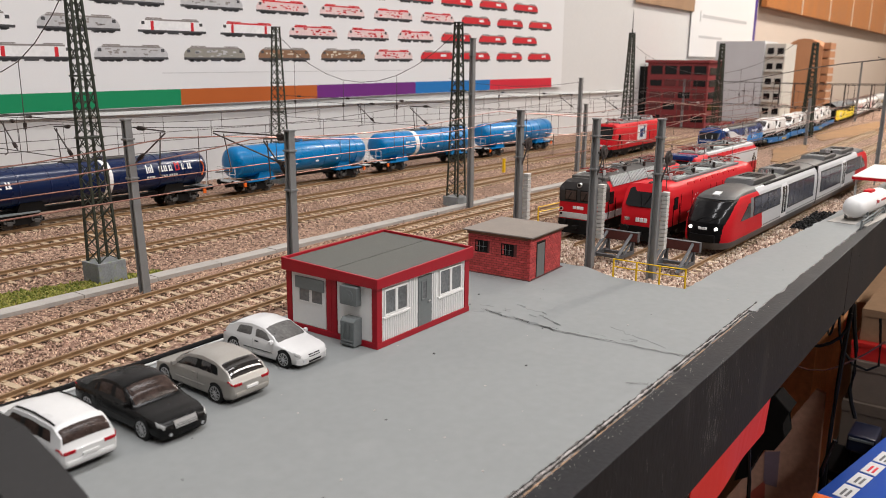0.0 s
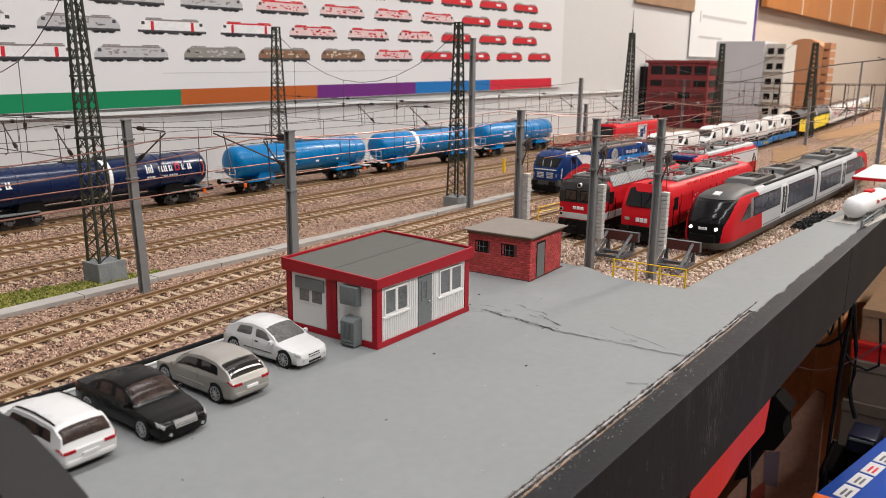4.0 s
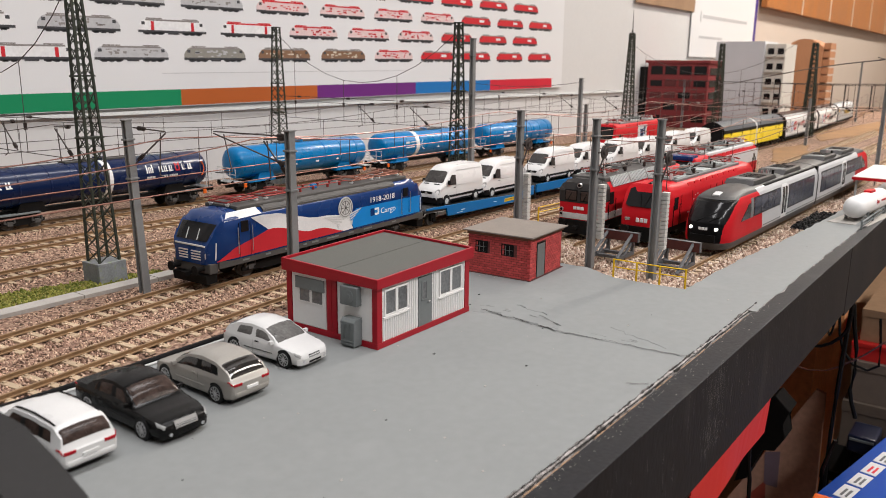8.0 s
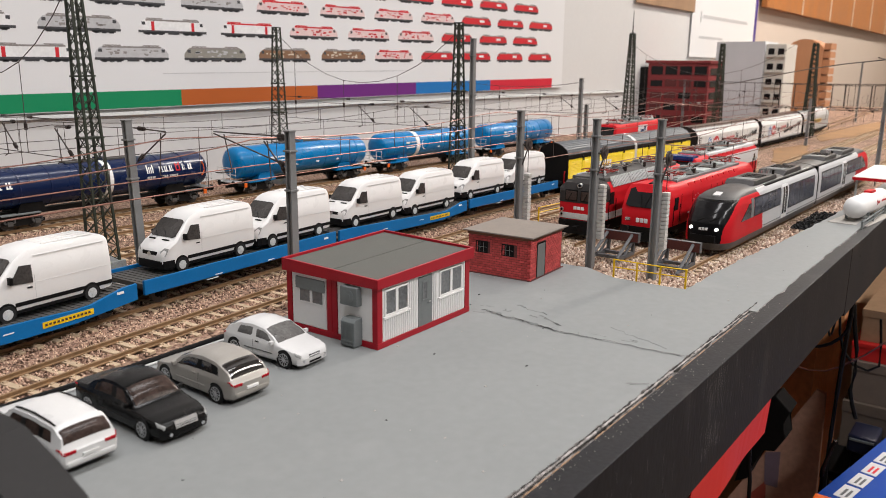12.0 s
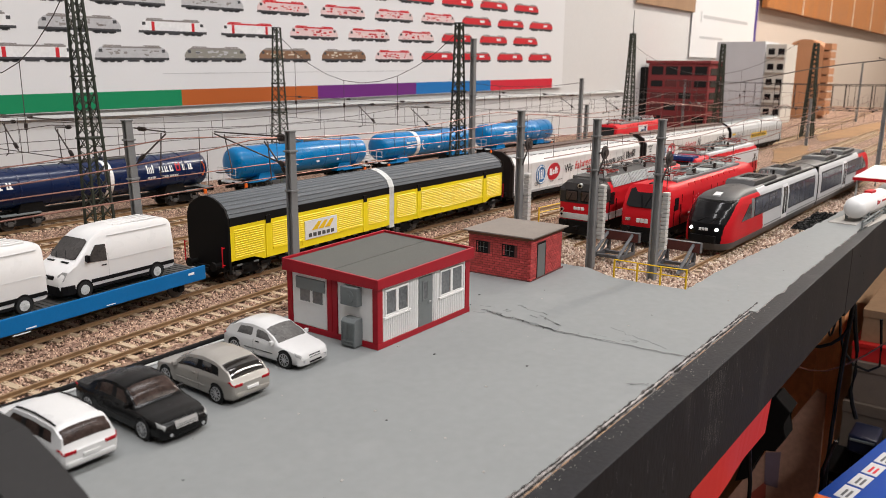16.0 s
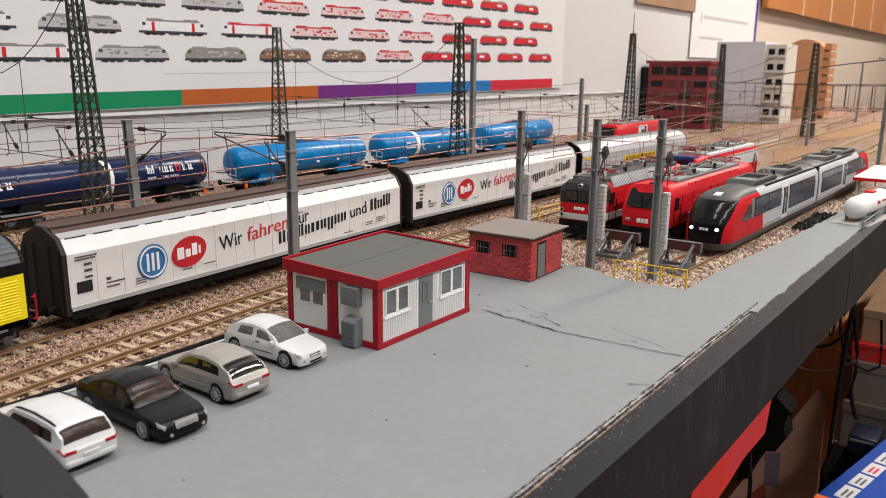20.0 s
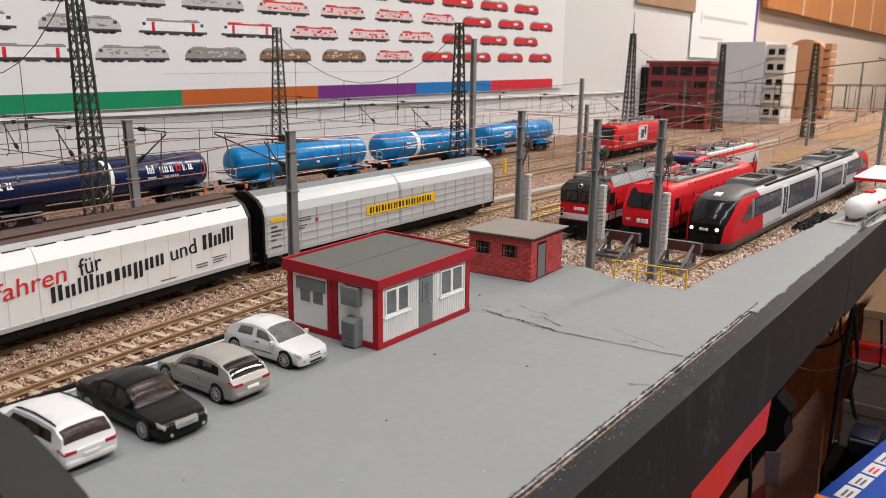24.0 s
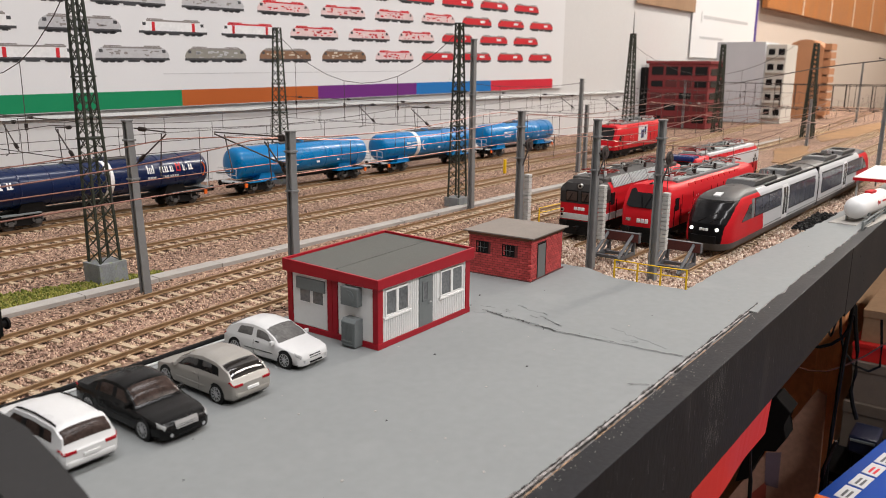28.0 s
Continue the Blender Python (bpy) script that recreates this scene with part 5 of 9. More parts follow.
m_silver = mat("light_grey_train_paint", (0.48, 0.50, 0.52), 0.35, vary=0.05)
m_print = mat("pale_grey_print", (0.55, 0.56, 0.55), 0.5, vary=0.15, scale=400)
m_slidewhite = mat("white_wagon_paint", (0.70, 0.69, 0.67), 0.4, vary=0.05, scale=60)
m_slidegrey = mat("light_grey_wagon_paint", (0.48, 0.49, 0.49), 0.38, vary=0.05, scale=60)
m_brown = mat("brown_wagon_paint", (0.075, 0.04, 0.03), 0.55, vary=0.15)
m_endbrown = mat("black_brown_wagon_end", (0.022, 0.016, 0.014), 0.6, vary=0.15)
m_wagonyellow = mat("yellow_wagon_paint", (0.850, 0.661, 0.014), 0.42, vary=0.04)
m_roofblue = mat("blue_grey_ribbed_roof", (0.10, 0.11, 0.12), 0.5, vary=0.1, scale=120)
m_text_black = mat("black_lettering", (0.015, 0.015, 0.016), 0.5)
m_text_red = mat("red_lettering", (0.55, 0.03, 0.03), 0.5)
m_text_white = mat("white_lettering", (0.8, 0.8, 0.8), 0.5)
m_orange = mat("orange_plastic", (0.75, 0.13, 0.015), 0.45)
m_pantored = mat("red_pantograph_paint", (0.26, 0.035, 0.03), 0.4, 0.3)
m_pantocopper = mat("copper_brown_pantograph", (0.30, 0.13, 0.09), 0.4, 0.5)
m_headlight = glow("lit_white_headlight", (1.0, 0.97, 0.9), 2.5)


def bars(name, parent, rows, y, material, label=""):
    """Plain bars that stand for small lettering on a side that looks to -y: (x0, x1, z0, z1)."""
    first = None
    name = name[:-1] if name.endswith("s") else name
    for x0, x1, z0, z1 in rows:
        bm = B()
        box(bm, x0, x1, y - 0.06, y + 0.3, z0, z1)
        first = part(name, bm, material, parent, label) or first
    return first


def bogie(t, x, base, r=5.3, frame=True, half=8.6):
    bm = B()
    if frame:
        for s in (-1, 1):
            prism(bm, [(x - base / 2 - 6, 4.6), (x - base / 2 - 6, 6.8), (x - 4, 8.6), (x + 4, 8.6), (x + base / 2 + 6, 6.8), (x + base / 2 + 6, 4.6), (x + base / 2 - 3, 4.2), (x + 5, 3.2), (x - 5, 3.2), (x - base / 2 + 3, 4.2)], s * 12.0 - 0.7, s * 12.0 + 0.7, "y")
        box(bm, x - 5, x + 5, -12, 12, 6, 9.6)
    else:
        box(bm, x - 5, x + 5, -9, 9, 6, 9)
    b = part("bogie", bm, m_dark, t)
    for k in (-base / 2, base / 2):
        bm = B()
        for s in (-1, 1):
            disc(bm, (x + k, s * half, r), r, "y", 1.0, 20)
            disc(bm, (x + k, s * (half - 1.2), r), r + 0.6, "y", 0.25, 20)
        rod(bm, (x + k, -half, r), (x + k, half, r), 0.9, 8)
        part("wheelset", bm, m_locogrey, b)
        for s in (-1, 1):
            bm = B()
            box(bm, x + k - 3.8, x + k + 3.8, s * 12.8 - 0.5, s * 12.8 + 0.5, r - 0.2, r + 1.0)
            box(bm, x + k - 2, x + k + 2, s * 12.8 - 0.9, s * 12.8 + 0.9, r - 1.6, r + 1.6, 0.2)
            rod(bm, (x + k - 3.6, s * 12.8, r + 0.5), (x + k - 3.6, s * 12.8, r + 4), 0.8, 6)
            rod(bm, (x + k + 3.6, s * 12.8, r + 0.5), (x + k + 3.6, s * 12.8, r + 4), 0.8, 6)
            part("axle_box", bm, m_locogrey, b)


def buffers(t, x, s, z=11.6, material=None):
    """Buffers and coupling at one end; s: +1 or -1, the way that it looks."""
    for y in (-10, 10):
        bm = B()
        rod(bm, (x, y, z), (x + s * 5.2, y, z), 1.5, 10)
        rod(bm, (x + s * 5.2, y, z), (x + s * 6.2, y, z), 2.7, 14)
        part("buffer", bm, material or m_dark, t)
    bm = B()
    box(bm, min(x, x + s * 6), max(x, x + s * 6), -1.6, 1.6, z - 4.5, z - 2.2)
    part("coupling", bm, m_dark, t)


def pantograph(t, x, z, s=1, material=None):
    """A folded pantograph: base frame, two arms, two collector strips, feet."""
    material = material or m_pantored
    V3 = Vector
    bm = B()
    strand(bm, [(x - 12, -7.5, z + 1.8), (x + 12, -7.5, z + 1.8), (x + 12, 7.5, z + 1.8), (x - 12, 7.5, z + 1.8), (x - 12, -7.5, z + 1.8), (x, -7.5, z + 1.8), (x, 7.5, z + 1.8)], 0.5, 5)
    p = part("pantograph", bm, material, t, "folded pantograph")
    for nm, a, b, r in (("lower_arm", (x + 11 * s, 6.8, z + 1.9), (x - 12 * s, 3.8, z + 2.6), 0.45), ("lower_arm", (x + 11 * s, -6.8, z + 1.9), (x - 12 * s, -3.8, z + 2.6), 0.45), ("upper_arm", (x - 12 * s, 3.8, z + 2.7), (x + 8 * s, 6.0, z + 3.4), 0.35), ("upper_arm", (x - 12 * s, -3.8, z + 2.7), (x + 8 * s, -6.0, z + 3.4), 0.35)):
        bm = B()
        rod(bm, a, b, r, 5)
        part(nm, bm, material, p)
    for k in (7, 10):
        bm = B()
        strand(bm, [(x + k * s, -13, z + 2.8), (x + k * s, -9, z + 3.6), (x + k * s, 9, z + 3.6), (x + k * s, 13, z + 2.8)], 0.45, 5)
        part("collector_strip", bm, material, p)
    for k in (-11, 11):
        for y in (-7, 7):
            bm = B()
            disc(bm, (x + k, y, z + 0.6), 1.0, "z", 1.2, 8)
            disc(bm, (x + k, y, z + 0.6), 1.5, "z", 0.3, 8)
            part("insulator", bm, m_print, p)


def body_rings(xs, w, z0, z1, round_top=4.0):
    """Loco or railcar body sections: (x, share of the width, top)."""
    rings = []
    for x, f, top in xs:
        y = w * f
        pr = [(y * 0.97, z0), (y, z0 + 1.2), (y, z0 + (z1 - z0) * 0.62), (y * 0.955, z1 - round_top), (y * 0.78, z1 - round_top * 0.3), (y * 0.45, z1)]
        pr = [(p, min(q, top - 0.02 * (6 - i))) for i, (p, q) in enumerate(pr)]
        rings.append([(x, -p, q) for p, q in pr] + [(x, p, q) for p, q in reversed(pr)])
    return rings


def flag_loco():
    """The electric loco that pulls the train; its front looks to -x."""
    t = thing("electric_locomotive", "blue electric locomotive with a white and red flag wave", "locomotive")
    E_ = [(-103.6, 0.70, 20.0), (-103.0, 0.80, 23.6), (-102.0, 0.865, 26.6), (-99.2, 0.915, 30.6), (-95.6, 0.955, 35.4), (-93.4, 0.975, 38.0), (-90.6, 0.99, 40.2), (-86.5, 1.0, 41.6), (-81.0, 1.0, 42.0)]
    xs = E_ + [(0, 1.0, 43.0)] + [(-x, f, z) for x, f, z in reversed(E_)]
    bm = B()
    loft(bm, body_rings(xs, 17.0, 13.5, 42.0, 5.0))
    part("body", bm, m_blue_dark, t, "dark blue loco body", smooth=True)
    bm = B()
    box(bm, -80, 84, -13.4, 13.4, 40.5, 43.2, 0.8)
    for s in (-1, 1):
        prism(bm, [(s * 15.9, 37.9), (s * 15.5, 39.6), (s * 13.0, 41.6), (s * 12.0, 41.6), (s * 12.0, 39), (s * 15.0, 37.6)], -62, 66, "x")
    part("roof", bm, m_locogrey, t, "grey roof with sloping edges")
    for s in (-1, 1):
        for k in range(8):
            bm = B()
            c = [(-60 + k * 15.6, s * 15.8, 38.7), (-47 + k * 15.6, s * 15.8, 38.7), (-47 + k * 15.6, s * 13.2, 41.5), (-60 + k * 15.6, s * 13.2, 41.5)]
            plate(bm, c, (0, s * 0.73, 0.68), 0.25)
            part("roof_panel", bm, m_locogrey, t)
    Y = -17.02
    # livery on the side, as thin printed fields
    def field(name, pts, m, label, lift=0.0):
        bm = B()
        plate(bm, [(x, Y - lift, z) for x, z in pts], (0, -1, 0), 0.1)
        part(name, bm, m, t, label)
    top = [(-73.0, 36.2), (-64.0, 36.6), (-51.0, 35.6), (-43.0, 33.8), (-35.0, 31.6), (-24.0, 28.8), (-16.0, 28.0), (-8.0, 27.8), (2.0, 26.6), (9.0, 25.6)]
    mid = [(-59.5, 27.2), (-55.0, 27.3), (-50.6, 26.7), (-43.0, 24.9), (-35.0, 22.6), (-29.0, 21.0), (-24.0, 20.3), (-17.0, 20.6), (-10.6, 20.2), (-4.0, 18.6), (2.7, 16.4), (9.0, 14.9)]
    low = [(-99.5, 14.9), (-95.0, 16.6), (-86.0, 20.6), (-77.3, 22.7), (-68.4, 24.8)]
    field("white_wave", mid + [(18, 15.2), (14, 24.0)] + list(reversed(top)), m_flagwhite, "white printed flag field")
    field("red_wave", low + mid, m_flagred, "red printed flag field")
    field("bright_field", [(18.5, 15.2), (96, 15.2), (96, 27.6), (48, 28.0), (22, 28.0), (14.5, 24.2)], m_blue_light, "bright blue printed field")
    bm = B()
    for k in range(5):
        plate(bm, [(11 - k * 2.4, Y - 0.1, 25 - k * 1.6), (-11 + k * 3.2, Y - 0.1, 27 - k * 1.7), (-9 + k * 3.2, Y - 0.1, 25.8 - k * 1.7), (11 - k * 2.0, Y - 0.1, 23.8 - k * 1.6)], (0, -1, 0), 0.12)
        plate(bm, [(11 + k * 1.6, Y - 0.1, 25 - k * 1.6), (27 - k * 2.4, Y - 0.1, 28 - k * 1.7), (25 - k * 2.4, Y - 0.1, 26.8 - k * 1.7), (11 + k * 1.2, Y - 0.1, 23.8 - k * 1.6)], (0, -1, 0), 0.12)
    part("winged_emblem", bm, m_print, t, "silver winged wheel emblem")
    bm = B()
    disc(bm, (10.5, Y - 0.15, 30.2), 7.2, "y", 0.12, 28)
    part("emblem_disc", bm, m_print, t)
    bm = B()
    for r in (6.0, 4.4):
        for k in range(24):
            a, b = 2 * math.pi * k / 24, 2 * math.pi * (k + 1) / 24
            rod(bm, (10.5 + r * math.cos(a), Y - 0.3, 30.2 + r * math.sin(a)), (10.5 + r * math.cos(b), Y - 0.3, 30.2 + r * math.sin(b)), 0.22, 4)
    for k in range(8):
        a = math.pi * k / 4
        rod(bm, (10.5, Y - 0.3, 30.2), (10.5 + 4.4 * math.cos(a), Y - 0.3, 30.2 + 4.4 * math.sin(a)), 0.25, 4)
    part("emblem_wheel", bm, m_locogrey, t)
    words("lettering", "1918-2018", 5.4, m_text_white, t, sidewards(37.2, Y - 0.1, 29.8), "white years on dark blue", width=27.4)
    bars("logo_mark", t, [(41.6, 46.6, 24.2, 25.6), (44.8, 46.6, 20.6, 24.2), (41.6, 44.8, 20.6, 22.0)], Y - 0.12, m_text_white, "white and blue logo mark")
    bars("logo_back", t, [(37.0, 41.4, 20.6, 25.6)], Y - 0.12, m_blue_dark, "dark blue logo field")
    words("lettering", "Cargo", 5.6, m_text_white, t, sidewards(48.4, Y - 0.1, 20.7), "white lettering on bright blue", width=17.4)
    for x in (-78.0, 78.0):
        bm = B()
        box(bm, x - 4.2, x + 4.2, Y - 0.04, Y + 0.3, 14.6, 34.6, 0.02)
        d = part("cab_door", bm, m_blue_dark, t)
        for q in (x - 4.3, x + 4.2):
            bm = B()
            box(bm, q, q + 0.22, Y - 0.16, Y + 0.2, 14.8, 34.6)
            part("door_gap", bm, m_dark, d)
        bm = B()
        box(bm, x - 2.9, x + 2.9, Y - 0.4, Y + 0.2, 29.0, 35.4, 0.3)
        part("window", bm, m_glass, d)
        bm = B()
        for s in (-5.4, 5.4):
            rod(bm, (x + s, Y - 0.7, 17), (x + s, Y - 0.7, 32), 0.26, 5)
        part("handrail", bm, m_chrome, d, "pale handrails")
    for s in (-1, 1):
        bm = B()
        plate(bm, [(s * 64, Y + 0.72, 37.3), (s * 92, Y + 1.0, 36.2), (s * 88, -13.3, 40.6), (s * 66, -13.2, 41.1)], (0, -0.75, 0.66), 0.3)
        if s < 0:
            part("roof_corner", bm, m_flagwhite, t, "white cab roof corner")
        else:
            bm.free()
        # the wrapped windscreen: a middle pane and two corner panes on the skin
        bm = B()
        rows = []
        for fx, fw, z in ((102.25, 13.6, 26.6), (100.9, 13.95, 28.6), (99.45, 14.3, 30.6), (97.7, 14.7, 33.0), (95.85, 15.05, 35.4)):
            rows.append([(s * (fx + 0.22 - (0.9 if abs(q) == 3 else 0.0)), q / 3 * fw, z) for q in (-3, -2.6, -1.2, 0, 1.2, 2.6, 3)])
        grid = [[bm.verts.new(p) for p in row] for row in rows]
        for ra, rb in zip(grid, grid[1:]):
            for q in range(6):
                bm.faces.new((ra[q], ra[q + 1], rb[q + 1], rb[q]))
        w = part("windscreen", bm, m_glass, t, "large dark windscreen", smooth=True)
        for y in (-5.5, 3.5):
            bm = B()
            rod(bm, (s * 102.7, y, 27), (s * 99.0, y + 1.5, 32.5), 0.28, 4)
            part("wiper", bm, m_print, w)
        for y in (-11.0, 11.0):
            bm = B()
            box(bm, min(s * 101.6, s * 103.5), max(s * 101.6, s * 103.5), y - 2.0, y + 2.0, 16.6, 20.2, 0.6)
            part("headlight", bm, m_chrome, t, "pale square headlight")
        for k in range(4):
            for y in (-5.2, 5.2):
                bm = B()
                box(bm, min(s * 102.8, s * 103.9), max(s * 102.8, s * 103.9), y - 3.8, y + 3.8, 15.8 + k * 1.5, 16.5 + k * 1.5)
                part("front_stripe", bm, m_flagwhite, t, "white front stripe")
        bm = B()
        box(bm, min(s * 102.0, s * 103.5), max(s * 102.0, s * 103.5), -12.4, 12.4, 23.4, 24.3, 0.2)
        part("front_ledge", bm, m_flagwhite, t, "pale ledge under the windscreen")
        for y in (-14.9, 14.9):
            bm = B()
            rod(bm, (s * 99.0, y * 1.06, 16), (s * 98.2, y * 1.08, 25.5), 0.4, 5)
            part("corner_handrail", bm, m_flagwhite, t, "white corner handrail")
        bm = B()
        box(bm, min(s * 97, s * 103.0), max(s * 97, s * 103.0), -15.5, 15.5, 8.2, 14.2, 0.8)
        part("buffer_beam", bm, m_locogrey, t)
        bm = B()
        prism(bm, [(s * 97, 3), (s * 104, 2.4), (s * 105, 7.6), (s * 97, 8.2)], -14, 14, "y")
        part("snow_plough", bm, m_dark, t)
        buffers(t, s * 103, s, 11.2)
        bogie(t, s * 54, 34, 6.6)
    bm = B()
    box(bm, -97, 97, -16.6, 16.6, 10.4, 14.6, 0.4)
    part("sill", bm, m_locogrey, t, "dark grey sill")
    bars("sill_marks", t, [(x, x + w, 12.0, 13.0) for x, w in ((-80, 5), (-62, 4), (-46, 8), (-30, 3), (-22, 6), (-8, 12), (14, 5), (30, 9), (62, 5))], -16.7, m_midgrey)
    bm = B()
    box(bm, -26, 26, -14, 14, 3.5, 10.6, 0.6)
    for k in range(5):
        box(bm, -22 + k * 9, -15 + k * 9, -14.8, -13.6, 4.4, 9.4, 0.3)
    part("transformer_box", bm, m_dark, t)
    for x, s in ((-70, -1), (-40, 1), (40, -1), (70, 1)):
        pantograph(t, x, 43.2, s, m_pantored if x < 0 else m_pantocopper)
    bm = B()
    for x in (-18, -6, 8, 20):
        disc(bm, (x, -4, 44.2), 0.9, "z", 1.2, 10)
        disc(bm, (x, 5, 44.2), 0.9, "z", 1.2, 10)
    rod(bm, (-28, -4, 45.4), (28, -4, 45.4), 0.35, 5)
    rod(bm, (-28, 5, 45.4), (28, 5, 45.4), 0.35, 5)
    part("roof_busbar", bm, m_pantored, t)
    bm = B()
    box(bm, -4, 0, -2, 1, 43, 46, 0.3)
    part("roof_switch", bm, m_blue_light, t)
    return t


def flat_wagon(L, panel_yellow=False, first=False):
    t = thing("flat_wagon", "bright blue low car-carrier flat wagon", "flat wagon", "blue flat wagons")
    h = L / 2
    for s in (-1, 1):
        if panel_yellow:
            prof = [(-h, 7.6), (-h, 15.4), (-h + 10, 15.4), (h - 52, 11.8), (h - 34, 10.8), (h - 26, 11.2), (h - 8, 15.0), (h, 15.4), (h, 7.2), (h - 22, 5.6), (h - 36, 4.6), (-h + 50, 5.8), (-h + 27.5, 6.6), (-h + 26, 7.0 if not first else 13.2)] + ([(-h + 12, 7.4)] if not first else [])
            if first:
                prof[0] = (-h, 14.0)
        else:
            prof = [(-h, 8.2), (-h, 15.6), (h, 15.6), (h, 8.2)]
        bm = B()
        prism(bm, prof, s * 16.2 - 0.8, s * 16.2 + 0.8, "y", bevel=0.2)
        part("side_sill", bm, m_wagonblue, t, "blue side sill dipping between the axles")
    bm = B()
    lo = 11.4 if panel_yellow else 13.5
    deck = [(-h, 13.8), (-h + 10, 13.8), (h - 52, lo), (h - 26, lo), (h - 8, 13.5), (h, 13.5)]
    prism(bm, deck + [(x, z - 2.4) for x, z in reversed(deck)], -15.4, 15.4, "y")
    part("deck", bm, m_locogrey, t, "dark grey ribbed deck")
    bm = B()
    for k in range(int(L / 3.2)):
        x = -h + 2 + k * 3.2
        z = float(np.interp(x + 0.45, [p[0] for p in deck], [p[1] for p in deck]))
        box(bm, x, x + 0.9, -14.6, 14.6, z - 0.1, z + 0.3)
    part("deck_ribs", bm, m_locogrey, t)
    bars("side_marks", t, [(-h + 46, -h + 51, 8.8, 9.3), (12, 17, 8.8, 9.3), (h - 12, h - 8, 12.4, 13.6), (-h + 40, -h + 48, 7.2, 7.6)], -17.05, m_text_white)
    if panel_yellow:
        bars("warning_plate", t, [(h - 51.8, h - 25.6, 6.8, 9.6)], -17.1, m_yellow, "yellow inscription plate")
        bars("plate_line", t, [(h - 50.6 + k * 2.0, h - 49.4 + k * 2.0, 7.7, 8.7) for k in range(12)], -17.18, m_brown)
    for s in (-1, 1):
        bm = B()
        for y in (-1, 1):
            disc(bm, (s * (h - 14), y * 8.6, 5.0), 5.0, "y", 1.1, 20)
        rod(bm, (s * (h - 14), -8.6, 5), (s * (h - 14), 8.6, 5), 1, 8)
        w = part("wheelset", bm, m_locogrey, t)
        for y in (-1, 1):
            bm = B()
            box(bm, s * (h - 14) - 3, s * (h - 14) + 3, y * 11.5 - 1, y * 11.5 + 1.4, 4, 10, 0.3)
            box(bm, s * (h - 14) - 1.5, s * (h - 14) + 1.5, y * 13 - 0.6, y * 13 + 0.6, 3.5, 6.5)
            part("axle_guard", bm, m_dark, w)
        bm = B()
        box(bm, min(s * h, s * (h + 2.5)), max(s * h, s * (h + 2.5)), -2, 2, 6, 8.4)
        part("coupling", bm, m_dark, t)
    return t


m_vanglass = mat("grey_brown_van_glass", (0.055, 0.05, 0.047), 0.25, vary=0.5, scale=100, bump=0.0, spec=0.2)


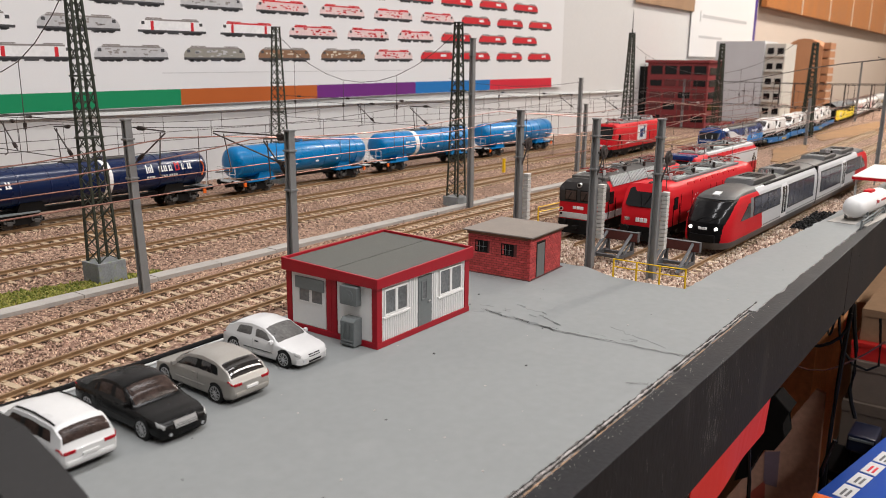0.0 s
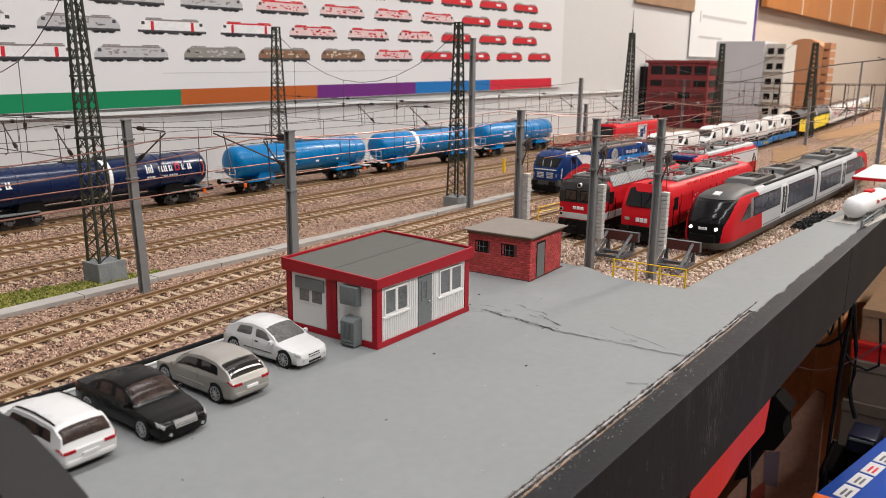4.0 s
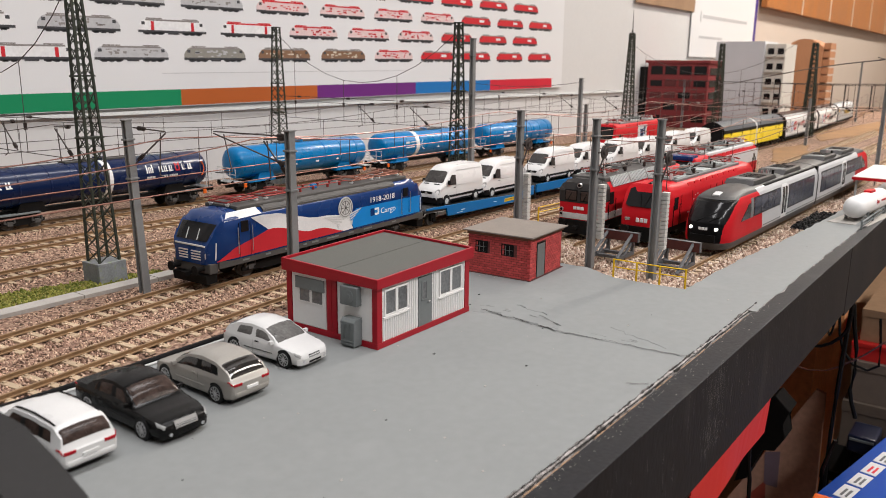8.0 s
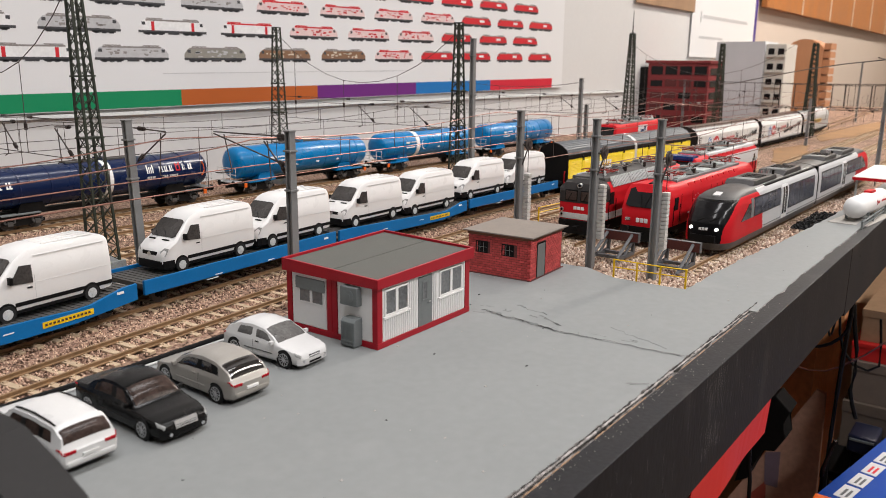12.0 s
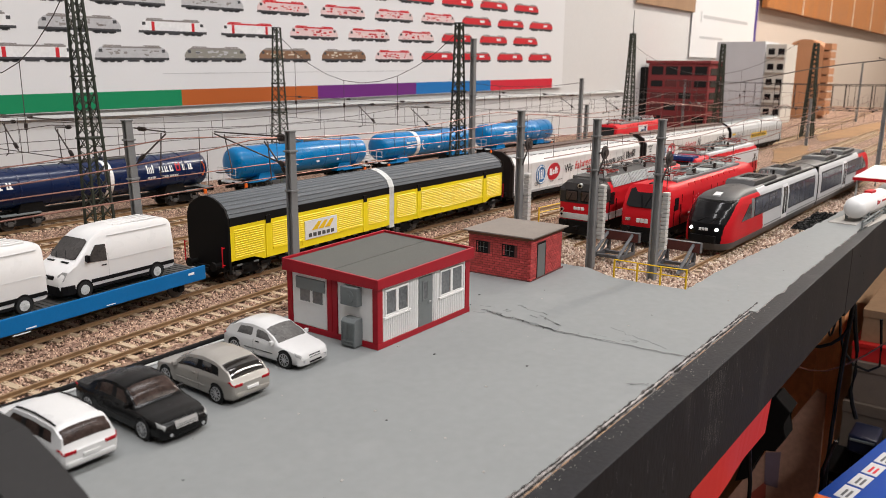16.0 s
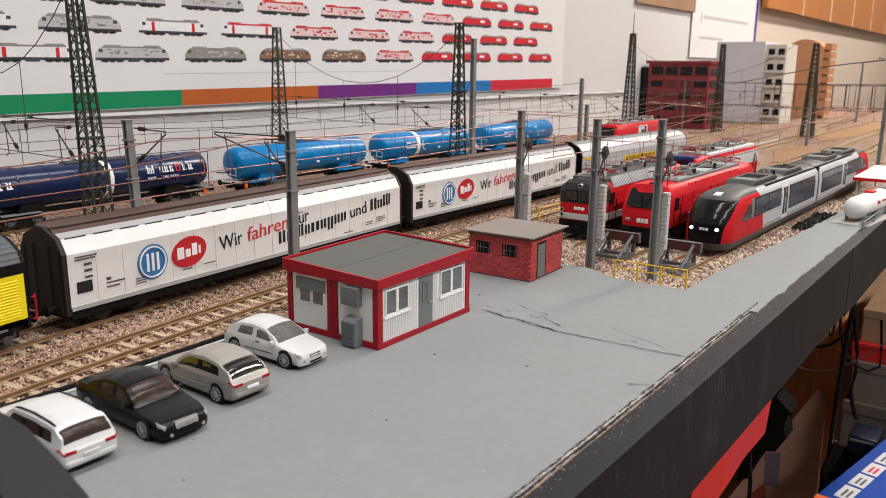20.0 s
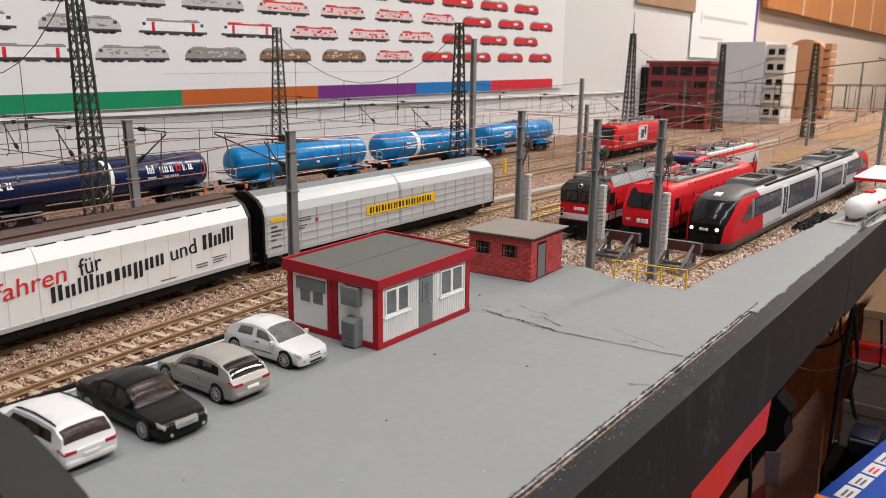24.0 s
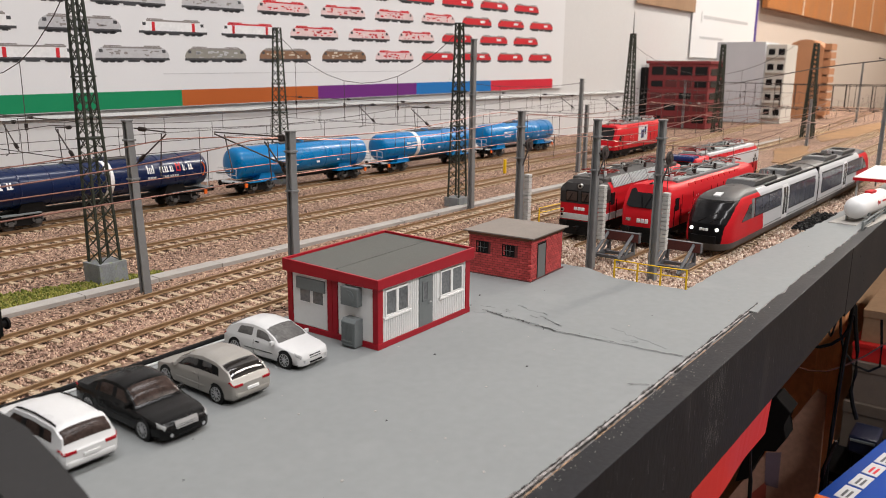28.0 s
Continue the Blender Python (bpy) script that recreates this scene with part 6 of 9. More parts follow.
def van():
    """Front to -x."""
    t = thing("delivery_van", "new white high-roof delivery van with black sills", "van", "vans on the flat wagons")
    L, w, H = 65.4, 11.4, 31.0
    h = L / 2
    # side outline of the whole van in stations: x, bottom, top, share of width
    st = [(-h, 4.8, 9.6, 0.76), (-h + 0.49, 4.0, 11.4, 0.86), (-h + 1.68, 3.6, 13.4, 0.94), (-h + 4.2, 3.6, 15.4, 0.985), (-h + 6.3, 3.6, 16.8, 1.0), (-h + 8.8, 3.6, 18.0, 1.0), (-h + 17.7, 3.6, 26.8, 1.0), (-h + 21.2, 4.0, 29.2, 1.0), (-h + 25.2, 4.2, 30.5, 1.0), (-h + 31.2, 4.2, 31.0, 1.0), (h - 4, 4.2, 30.6, 1.0), (h - 1.2, 4.4, 29.8, 0.985), (h, 5.0, 28.6, 0.955)]
    rings = []
    for x, z0, z1, f in st:
        y = w * f
        up = max(0.0, min(1.0, (z1 - 18) / 12))
        yt = y * (1 - 0.13 * up)
        zm = z0 + (z1 - z0) * 0.5
        rings.append([(x, -y * 0.95, z0), (x, -y, z0 + 2), (x, -y, zm), (x, -yt, z1 - 2.0), (x, -yt * 0.9, z1 - 0.5), (x, -yt * 0.55, z1), (x, yt * 0.55, z1), (x, yt * 0.9, z1 - 0.5), (x, yt, z1 - 2.0), (x, y, zm), (x, y, z0 + 2), (x, y * 0.95, z0)])
    bm = B()
    loft(bm, rings)
    part("body", bm, m_carwhite, t, smooth=True)
    c = [(-h + 8.6, 9.9, 18.0), (-h + 8.6, -9.9, 18.0), (-h + 17.6, -8.9, 27.0), (-h + 17.6, 8.9, 27.0)]
    bm = B()
    panel(bm, c, 0.02, 0.98, 0.05, 0.96, 0.3, 0.08)
    part("windscreen", bm, m_vanglass, t, "dark windscreen")
    for s in (-1, 1):
        bm = B()
        plate(bm, [(-h + 14, s * 11.35, 16.4), (-h + 24.8, s * 11.35, 15.6), (-h + 24.8, s * 10.75, 23.6), (-h + 19.4, s * 10.75, 24.0)], (0, s, 0.1), 0.35)
        part("side_window", bm, m_vanglass, t)
        bm = B()
        box(bm, -h + 15.7, h - 0.6, s * (w + 0.05) - 0.25, s * (w + 0.05) + 0.25, 6.2, 8.0, 0.1)
        part("side_moulding", bm, m_black, t)
        bm = B()
        box(bm, -h + 15.7, h - 16, s * w * 0.985 - 0.3, s * w * 0.985 + 0.3, 3.4, 4.6)
        part("sill", bm, m_black, t)
        bm = B()
        box(bm, h - 0.7, h + 0.15, s * 9.6 - 0.9, s * 9.6 + 0.9, 12, 18.5, 0.2)
        part("tail_light", bm, m_taillight, t)
        bm = B()
        box(bm, -h + 13, -h + 14.6, s * 12.6 - 1.1, s * 12.6 + 1.1, 17.0, 20.2, 0.3)
        part("wing_mirror", bm, m_black, t)
        bm = B()
        plate(bm, [(-h + 0.63, s * 8.2, 9.6), (-h + 1.82, s * 10.9, 10.0), (-h + 3.78, s * 11.2, 13.6), (-h + 2.52, s * 9.6, 14.0), (-h + 1.12, s * 7.6, 12.2)], (-0.55, s * 0.45, 0.35), 0.5)
        part("headlight", bm, m_lens, t, "clear headlight")
        bm = B()
        box(bm, -h + 25.6, -h + 25.8, s * (w - 0.1) - 0.16, s * (w - 0.1) + 0.16, 8.4, 19)
        part("door_seam", bm, m_print, t)
        bm = B()
        box(bm, -h + 26.2, h - 2.0, s * (w - 0.02) - 0.14, s * (w - 0.02) + 0.14, 15.4, 15.6)
        part("side_crease", bm, m_flagwhite, t)
        bm = B()
        box(bm, -h + 21.8, -h + 24.4, s * (w + 0.02) - 0.25, s * (w + 0.02) + 0.25, 13.4, 14.0, 0.1)
        part("door_handle", bm, m_black, t)
        for x in (-h + 11.7, -h + 53.5):
            bm = B()
            disc(bm, (x, s * (w - 0.5), 4.4), 4.5, "y", 0.6, 22)
            part("wheel_arch", bm, m_black, t)
            bm = B()
            disc(bm, (x, s * (w - 0.8), 3.9), 3.9, "y", 1.2, 22)
            wh = part("wheel", bm, m_tyre, t)
            bm = B()
            disc(bm, (x, s * (w + 0.42), 3.9), 2.4, "y", 0.06, 16)
            for k in range(8):
                a = math.pi * k / 4
                rod(bm, (x, s * (w + 0.5), 3.9), (x + 2.2 * math.cos(a), s * (w + 0.5), 3.9 + 2.2 * math.sin(a)), 0.25, 4)
            part("rim", bm, m_print, wh, "pale spoked rim")
    bm = B()
    box(bm, -h + 0.14, -h + 1.82, -5.6, 5.6, 9.0, 12.0, 0.4)
    part("grille", bm, m_black, t)
    bm = B()
    prism(bm, [(-h - 0.4, -8.0), (-h - 0.4, 8.0), (-h + 0.84, 10.4), (-h + 3.15, 11.55), (-h + 6.8, 11.75), (-h + 6.8, 10.5), (-h + 3.15, 9.5), (-h + 3.15, -9.5), (-h + 6.8, -10.5), (-h + 6.8, -11.75), (-h + 3.15, -11.55), (-h + 0.84, -10.4)], 3.0, 7.4, "z", bevel=0.3)
    part("bumper", bm, m_black, t, "black wrap-round bumper")
    bm = B()
    disc(bm, (-h + 0.07, 0.0, 10.6), 1.1, "x", 0.3, 14)
    part("badge", bm, m_chrome, t)
    for y in (-4.0, 3.0):
        bm = B()
        rod(bm, (-h + 8.4, y, 18.4), (-h + 11.8, y + 5.0, 21.6), 0.16, 4)
        part("wiper", bm, m_black, t)
    for y in (-5.2, 5.2):
        bm = B()
        box(bm, -h + 6.4, -h + 7.6, y - 2.4, y + 2.4, 17.0, 17.6, 0.2)
        part("bonnet_vent", bm, m_black, t)
    for s in (-1, 1):
        bm = B()
        box(bm, -h + 26.8, h - 3.0, s * (w * 0.9) - 0.2, s * (w * 0.9) + 0.2, 27.0, 27.35)
        part("gutter", bm, m_flagwhite, t)
    bm = B()
    for y in (-6.4, -2.2, 2.2, 6.4):
        box(bm, -h + 33.2, h - 6, y - 0.5, y + 0.5, 30.75, 31.15, 0.12)
    part("roof_ribs", bm, m_carwhite, t)
    return t


def yellow_wagon(front):
    """One half of a closed double car-carrier; the outer end looks to -x when front is true."""
    t = thing("covered_car_wagon", "yellow covered car-carrier wagon with grey ribbed roof", "covered wagon", "yellow car-carrier units")
    h, w = 77.0, 16.6
    o = -1 if front else 1
    roof = [(w, 33.0), (w - 0.1, 38.0), (w - 2.2, 43.0), (w - 6.8, 46.4), (w - 11.5, 48.6), (0, 49.6)]
    shape = [(-y, z) for y, z in roof] + [(y, z) for y, z in reversed(roof[:-1])]
    bm = B()
    prism(bm, shape, -h + 3, h - 3, "x")
    part("roof", bm, m_roofblue, t, "blue-grey ribbed roof")
    for x0, x1 in ((-h + (1.7 if front else 0), -h + 3), (h - 3, h - (0 if front else 1.7))):
        e = B()
        prism(e, [(-w - 0.35, 9.0)] + [(y * 1.02, z + 0.35) for y, z in shape] + [(w + 0.35, 9.0)], x0, x1, "x")
        inner = (x0 > 0) if front else (x0 < 0)
        part("end_wall", e, m_print if inner else m_black, t, "grey joint band" if inner else "black end wall")
    # lengthwise ribs over the roof
    for k in range(11):
        f = k / 10
        i = f * (len(roof) - 1)
        a = int(min(i, len(roof) - 2))
        y = roof[a][0] + (roof[a + 1][0] - roof[a][0]) * (i - a)
        z = roof[a][1] + (roof[a + 1][1] - roof[a][1]) * (i - a)
        if z < 39:
            continue
        for s in (-1, 1):
            bm = B()
            rod(bm, (-h + 3, s * y, z), (h - 3, s * y, z), 0.45, 5)
            part("roof_rib", bm, m_roofblue, t)
    for s in (-1, 1):
        bm = B()
        box(bm, -h + 3, h - 3, s * w - 0.45, s * w + 0.45, 33.5, 38.3, 0.15)
        part("roof_band", bm, m_black, t, "black band under the roof")
        bm = B()
        prism(bm, [(-h + 3, 13.6 if front else 11.0), (-h + 20, 13.6 if front else 11.0), (-h + 28, 11.0), (h - 28, 11.0), (h - 20, 11.0 if front else 13.6), (h - 3, 11.0 if front else 13.6), (h - 3, 33.6), (-h + 3, 33.6)], s * w - 0.5, s * w + 0.3, "y")
        side = part("side_wall", bm, m_wagonyellow, t, "yellow side wall")
        for x0, x1 in ((-h + 6, -48.5), (-41.5, 0.6), (1.4, 42.5), (49.5, h - 6)):
            for k in range(13):
                z = 15.0 + k * 1.3
                bm = B()
                prism(bm, [(s * (w + 0.25), z), (s * (w + 0.85), z + 0.3), (s * (w + 0.25), z + 0.95)], x0, x1, "x")
                part("louvre", bm, m_wagonyellow, side)
        for x0, x1 in ((-41.5, -16.5), (19.0, 43.5)):
            for nm, e in (("ledge", (x0, x1, 15.4, 16.2)), ("ledge_end", (x1, x1 + 0.7, 13.0, 16.2))):
                bm = B()
                box(bm, e[0], e[1], s * w - 0.9, s * w + 0.9, e[2], e[3], 0.1)
                part(nm, bm, m_wagonyellow, side)
        for x in (-45.0, 46.0):
            bm = B()
            box(bm, x - 2.2, x + 2.2, s * w - 0.9, s * w + 0.9, 11.0, 33.6, 0.2)
            part("door_post", bm, m_wagonyellow, side)
            bm = B()
            box(bm, x - 2.0, x + 2.0, s * (w + 0.5) - 0.6, s * (w + 0.5) + 0.6, 31.4, 36.2, 0.2)
            part("latch", bm, m_black, t)
    if front:
        bm = B()
        box(bm, -14, 16, -w - 1.1, -w, 15.6, 27.4)
        sg = part("sign_plate", bm, m_flagwhite, t, "white sign with a yellow emblem")
        bm = B()
        for k in range(3):
            plate(bm, [(-8 + k * 6, -w - 1.15, 21), (-2 + k * 6, -w - 1.15, 25.8), (1 + k * 6, -w - 1.15, 25.8), (-3 + k * 6, -w - 1.15, 21)], (0, -1, 0), 0.15)
        part("emblem", bm, m_yellow, sg)
        bars("logo_bars", sg, [(-11 + k * 4.2, -8.0 + k * 4.2, 16.8, 19.2) for k in range(6)], -w - 1.15, m_locogrey)
        bm = B()
        rod(bm, (-24.6, -w - 0.9, 9.0), (-24.6, -w - 0.3, 9.0), 2.0, 16)
        part("brake_wheel", bm, m_locored, t, "red brake handwheel")
    bm = B()
    box(bm, -h, h, -13.5, 13.5, 7.4, 9.8)
    for s in (-1, 1):
        for k in range(9):
            box(bm, -h + 12 + k * 15, -h + 20 + k * 15, s * 14.6 - 0.8, s * 14.6 + 0.8, 7.0, 9.2)
    part("underframe", bm, m_dark, t)
    bars("frame_marks", t, [(-h + 8 + k * 13, -h + 12 + k * 13, 9.8, 10.8) for k in range(11)], -15.9, m_midgrey)
    for x in (-1, 1):
        bogie(t, x * 56, 20, 5.0)
    for s in (-1, 1):
        bm = B()
        for z in (12, 22):
            rod(bm, (o * (h + 0.4), s * 15.6, z), (o * (h + 2.2), s * 15.6, z), 0.35, 5)
        rod(bm, (o * (h + 2.2), s * 15.6, 11), (o * (h + 2.2), s * 15.6, 23), 0.4, 5)
        part("grab_rail", bm, m_locored, t, "red grab rail")
    buffers(t, o * (h - 1.7), o, 11)
    return t


m_ribgrey = mat("mid_grey_wagon_rib", (0.36, 0.36, 0.355), 0.5, vary=0.08)


def slide_wagon(kind):
    white = kind == "white"
    t = thing("sliding_wall_wagon", "white sliding-wall wagon with brown roof and lettering" if white else "light grey sliding-wall wagon with ribbed sides", "sliding-wall wagon", "sliding-wall wagons")
    h, w = 132.5, 16.4
    mm = m_slidewhite if white else m_slidegrey
    if white:
        out = [(w, 12.0), (w, 36.8), (w - 4.0, 43.8), (w - 8.0, 45.6)]
    else:
        out = [(w, 12.4), (w, 35.0), (w - 1.6, 40.2), (w - 5.2, 44.2), (w - 9.0, 46.0)]
    for s in (-1, 1):
        for x0, x1 in ((-h + 2.6, 0.25), (0.55, h - 2.6)):
            bm = B()
            loft(bm, [[(x, s * y, z) for y, z in out] + [(x, s * (y - 0.9), z - 0.5) for y, z in reversed(out)] for x in (x0, x1)])
            sw = part("sliding_wall", bm, mm, t, "white sliding wall" if white else "light grey sliding wall")
            n = 9
            for k in range(n + 1):
                x = x0 + (x1 - x0) * k / n
                bm = B()
                rib = out[:2] if white or k not in (0, n) else out
                wd = 0.22 if white else (1.0 if k in (0, n) else 0.5)
                loft(bm, [[(x + d, s * (y + 0.2), z) for y, z in rib] + [(x + d, s * (y - 0.3), z) for y, z in reversed(rib)] for d in (-wd, wd)])
                part("upright_rib", bm, mm if white else m_ribgrey, sw)
                if white and k < n:
                    bm = B()
                    y1, z1 = out[2]
                    xa = x + (x1 - x0) / n - 2.0
                    plate(bm, [(x + 2.0, s * (y1 + 0.25), z1 - 0.5), (xa, s * (y1 + 0.25), z1 - 0.5), (xa, s * (y1 + 0.05), z1 - 0.1), (x + 2.0, s * (y1 + 0.05), z1 - 0.1)], (0, s * 0.88, 0.47), 0.2)
                    part("edge_slot", bm, m_dark, sw)
            if white:
                bm = B()
                (ya, za), (yb, zb) = out[2], out[3]
                plate(bm, [(x0, s * ya, za), (x1, s * ya, za), (x1, s * yb, zb), (x0, s * yb, zb)], (0, s * 0.47, 0.88), 0.2)
                part("roof_edge", bm, m_ribgrey, sw, "grey roof edge")
            if not white:
                for z in (15.5, 20.4, 25.3, 30.2):
                    bm = B()
                    box(bm, x0, x1, s * w - 0.35, s * w + 0.35, z - 0.3, z + 0.3)
                    part("long_rib", bm, m_ribgrey, sw)
            bm = B()
            box(bm, x0, x1, s * (w + 0.15) - 0.4, s * (w + 0.15) + 0.4, 10.0, 12.2, 0.15)
            part("bottom_rail", bm, m_ribgrey, sw)
    top = out[-1]
    bm = B()
    if white:
        prism(bm, [(-top[0] - 0.6, top[1] - 0.4), (-top[0] + 2.6, 48.6), (top[0] - 2.6, 48.6), (top[0] + 0.6, top[1] - 0.4), (top[0] + 0.6, top[1] - 1.6), (-top[0] - 0.6, top[1] - 1.6)], -h + 2, h - 2, "x", bevel=0.3)
        part("roof", bm, m_brown, t, "brown centre roof")
        for s in (-1, 1):
            bm = B()
            rod(bm, (-h + 3, s * (top[0] - 2), 48.4), (h - 3, s * (top[0] - 2), 48.4), 0.7, 6)
            part("roof_gutter", bm, m_brown, t)
    else:
        prism(bm, [(-top[0] - 0.6, top[1] - 0.4), (-4, 47.6), (4, 47.6), (top[0] + 0.6, top[1] - 0.4), (top[0] + 0.6, top[1] - 1.6), (-top[0] - 0.6, top[1] - 1.6)], -h + 2, h - 2, "x", bevel=0.3)
        part("roof", bm, m_midgrey, t, "grey centre roof")
    for s in (-1, 1):
        bm = B()
        box(bm, -h + 3, h - 3, s * 14.8 - 0.8, s * 14.8 + 0.8, 5.6, 9.4, 0.2)
        sb = part("solebar", bm, m_dark, t, "black solebar")
        for k in range(7):
            bm = B()
            q = -h + 22 + k * 33
            box(bm, q, q + (9 if k % 2 else 5), s * 15.7 - 0.3, s * 15.7 + 0.3, 6.4, 8.4, 0.1)
            part("bracket", bm, m_dark, sb)
    endm = m_endbrown if white else m_black
    for x0, x1 in ((-h, -h + 2.6), (h - 2.6, h)):
        bm = B()
        prism(bm, [(-y * 1.005, z + 0.2) for y, z in [(w, 8.0)] + out] + [(-3, 48.8), (3, 48.8)] + [(y * 1.005, z + 0.2) for y, z in reversed([(w, 8.0)] + out)], x0, x1, "x", bevel=0.2)
        part("end_wall", bm, endm, t, "dark brown end wall" if white else "black end wall")
    for s in (-1, 1):
        for y in (-13.5, -6, 6, 13.5):
            bm = B()
            box(bm, s * h - 0.6, s * h + 0.6, y - 0.6, y + 0.6, 9, 40, 0.1)
            part("end_stiffener", bm, endm, t)
    bm = B()
    box(bm, -h + 0.2, h - 0.2, -14.6, 14.6, 7.0, 10.4)
    prism(bm, [(-60, 7), (-40, 3.6), (40, 3.6), (60, 7)], -12.6, -11.6, "y")
    prism(bm, [(-60, 7), (-40, 3.6), (40, 3.6), (60, 7)], 11.6, 12.6, "y")
    part("underframe", bm, m_dark, t)
    for x in (-1, 1):
        bogie(t, x * 100, 21, 5.3)
    for s in (-1, 1):
        buffers(t, s * h, s, 11.4)
    Y = -w - 0.28
    if white:
        lx, lz = -84.5, 24.8
        bm = B()
        disc(bm, (lx, Y - 0.05, lz), 9.0, "y", 0.12, 40)
        lg = part("round_logo", bm, m_wheelblue, t, "blue and white round logo")
        bm = B()
        for k in range(36):
            a, b = 2 * math.pi * k / 36, 2 * math.pi * (k + 1) / 36
            rod(bm, (lx + 7.7 * math.cos(a), Y - 0.2, lz + 7.7 * math.sin(a)), (lx + 7.7 * math.cos(b), Y - 0.2, lz + 7.7 * math.sin(b)), 0.55, 4)
        part("logo_ring", bm, m_text_white, lg)
        for dx in (-3.0, 0.0, 3.0):
            bm = B()
            box(bm, lx + dx - 0.75, lx + dx + 0.75, Y - 0.3, Y, lz - 4.6, lz + 4.6)
            part("logo_bar", bm, m_text_white, lg)
        ox, oz = -61.4, 25.7
        bm = B()
        loft(bm, [[(ox + 11.4 * math.cos(2 * math.pi * k / 36) , y, oz + 8.0 * math.sin(2 * math.pi * k / 36) + 0.9 * math.cos(2 * math.pi * k / 36)) for k in range(36)] for y in (Y - 0.18, Y + 0.3)])
        ov = part("oval_logo", bm, m_flagred, t, "red oval logo with white bars")
        bars("logo_bars", ov, [(ox - 8.0, ox - 3.6, oz - 3.2, oz + 3.0), (ox - 2.6, ox + 0.6, oz - 2.6, oz + 1.6), (ox + 1.6, ox + 5.0, oz - 2.4, oz + 4.0), (ox + 6.0, ox + 7.4, oz - 2.0, oz + 2.4)], Y - 0.24, m_text_white)
        rise = 4.4
        words("lettering", "Wir", 11.5, m_text_black, t, sidewards(-40.2, Y - 0.05, 22.0, rise), "black lettering on white", width=16.8)
        words("lettering", "fahren", 11.5, m_text_red, t, sidewards(-19.4, Y - 0.05, 23.6, rise), "red slanted lettering on white", shear=0.12, width=33.4)
        words("lettering", "für", 11.5, m_text_black, t, sidewards(20.5, Y - 0.05, 26.7, rise), "black lettering on white", width=12.0)

        def brand(x, letters, space):
            """Plain upright bars on the climbing line: (width, height, depth below the line)."""
            for wd, hh, lo in letters:
                z = 17.5 + (x - 5.0) * math.tan(radians(rise))
                up = wd * math.tan(radians(rise))
                for u, v in ((0.0, 0.36), (0.64, 1.0)) if wd > 2 else ((0.0, 1.0),):
                    bm = B()
                    plate(bm, [(x + wd * u, Y + 0.1, z - lo + up * u), (x + wd * v, Y + 0.1, z - lo + up * v), (x + wd * v, Y + 0.1, z + hh + up * v), (x + wd * u, Y + 0.1, z + hh + up * u)], (0, -1, 0), 0.2)
                    part("brand_bar", bm, m_text_black, t, "black bar in place of a brand letter")
                x += wd + space
        brand(5.4, ((5.4, 7.2, 0), (4.8, 5.6, 0), (1.4, 7.4, 0), (4.6, 7.4, 0), (4.0, 5.8, 0), (7.2, 5.8, 0), (5.0, 5.8, 0), (5.0, 5.8, 2.4), (5.0, 5.8, 0), (4.8, 5.8, 0)), 1.75)
        words("lettering", "und", 11.5, m_text_black, t, sidewards(73.3, Y - 0.05, 22.8, rise), "black lettering on white", width=17.5)
        brand(95.3, ((6.6, 8.0, 0), (5.0, 5.8, 0), (5.0, 8.2, 0), (1.5, 8.0, 0)), 1.45)
        bars("data_panel", t, [(-126.4, -118.6, 17.8, 23.2)], Y, m_text_black, "black data panel")
        bars("small_marks", t, [(-126.4, -115, 34.6, 35.2), (-126.4, -116, 33.4, 34.0), (-122, -118, 30.4, 31.6), (-122, -118, 27.4, 28.6), (-122, -118, 24.4, 25.4), (-111, -108.6, 21, 22.4), (-111, -101, 19.4, 20.0), (-111, -104, 17.4, 18.0), (-95, -89, 15.4, 15.8), (-95, -89, 16.6, 17.0), (-95, -89, 17.8, 18.2), (-66, -60, 16.4, 16.9), (-52, -44, 16.8, 17.2), (90, 98, 16.8, 17.3), (90, 98, 15.4, 15.8), (102, 112, 18.6, 19.0), (102, 112, 17.2, 17.6), (102, 109, 15.8, 16.2), (66, 76, 13.6, 14.0)], Y + 0.05, m_locogrey)
    else:
        bars("yellow_band", t, [(-38, 43.3, 22.0, 28.6)], Y - 0.2, m_yellow, "yellow name band")
        wx = -34.6
        name = []
        for wd in (6.2, 6.2, 6.6, 6.4, 5.4, 8.0, 6.4, 6.4, 6.4, 6.2, 6.2):
            name.append((wx, wx + wd * 0.3, 23.2, 27.4))
            name.append((wx + wd * 0.52, wx + wd * 0.74, 23.2, 27.4))
            wx += wd + 0.35
        bars("brand_bars", t, name, Y - 0.32, m_text_black, "black bars in place of a brand name")
        bars("small_marks", t, [(-126, -114, 30.6, 33.0)], Y - 0.1, m_yellow)
        bars("small_marks", t, [(-126, -121, 27, 28.2), (-126, -117, 24.6, 25.6), (-126, -118, 22.2, 23.0), (-126, -122, 19.4, 20.4), (-113, -106, 28.6, 29.2), (-113, -104, 26.8, 27.4), (-105, -92, 29.6, 30.2), (-105, -92, 28.0, 28.6), (-105, -96, 24.8, 25.4), (-105, -98, 23.2, 23.8), (-126, -118, 15, 16), (-113, -107, 15, 15.6), (-113, -107, 17, 17.5)], Y - 0.05, m_locogrey)
        bars("warning_marks", t, [(-88, -85.6, 25.8, 28.2)], Y - 0.05, m_flagred)
        for x in (-118, -34, 116):
            bm = B()
            box(bm, x - 2, x + 2, -15.6, -14.2, 6.6, 10.2, 0.3)
            part("yellow_lever", bm, m_yellow, t, "yellow lever box")
    return t


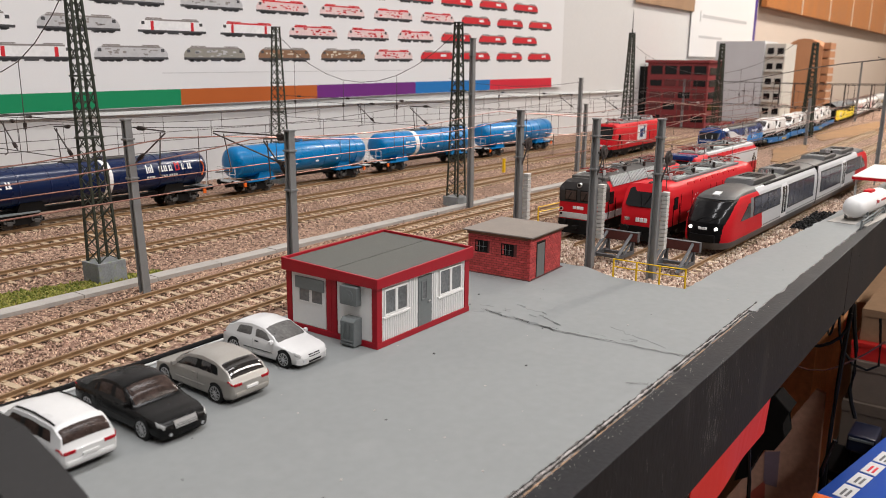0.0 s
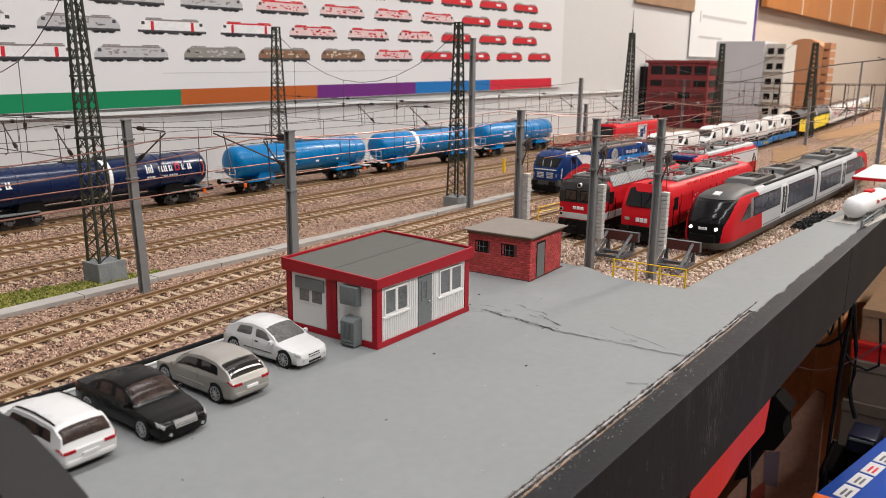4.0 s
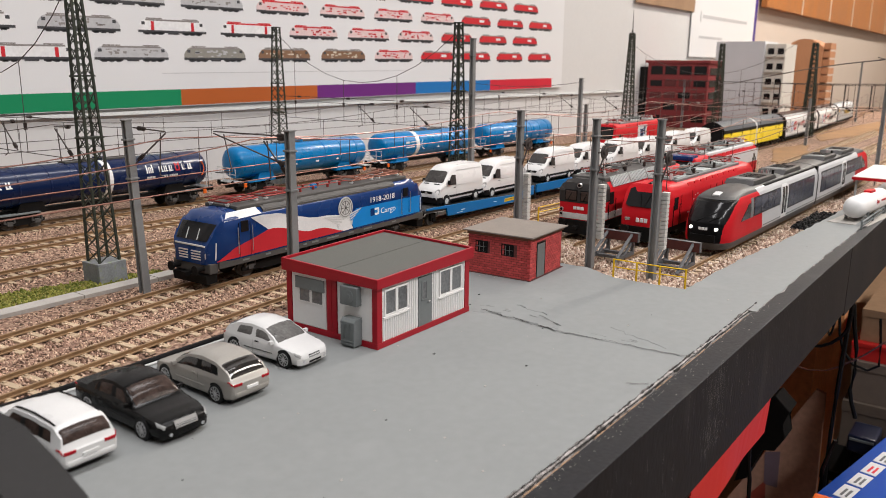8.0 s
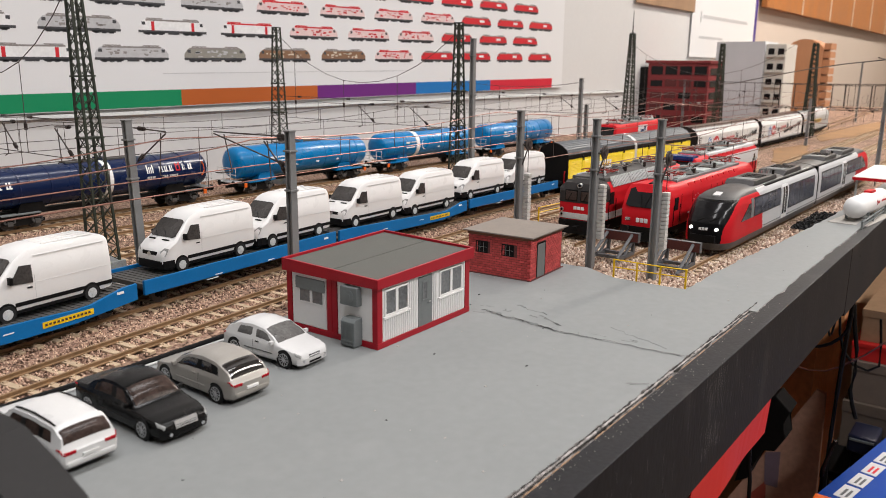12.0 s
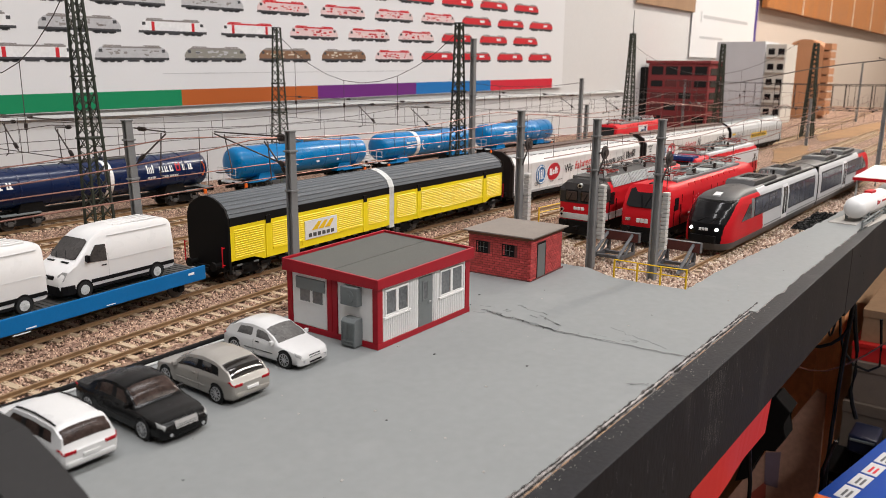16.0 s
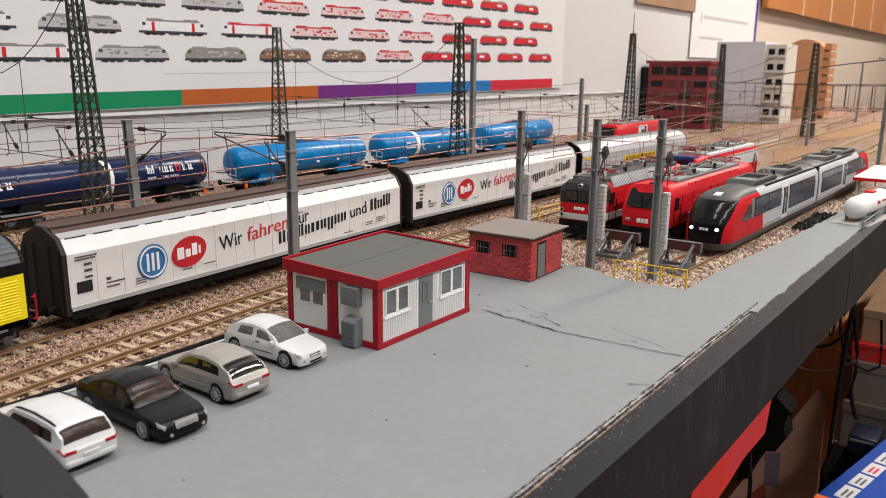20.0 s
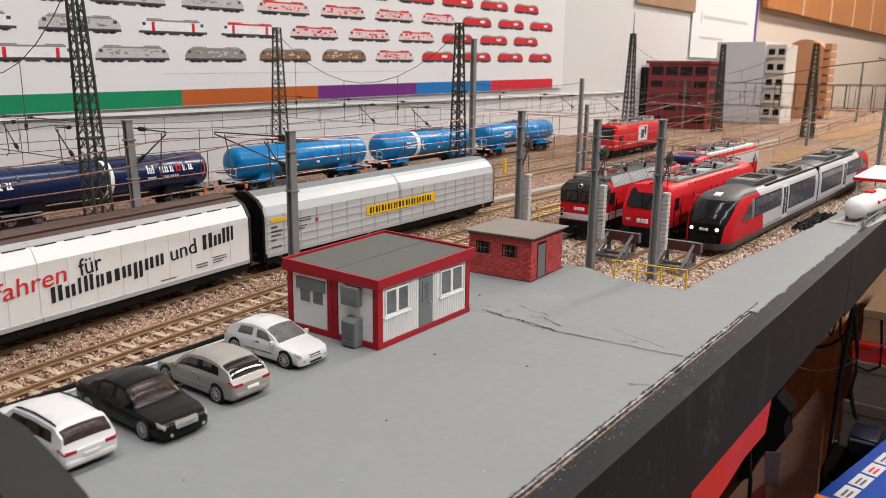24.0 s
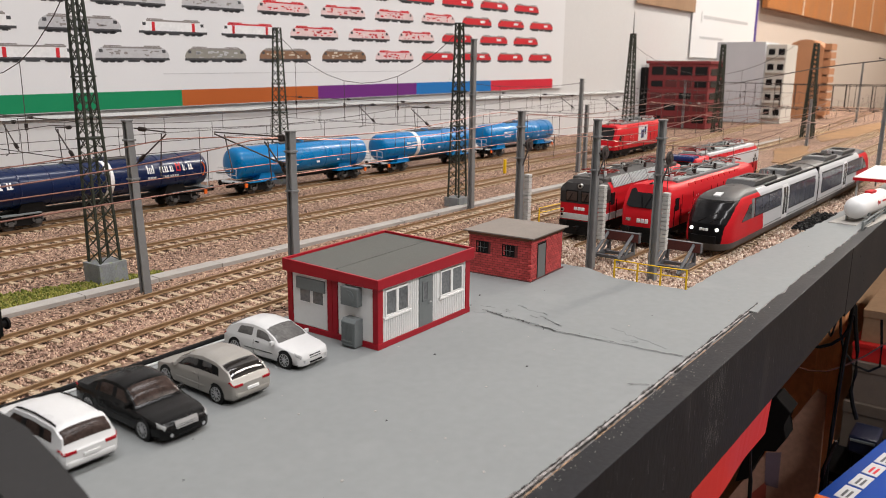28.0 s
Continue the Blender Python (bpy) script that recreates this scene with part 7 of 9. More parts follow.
m_wheelblue = mat("logo_blue_print", (0.04, 0.16, 0.36), 0.4)


# ---- parked stock ----
m_grille = mat("grey_green_grille", (0.40, 0.43, 0.42), 0.5, vary=0.15, scale=200)
m_capdark = mat("dark_brown_grey_cab_paint", (0.03, 0.027, 0.026), 0.5, vary=0.15, spec=0.2)
m_brownglass = mat("brown_cab_glass", (0.06, 0.042, 0.036), 0.2, vary=0.4, scale=150, bump=0.0, spec=0.25)
def on_track(i, x):
    fn = TRACKS[i][1]
    return dict(at=(x, fn(x), RAIL_TOP), rz=math.degrees(math.atan2(fn(x + 5) - fn(x - 5), 10)))


def tank_wagon(x, navy, band):
    t = thing("tank_wagon", ("navy blue tank wagon with lettering" if navy else "bright blue tank wagon with white marks") + (" and a white band" if band else ""), "tank wagon", "tank wagons in a row", **on_track(4, x))
    m = m_tanknavy if navy else m_tankblue
    h, r, zc = (99.0 if navy else 91.0), 15.3, 29.6
    ring = lambda q, rr: [(q, rr * math.sin(2 * math.pi * k / 32), zc + rr * math.cos(2 * math.pi * k / 32)) for k in range(32)]
    bm = B()
    loft(bm, [ring(-h, r * 0.35), ring(-h + 1.0, r * 0.68), ring(-h + 3.2, r * 0.9), ring(-h + 6.5, r), ring(h - 6.5, r), ring(h - 3.2, r * 0.9), ring(h - 1.0, r * 0.68), ring(h, r * 0.35)])
    part("tank", bm, m, t, smooth=True)
    for k in range(-3, 4):
        if k == 0:
            continue
        bm = B()
        loft(bm, [ring(k * 24 - 0.7, r + 0.02), ring(k * 24 - 0.5, r + 0.35), ring(k * 24 + 0.5, r + 0.35), ring(k * 24 + 0.7, r + 0.02)], caps=False)
        part("hoop", bm, m, t)
    if band:
        bm = B()
        bx = 0.0 if navy else -29.0
        loft(bm, [ring(bx - 3.2, r + 0.05), ring(bx - 3.0, r + 0.5), ring(bx + 3.0, r + 0.5), ring(bx + 3.2, r + 0.05)], caps=False)
        part("white_band", bm, m_white, t, "white painted band")
    bm = B()
    box(bm, -30, 30, -4, 4, zc + r - 0.6, zc + r + 0.9, 0.2)
    part("walkway", bm, m_locogrey, t)
    bm = B()
    disc(bm, (0, 0, zc + r + 1.2), 4.5, "z", 1.5, 18)
    part("manhole", bm, m, t)
    bm = B()
    box(bm, -h - 1, h + 1, -3.5, 3.5, 9.2, 12.6)
    for s in (-1, 1):
        box(bm, s * (h - 13) - 14, s * (h - 13) + 14, -14, 14, 9.6, 11.0)
        box(bm, s * (h - 37) - 6, s * (h - 37) + 6, -10, 10, 9.6, 14.5)
    part("underframe", bm, m_dark, t)
    for s in (-1, 1):
        bm = B()
        prism(bm, [(s * (h - 36) - 12, 11.0), (s * (h - 36) + 12, 11.0), (s * (h - 36) + 8, 19), (s * (h - 36) - 8, 19)], -11.5, 11.5, "y")
        part("saddle", bm, m_dark if navy else m, t)
        bm = B()
        box(bm, s * (h - 26) - 15, s * (h - 26) + 15, -14.6, -8.0, 11.2, 12.2, 0.2)
        part("side_platform", bm, m_midgrey if navy else m, t, "grey side platform" if navy else "")
        bogie(t, s * (h - 28), 20.5, 5.3)
        buffers(t, s * (h - 1.8), s, 11.4)
        bm = B()
        box(bm, min(s * (h - 6), s * (h + 4)), max(s * (h - 6), s * (h + 4)), -14, 14, 12.2, 13.0)
        part("end_platform", bm, m_midgrey if navy else m_print, t, "narrow end platform")
        bm = B()
        strand(bm, [(s * (h + 3), y, z) for y, z in ((-13, 13), (-13, 26), (13, 26), (13, 13))], 0.4, 5)
        er = part("end_railing", bm, m_print, t, "pale end railing")
        for y in (-5, 5):
            bm = B()
            rod(bm, (s * (h + 3), y, 13), (s * (h + 3), y, 26), 0.4, 5)
            part("upright", bm, m_print, er)
        bm = B()
        rod(bm, (s * (h + 3), -13, 20), (s * (h + 3), 13, 20), 0.35, 5)
        part("middle_rail", bm, m_print, er)
        bm = B()
        box(bm, s * (h - 7) - 1.6, s * (h - 7) + 1.6, -15.4, -14.2, 7.5, 11.5, 0.3)
        part("handbrake_box", bm, m_orange, t, "orange box")
    # lettering, as plain bars on the bulge
    yy = -r - 0.15
    if navy:
        def wrapped(bm, x0, x1, z0, z1):
            """A painted mark that follows the curve of the tank."""
            q0, q1 = math.asin(z0 / r), math.asin(z1 / r)
            at = lambda q, e: (-(r + e) * math.cos(q), zc + (r + e) * math.sin(q))
            prof = [at(q0 + (q1 - q0) * k / 3, 0.12) for k in range(4)] + [at(q1, -0.1), at(q0, -0.1)]
            prism(bm, prof, x0, x1, "x")

        tall, low = (1.6, 8.4), (1.6, 6.6)
        for strokes in ([(34, 35.1, tall), (35.9, 36.8, low), (37.6, 38.5, low), (39.3, 40.4, tall), (46, 47.1, low), (48.1, 49.4, low), (51, 52.1, low), (52.9, 53.9, low), (56, 57.4, low), (58.4, 59.0, low), (69, 70.1, low), (71.1, 72.1, low), (75, 76.2, low), (77.2, 78.6, low)],
                        [(-89, -87.9, low), (-86.9, -85.9, low), (-82, -80.8, low), (-79.8, -78.4, low)]):
            bm = B()
            for x0, x1, (z0, z1) in strokes:
                wrapped(bm, x0, x1, z0, z1)
                if x1 < 79 and x0 > 44 or x0 < 0:
                    wrapped(bm, x0 + 0.2, x1 + 0.9, z0 + 0.02, z0 + 1.1)
            part("brand_bars", bm, m_text_white, t, "white bars in place of a name")
        bm = B()
        for q0, q1, z0, z1 in ((62.2, 63.3, 2.0, 8.2), (65.7, 66.8, 2.0, 8.2), (62.4, 66.6, 1.4, 2.6), (62.4, 66.6, 6.0, 7.0)):
            wrapped(bm, q0, q1, z0, z1)
        part("brand_mark", bm, m_flagred, t, "red ring-shaped mark")
        bm = B()
        for q0, q1 in ((34, 36.2), (36.8, 38.4), (39, 41.8), (48, 49.8), (50.4, 52.2), (52.8, 54.2), (56, 57.6), (58.2, 59.8), (60.4, 62), (62.6, 64.2)):
            wrapped(bm, q0, q1, -2.8, -1.2)
        part("small_print", bm, m_print, t)
        bm = B()
        for k in range(10):
            a, b = math.radians(-60 + k * 12), math.radians(-48 + k * 12)
            rod(bm, (87 + 5 * math.cos(a), yy + 0.6, zc + 1 + 7 * math.sin(a)), (87 + 5 * math.cos(b), yy + 0.6, zc + 1 + 7 * math.sin(b)), 0.6, 4)
        part("swoosh", bm, m_orange, t, "orange arc mark")
    else:
        bars("brand_bars", t, [(-52, -45, zc + 2.4, zc + 4.6), (-43, -30, zc + 3.2, zc + 4.4), (-42, -26, zc - 0.2, zc + 0.8), (-52, -36, zc - 2.6, zc - 1.6)], yy, m_text_white, "white bars in place of a name")
        bars("small_print", t, [(10, 14, zc - 6, zc - 4), (40, 43, zc - 6, zc - 4), (60, 64, zc - 4, zc - 2)], yy + 0.9, m_text_white)
        bm = B()
        for k in range(12):
            a, b = math.radians(20 + k * 12), math.radians(32 + k * 12)
            rod(bm, (-16 + 6 * math.cos(a + 1.8), yy + 0.5, zc + 6 * math.sin(a + 1.8)), (-16 + 6 * math.cos(b + 1.8), yy + 0.5, zc + 6 * math.sin(b + 1.8)), 0.5, 4)
        part("arc_mark", bm, m_text_white, t)
    return t


tank_wagon(350.0, True, True)
tank_wagon(573, False, False)
tank_wagon(782, False, True)
tank_wagon(996, False, False)


def red_loco(name, label, track_i, x, L, H, style):
    """A parked electric or diesel loco; its front looks to -x."""
    t = thing(name, label, "locomotive", "parked locomotives", **on_track(track_i, x))
    h, w = L / 2, 17.0
    if style == "round":
        E_ = [(-h, 0.84, 20), (-h + 1.4, 0.93, 26), (-h + 5.5, 0.97, 34), (-h + 10, 0.99, H - 1), (-h + 18, 1, H)]
    else:
        E_ = [(-h, 0.88, 25), (-h + 0.9, 0.93, H - 8), (-h + 3.0, 0.95, H - 3), (-h + 7, 0.99, H), (-h + 12, 1, H)]
    xs = E_ + [(0, 1, H)] + [(-a, f, z) for a, f, z in reversed(E_)]
    bm = B()
    loft(bm, body_rings(xs, w, 12.5, H - 0.4, 5))
    part("body", bm, m_locored, t, "bright red loco body", smooth=True)
    Y = -w - 0.02
    bm = B()
    box(bm, -h + 3, h - 3, -15.8, 15.8, 8.4, 12.8, 0.5)
    part("frame", bm, m_dark, t)
    if style == "box":
        bm = B()
        box(bm, -h + 14, h - 14, -13.6, 13.6, H - 3.0, H + 1.2, 1.2)
        part("roof", bm, m_locogrey, t, "grey roof")
        n = int((L - 44) / 33)
        for k in range(n):
            for s in (-1, 1):
                q = -h + 22 + k * 33
                bm = B()
                prism(bm, [(s * 16.9, H - 6.0), (s * 13.4, H + 1.5), (s * 12.8, H + 1.2), (s * 16.2, H - 6.4)], q, q + 31.5, "x")
                for j in range(12):
                    prism(bm, [(s * 17.2, H - 5.8), (s * 13.7, H + 1.6), (s * 13.4, H + 1.5), (s * 16.9, H - 6.0)], q + 0.6 + j * 2.6, q + 1.7 + j * 2.6, "x")
                part("roof_grille", bm, m_grille, t, "pale grey-green louvred roof grille")
        bm = B()
        loft(bm, body_rings([(-h - 0.1, 0.90, H - 8.5), (-h + 0.6, 0.945, H - 7.0), (-h + 2.8, 0.962, H - 2.6), (-h + 7, 1.004, H + 0.3), (-h + 16, 1.012, H + 0.3)], w, H - 17, H + 0.1, 5))
        part("cab_cap", bm, m_capdark, t, "dark grey cab top")
        bm = B()
        box(bm, -h - 0.25, h + 0.25, -w * 0.885, w * 0.885, 13.4, 17.8, 0.2)
        for s in (-1, 1):
            box(bm, -h + 5, h - 5, s * w - 0.25, s * w + 0.25, 13.4, 18.4)
        part("pale_stripe", bm, m_print, t, "pale grey waist stripe")
        bm = B()
        for y in (-13.4, 13.4):
            for z in (16.5, 20.0):
                rod(bm, (-h - 0.9, y, z), (-h + 0.5, y, z), 1.5, 14)
        hd = part("headlight", bm, m_chrome, t)
        bm = B()
        for y in (-13.4, 13.4):
            for z in (16.5, 20.0):
                rod(bm, (-h - 1.05, y, z), (-h, y, z), 1.0, 12)
        part("lens", bm, m_glass, hd)
        for y in (-6.2, 6.2):
            bm = B()
            box(bm, -h - 0.25, -h + 2.4, y - 5.3, y + 5.3, H - 16.2, H - 7.4, 0.8)
            ws = part("windscreen", bm, m_black, t, "windscreen in a black rubber seal")
            bm = B()
            box(bm, -h - 0.5, -h + 1.0, y - 4.4, y + 4.4, H - 15.2, H - 8.4, 0.5)
            part("pane", bm, m_brownglass, ws, "brownish pane")
            bm = B()
            rod(bm, (-h - 0.7, y + 2.6, H - 16.0), (-h - 0.6, y - 0.6, H - 9.6), 0.28, 5)
            part("wiper", bm, m_black, ws)
        bm = B()
        rod(bm, (-h + 3.6, 0, H - 4.2), (-h + 0.0, 0, H - 4.2), 1.7, 16)
        tl = part("top_lamp", bm, m_chrome, t)
        bm = B()
        rod(bm, (-h + 1.0, 0, H - 4.2), (-h - 0.2, 0, H - 4.2), 1.15, 14)
        part("lens", bm, m_glass, tl)
    else:
        c = [(-h + 1.0, 13.2, 26.4), (-h + 1.0, -13.2, 26.4), (-h + 9.4, -12.6, H - 3.2), (-h + 9.4, 12.6, H - 3.2)]
        bm = B()
        panel(bm, c, 0.0, 1.0, 0.0, 0.95, 0.35, 0.1)
        w_ = part("windscreen", bm, m_glass, t, "large dark windscreen")
        bm = B()
        for y in (-1.5, 1.5):
            rod(bm, (-h + 0.6, y * 0.5, 27), (-h + 5.5, y * 2.6, 35.5), 0.35, 4)
        part("wiper", bm, m_black, w_)
        bm = B()
        box(bm, -h + 33, h - 33, -11.2, 11.2, H - 1.6, H + 0.5, 0.4)
        part("roof_deck", bm, m_midgrey, t, "grey roof deck full of fittings")
        for k in range(5):
            bm = B()
            box(bm, -h + 40 + k * 28, -h + 58 + k * 28, -9.0, 9.0, H - 1.2, H + 1.3, 0.5)
            part("roof_hatch", bm, m_locogrey if k % 2 else m_grille, t)
        bm = B()
        rod(bm, (-h + 15.5, 0, H - 1.0), (-h + 11.2, 0, H - 1.4), 1.5, 12)
        part("top_lamp", bm, m_black, t, "dark lamp in the forehead")
        bm = B()
        for y in (-10.5, 10.5):
            box(bm, -h - 0.4, -h + 1.6, y - 2.0, y + 2.0, 16.4, 18.6, 0.4)
        part("headlight", bm, m_chrome, t)
        bm = B()
        for k in range(9):
            a = 2 * math.pi * k / 9
            box(bm, -h + 62 + 7 * math.cos(a) - 0.45, -h + 62 + 7 * math.cos(a) + 0.45, Y - 0.1, Y + 0.3, 26 + 5 * math.sin(a) - 0.45, 26 + 5 * math.sin(a) + 0.45)
        part("star_ring", bm, m_text_white, t, "ring of small white marks")
        for s in (-1, 1):
            for q in (-h + 30, -h + 52, -h + 92, 0, h - 92, h - 52, h - 30):
                bm = B()
                box(bm, q - 0.15, q + 0.15, s * (w + 0.02) - 0.12, s * (w + 0.02) + 0.12, 13.5, 34.5)
                part("panel_seam", bm, m_dark, t)
            for k in range(9):
                bm = B()
                q = -h + 46 + k * (L - 92) / 9
                prism(bm, [(s * 16.4, H - 6.6), (s * 14.9, H - 2.4), (s * 14.4, H - 2.6), (s * 15.9, H - 6.8)], q, q + 9, "x")
                part("side_vent", bm, m_locored, t)
        bars("small_print", t, [(-h + 44, -h + 60, 18.6, 19.6), (-h + 62, -h + 80, 19.2, 20.2)], Y - 0.05, m_text_white)
    bars_front = B()
    for y in (-4.4, -1.4, 1.6):
        box(bars_front, -h - 0.35, -h + 0.4, y, y + 2.6, 20.4 if style == "box" else 15.6, 22.8 if style == "box" else 18.8, 0.4)
    part("logo_bars", bars_front, m_text_white, t, "white bars in place of a logo")
    for s in (-1, 1):
        for q in (-h + 20, h - 20):
            bm = B()
            box(bm, q - 3.6, q + 3.6, s * w - 0.35, s * w + 0.35, 24, 33, 0.5)
            part("cab_window", bm, m_glass, t)
            bm = B()
            for d in (-6, 6):
                rod(bm, (q + d, s * (w + 0.7), 13), (q + d, s * (w + 0.7), 28), 0.3, 5)
            part("handrail", bm, m_black, t)
        if style == "box":
            bm = B()
            for k in range(4):
                disc(bm, (-30 + k * 20, s * w, 30), 2.6, "y", 0.4, 16)
            part("porthole", bm, m_glass, t)
    bm = B()
    prism(bm, [(-h - 1.5, 2.6), (-h + 6, 3), (-h + 6, 8.6), (-h - 0.5, 8.6)], -14, 14, "y")
    part("snow_plough", bm, m_dark, t)
    bm = B()
    box(bm, -h - 0.6, -h + 2, -15.6, 15.6, 8.4, 12.8, 0.5)
    part("buffer_beam", bm, m_dark, t)
    for s in (-1, 1):
        buffers(t, s * h, s, 11.2)
        bogie(t, s * L * 0.27, 32, 6.6)
        pantograph(t, s * L * 0.28, H + 1.4, s, m_pantored)
    for k in range(14):
        q = -L * 0.36 + k * L * 0.055
        bm = B()
        y = -8 + (k * 5 % 4) * 5.2
        for z in range(4):
            disc(bm, (q, y, H + 1.6 + z * 0.9), 1.25 if z % 2 else 0.8, "z", 0.9, 8)
        part("roof_insulator", bm, m_insul if k % 3 else m_print, t)
    for y in (-7.5, -2.5, 3):
        bm = B()
        strand(bm, [(-L * 0.34 + k * L * 0.05, y + 2.0 * math.sin(k * 1.7 + y), H + 5.2 + 0.7 * math.sin(k * 2.3)) for k in range(14)], 0.38, 5)
        part("roof_cable", bm, m_midgrey if style == "round" else m_wire, t)
    for k in range(4):
        bm = B()
        box(bm, -L * 0.2 + k * L * 0.12, -L * 0.2 + k * L * 0.12 + 7, 3, 8.5, H + 0.5, H + 3.6 + k % 2, 0.5)
        part("roof_box", bm, m_midgrey if k % 2 else m_locogrey, t)
    return t


red_loco("red_locomotive", "older red electric locomotive with dark grey cab top", 7, 606, 172, 42.5, "box")
red_loco("red_locomotive", "modern bright red electric locomotive at a buffer stop", 6, 633, 212, 43.0, "round")
rw = red_loco("red_locomotive", "red and white electric locomotive behind another one", 7, 822, 214, 43.5, "round")
bm = B()
for s in (-1, 1):
    box(bm, -60, 100, s * 17.0 - 0.35, s * 17.0 + 0.35, 24, 37.5)
part("white_field", bm, m_flagwhite, rw, "white upper side")
bm = B()
box(bm, -60, 92, -14.4, 14.4, 37.0, 43.6, 1.2)
part("white_roof", bm, m_flagwhite, rw)
bm = B()
box(bm, -101, -84, -13, 13, 39.0, 43.7, 1.5)
part("blue_cab_roof", bm, m_blue_dark, rw, "dark blue cab roof")
hl = red_loco("red_locomotive", "red locomotive with a coloured picture panel", 2, 1110, 205, 47.0, "round")
bars("picture_panel", hl, [(-16, 20, 20, 42)], -17.1, m_print, "coloured picture panel")
bars("picture_blocks", hl, [(-6, 6, 24, 36), (8, 14, 28, 40)], -17.3, m_blue_dark)


def line_at(knots, q):
    for (a, p), (b, r) in zip(knots, knots[1:]):
        if q <= b:
            return p + (r - p) * max(0.0, q - a) / (b - a)
    return knots[-1][1]


TIP = [(3, 236.5), (7, 238.6), (12, 239.4), (18, 238.8), (21, 238.0), (25, 235.6), (30, 231.4), (34, 226.6), (37, 220.0), (39, 211.0), (40.2, 201.0), (41, 188.0)]
HALF = [(3, 14.2), (7, 15.8), (10, 16.2), (27, 16.2), (32, 15.7), (35.5, 14.7), (38, 12.8), (39.6, 9.8), (40.5, 6.0), (41, 0.02)]
RED_TOP = [(150, 38.0), (168, 38.6), (180, 39.2), (192, 38.8), (202, 37.6), (212, 35.6), (220, 32.2), (227, 26.5), (233, 20.5), (236, 16.0), (239, 9.0)]
RED_BACK = [(0, 158.0), (10, 159.0), (22, 163.0), (30, 166.5), (37, 172.0)]


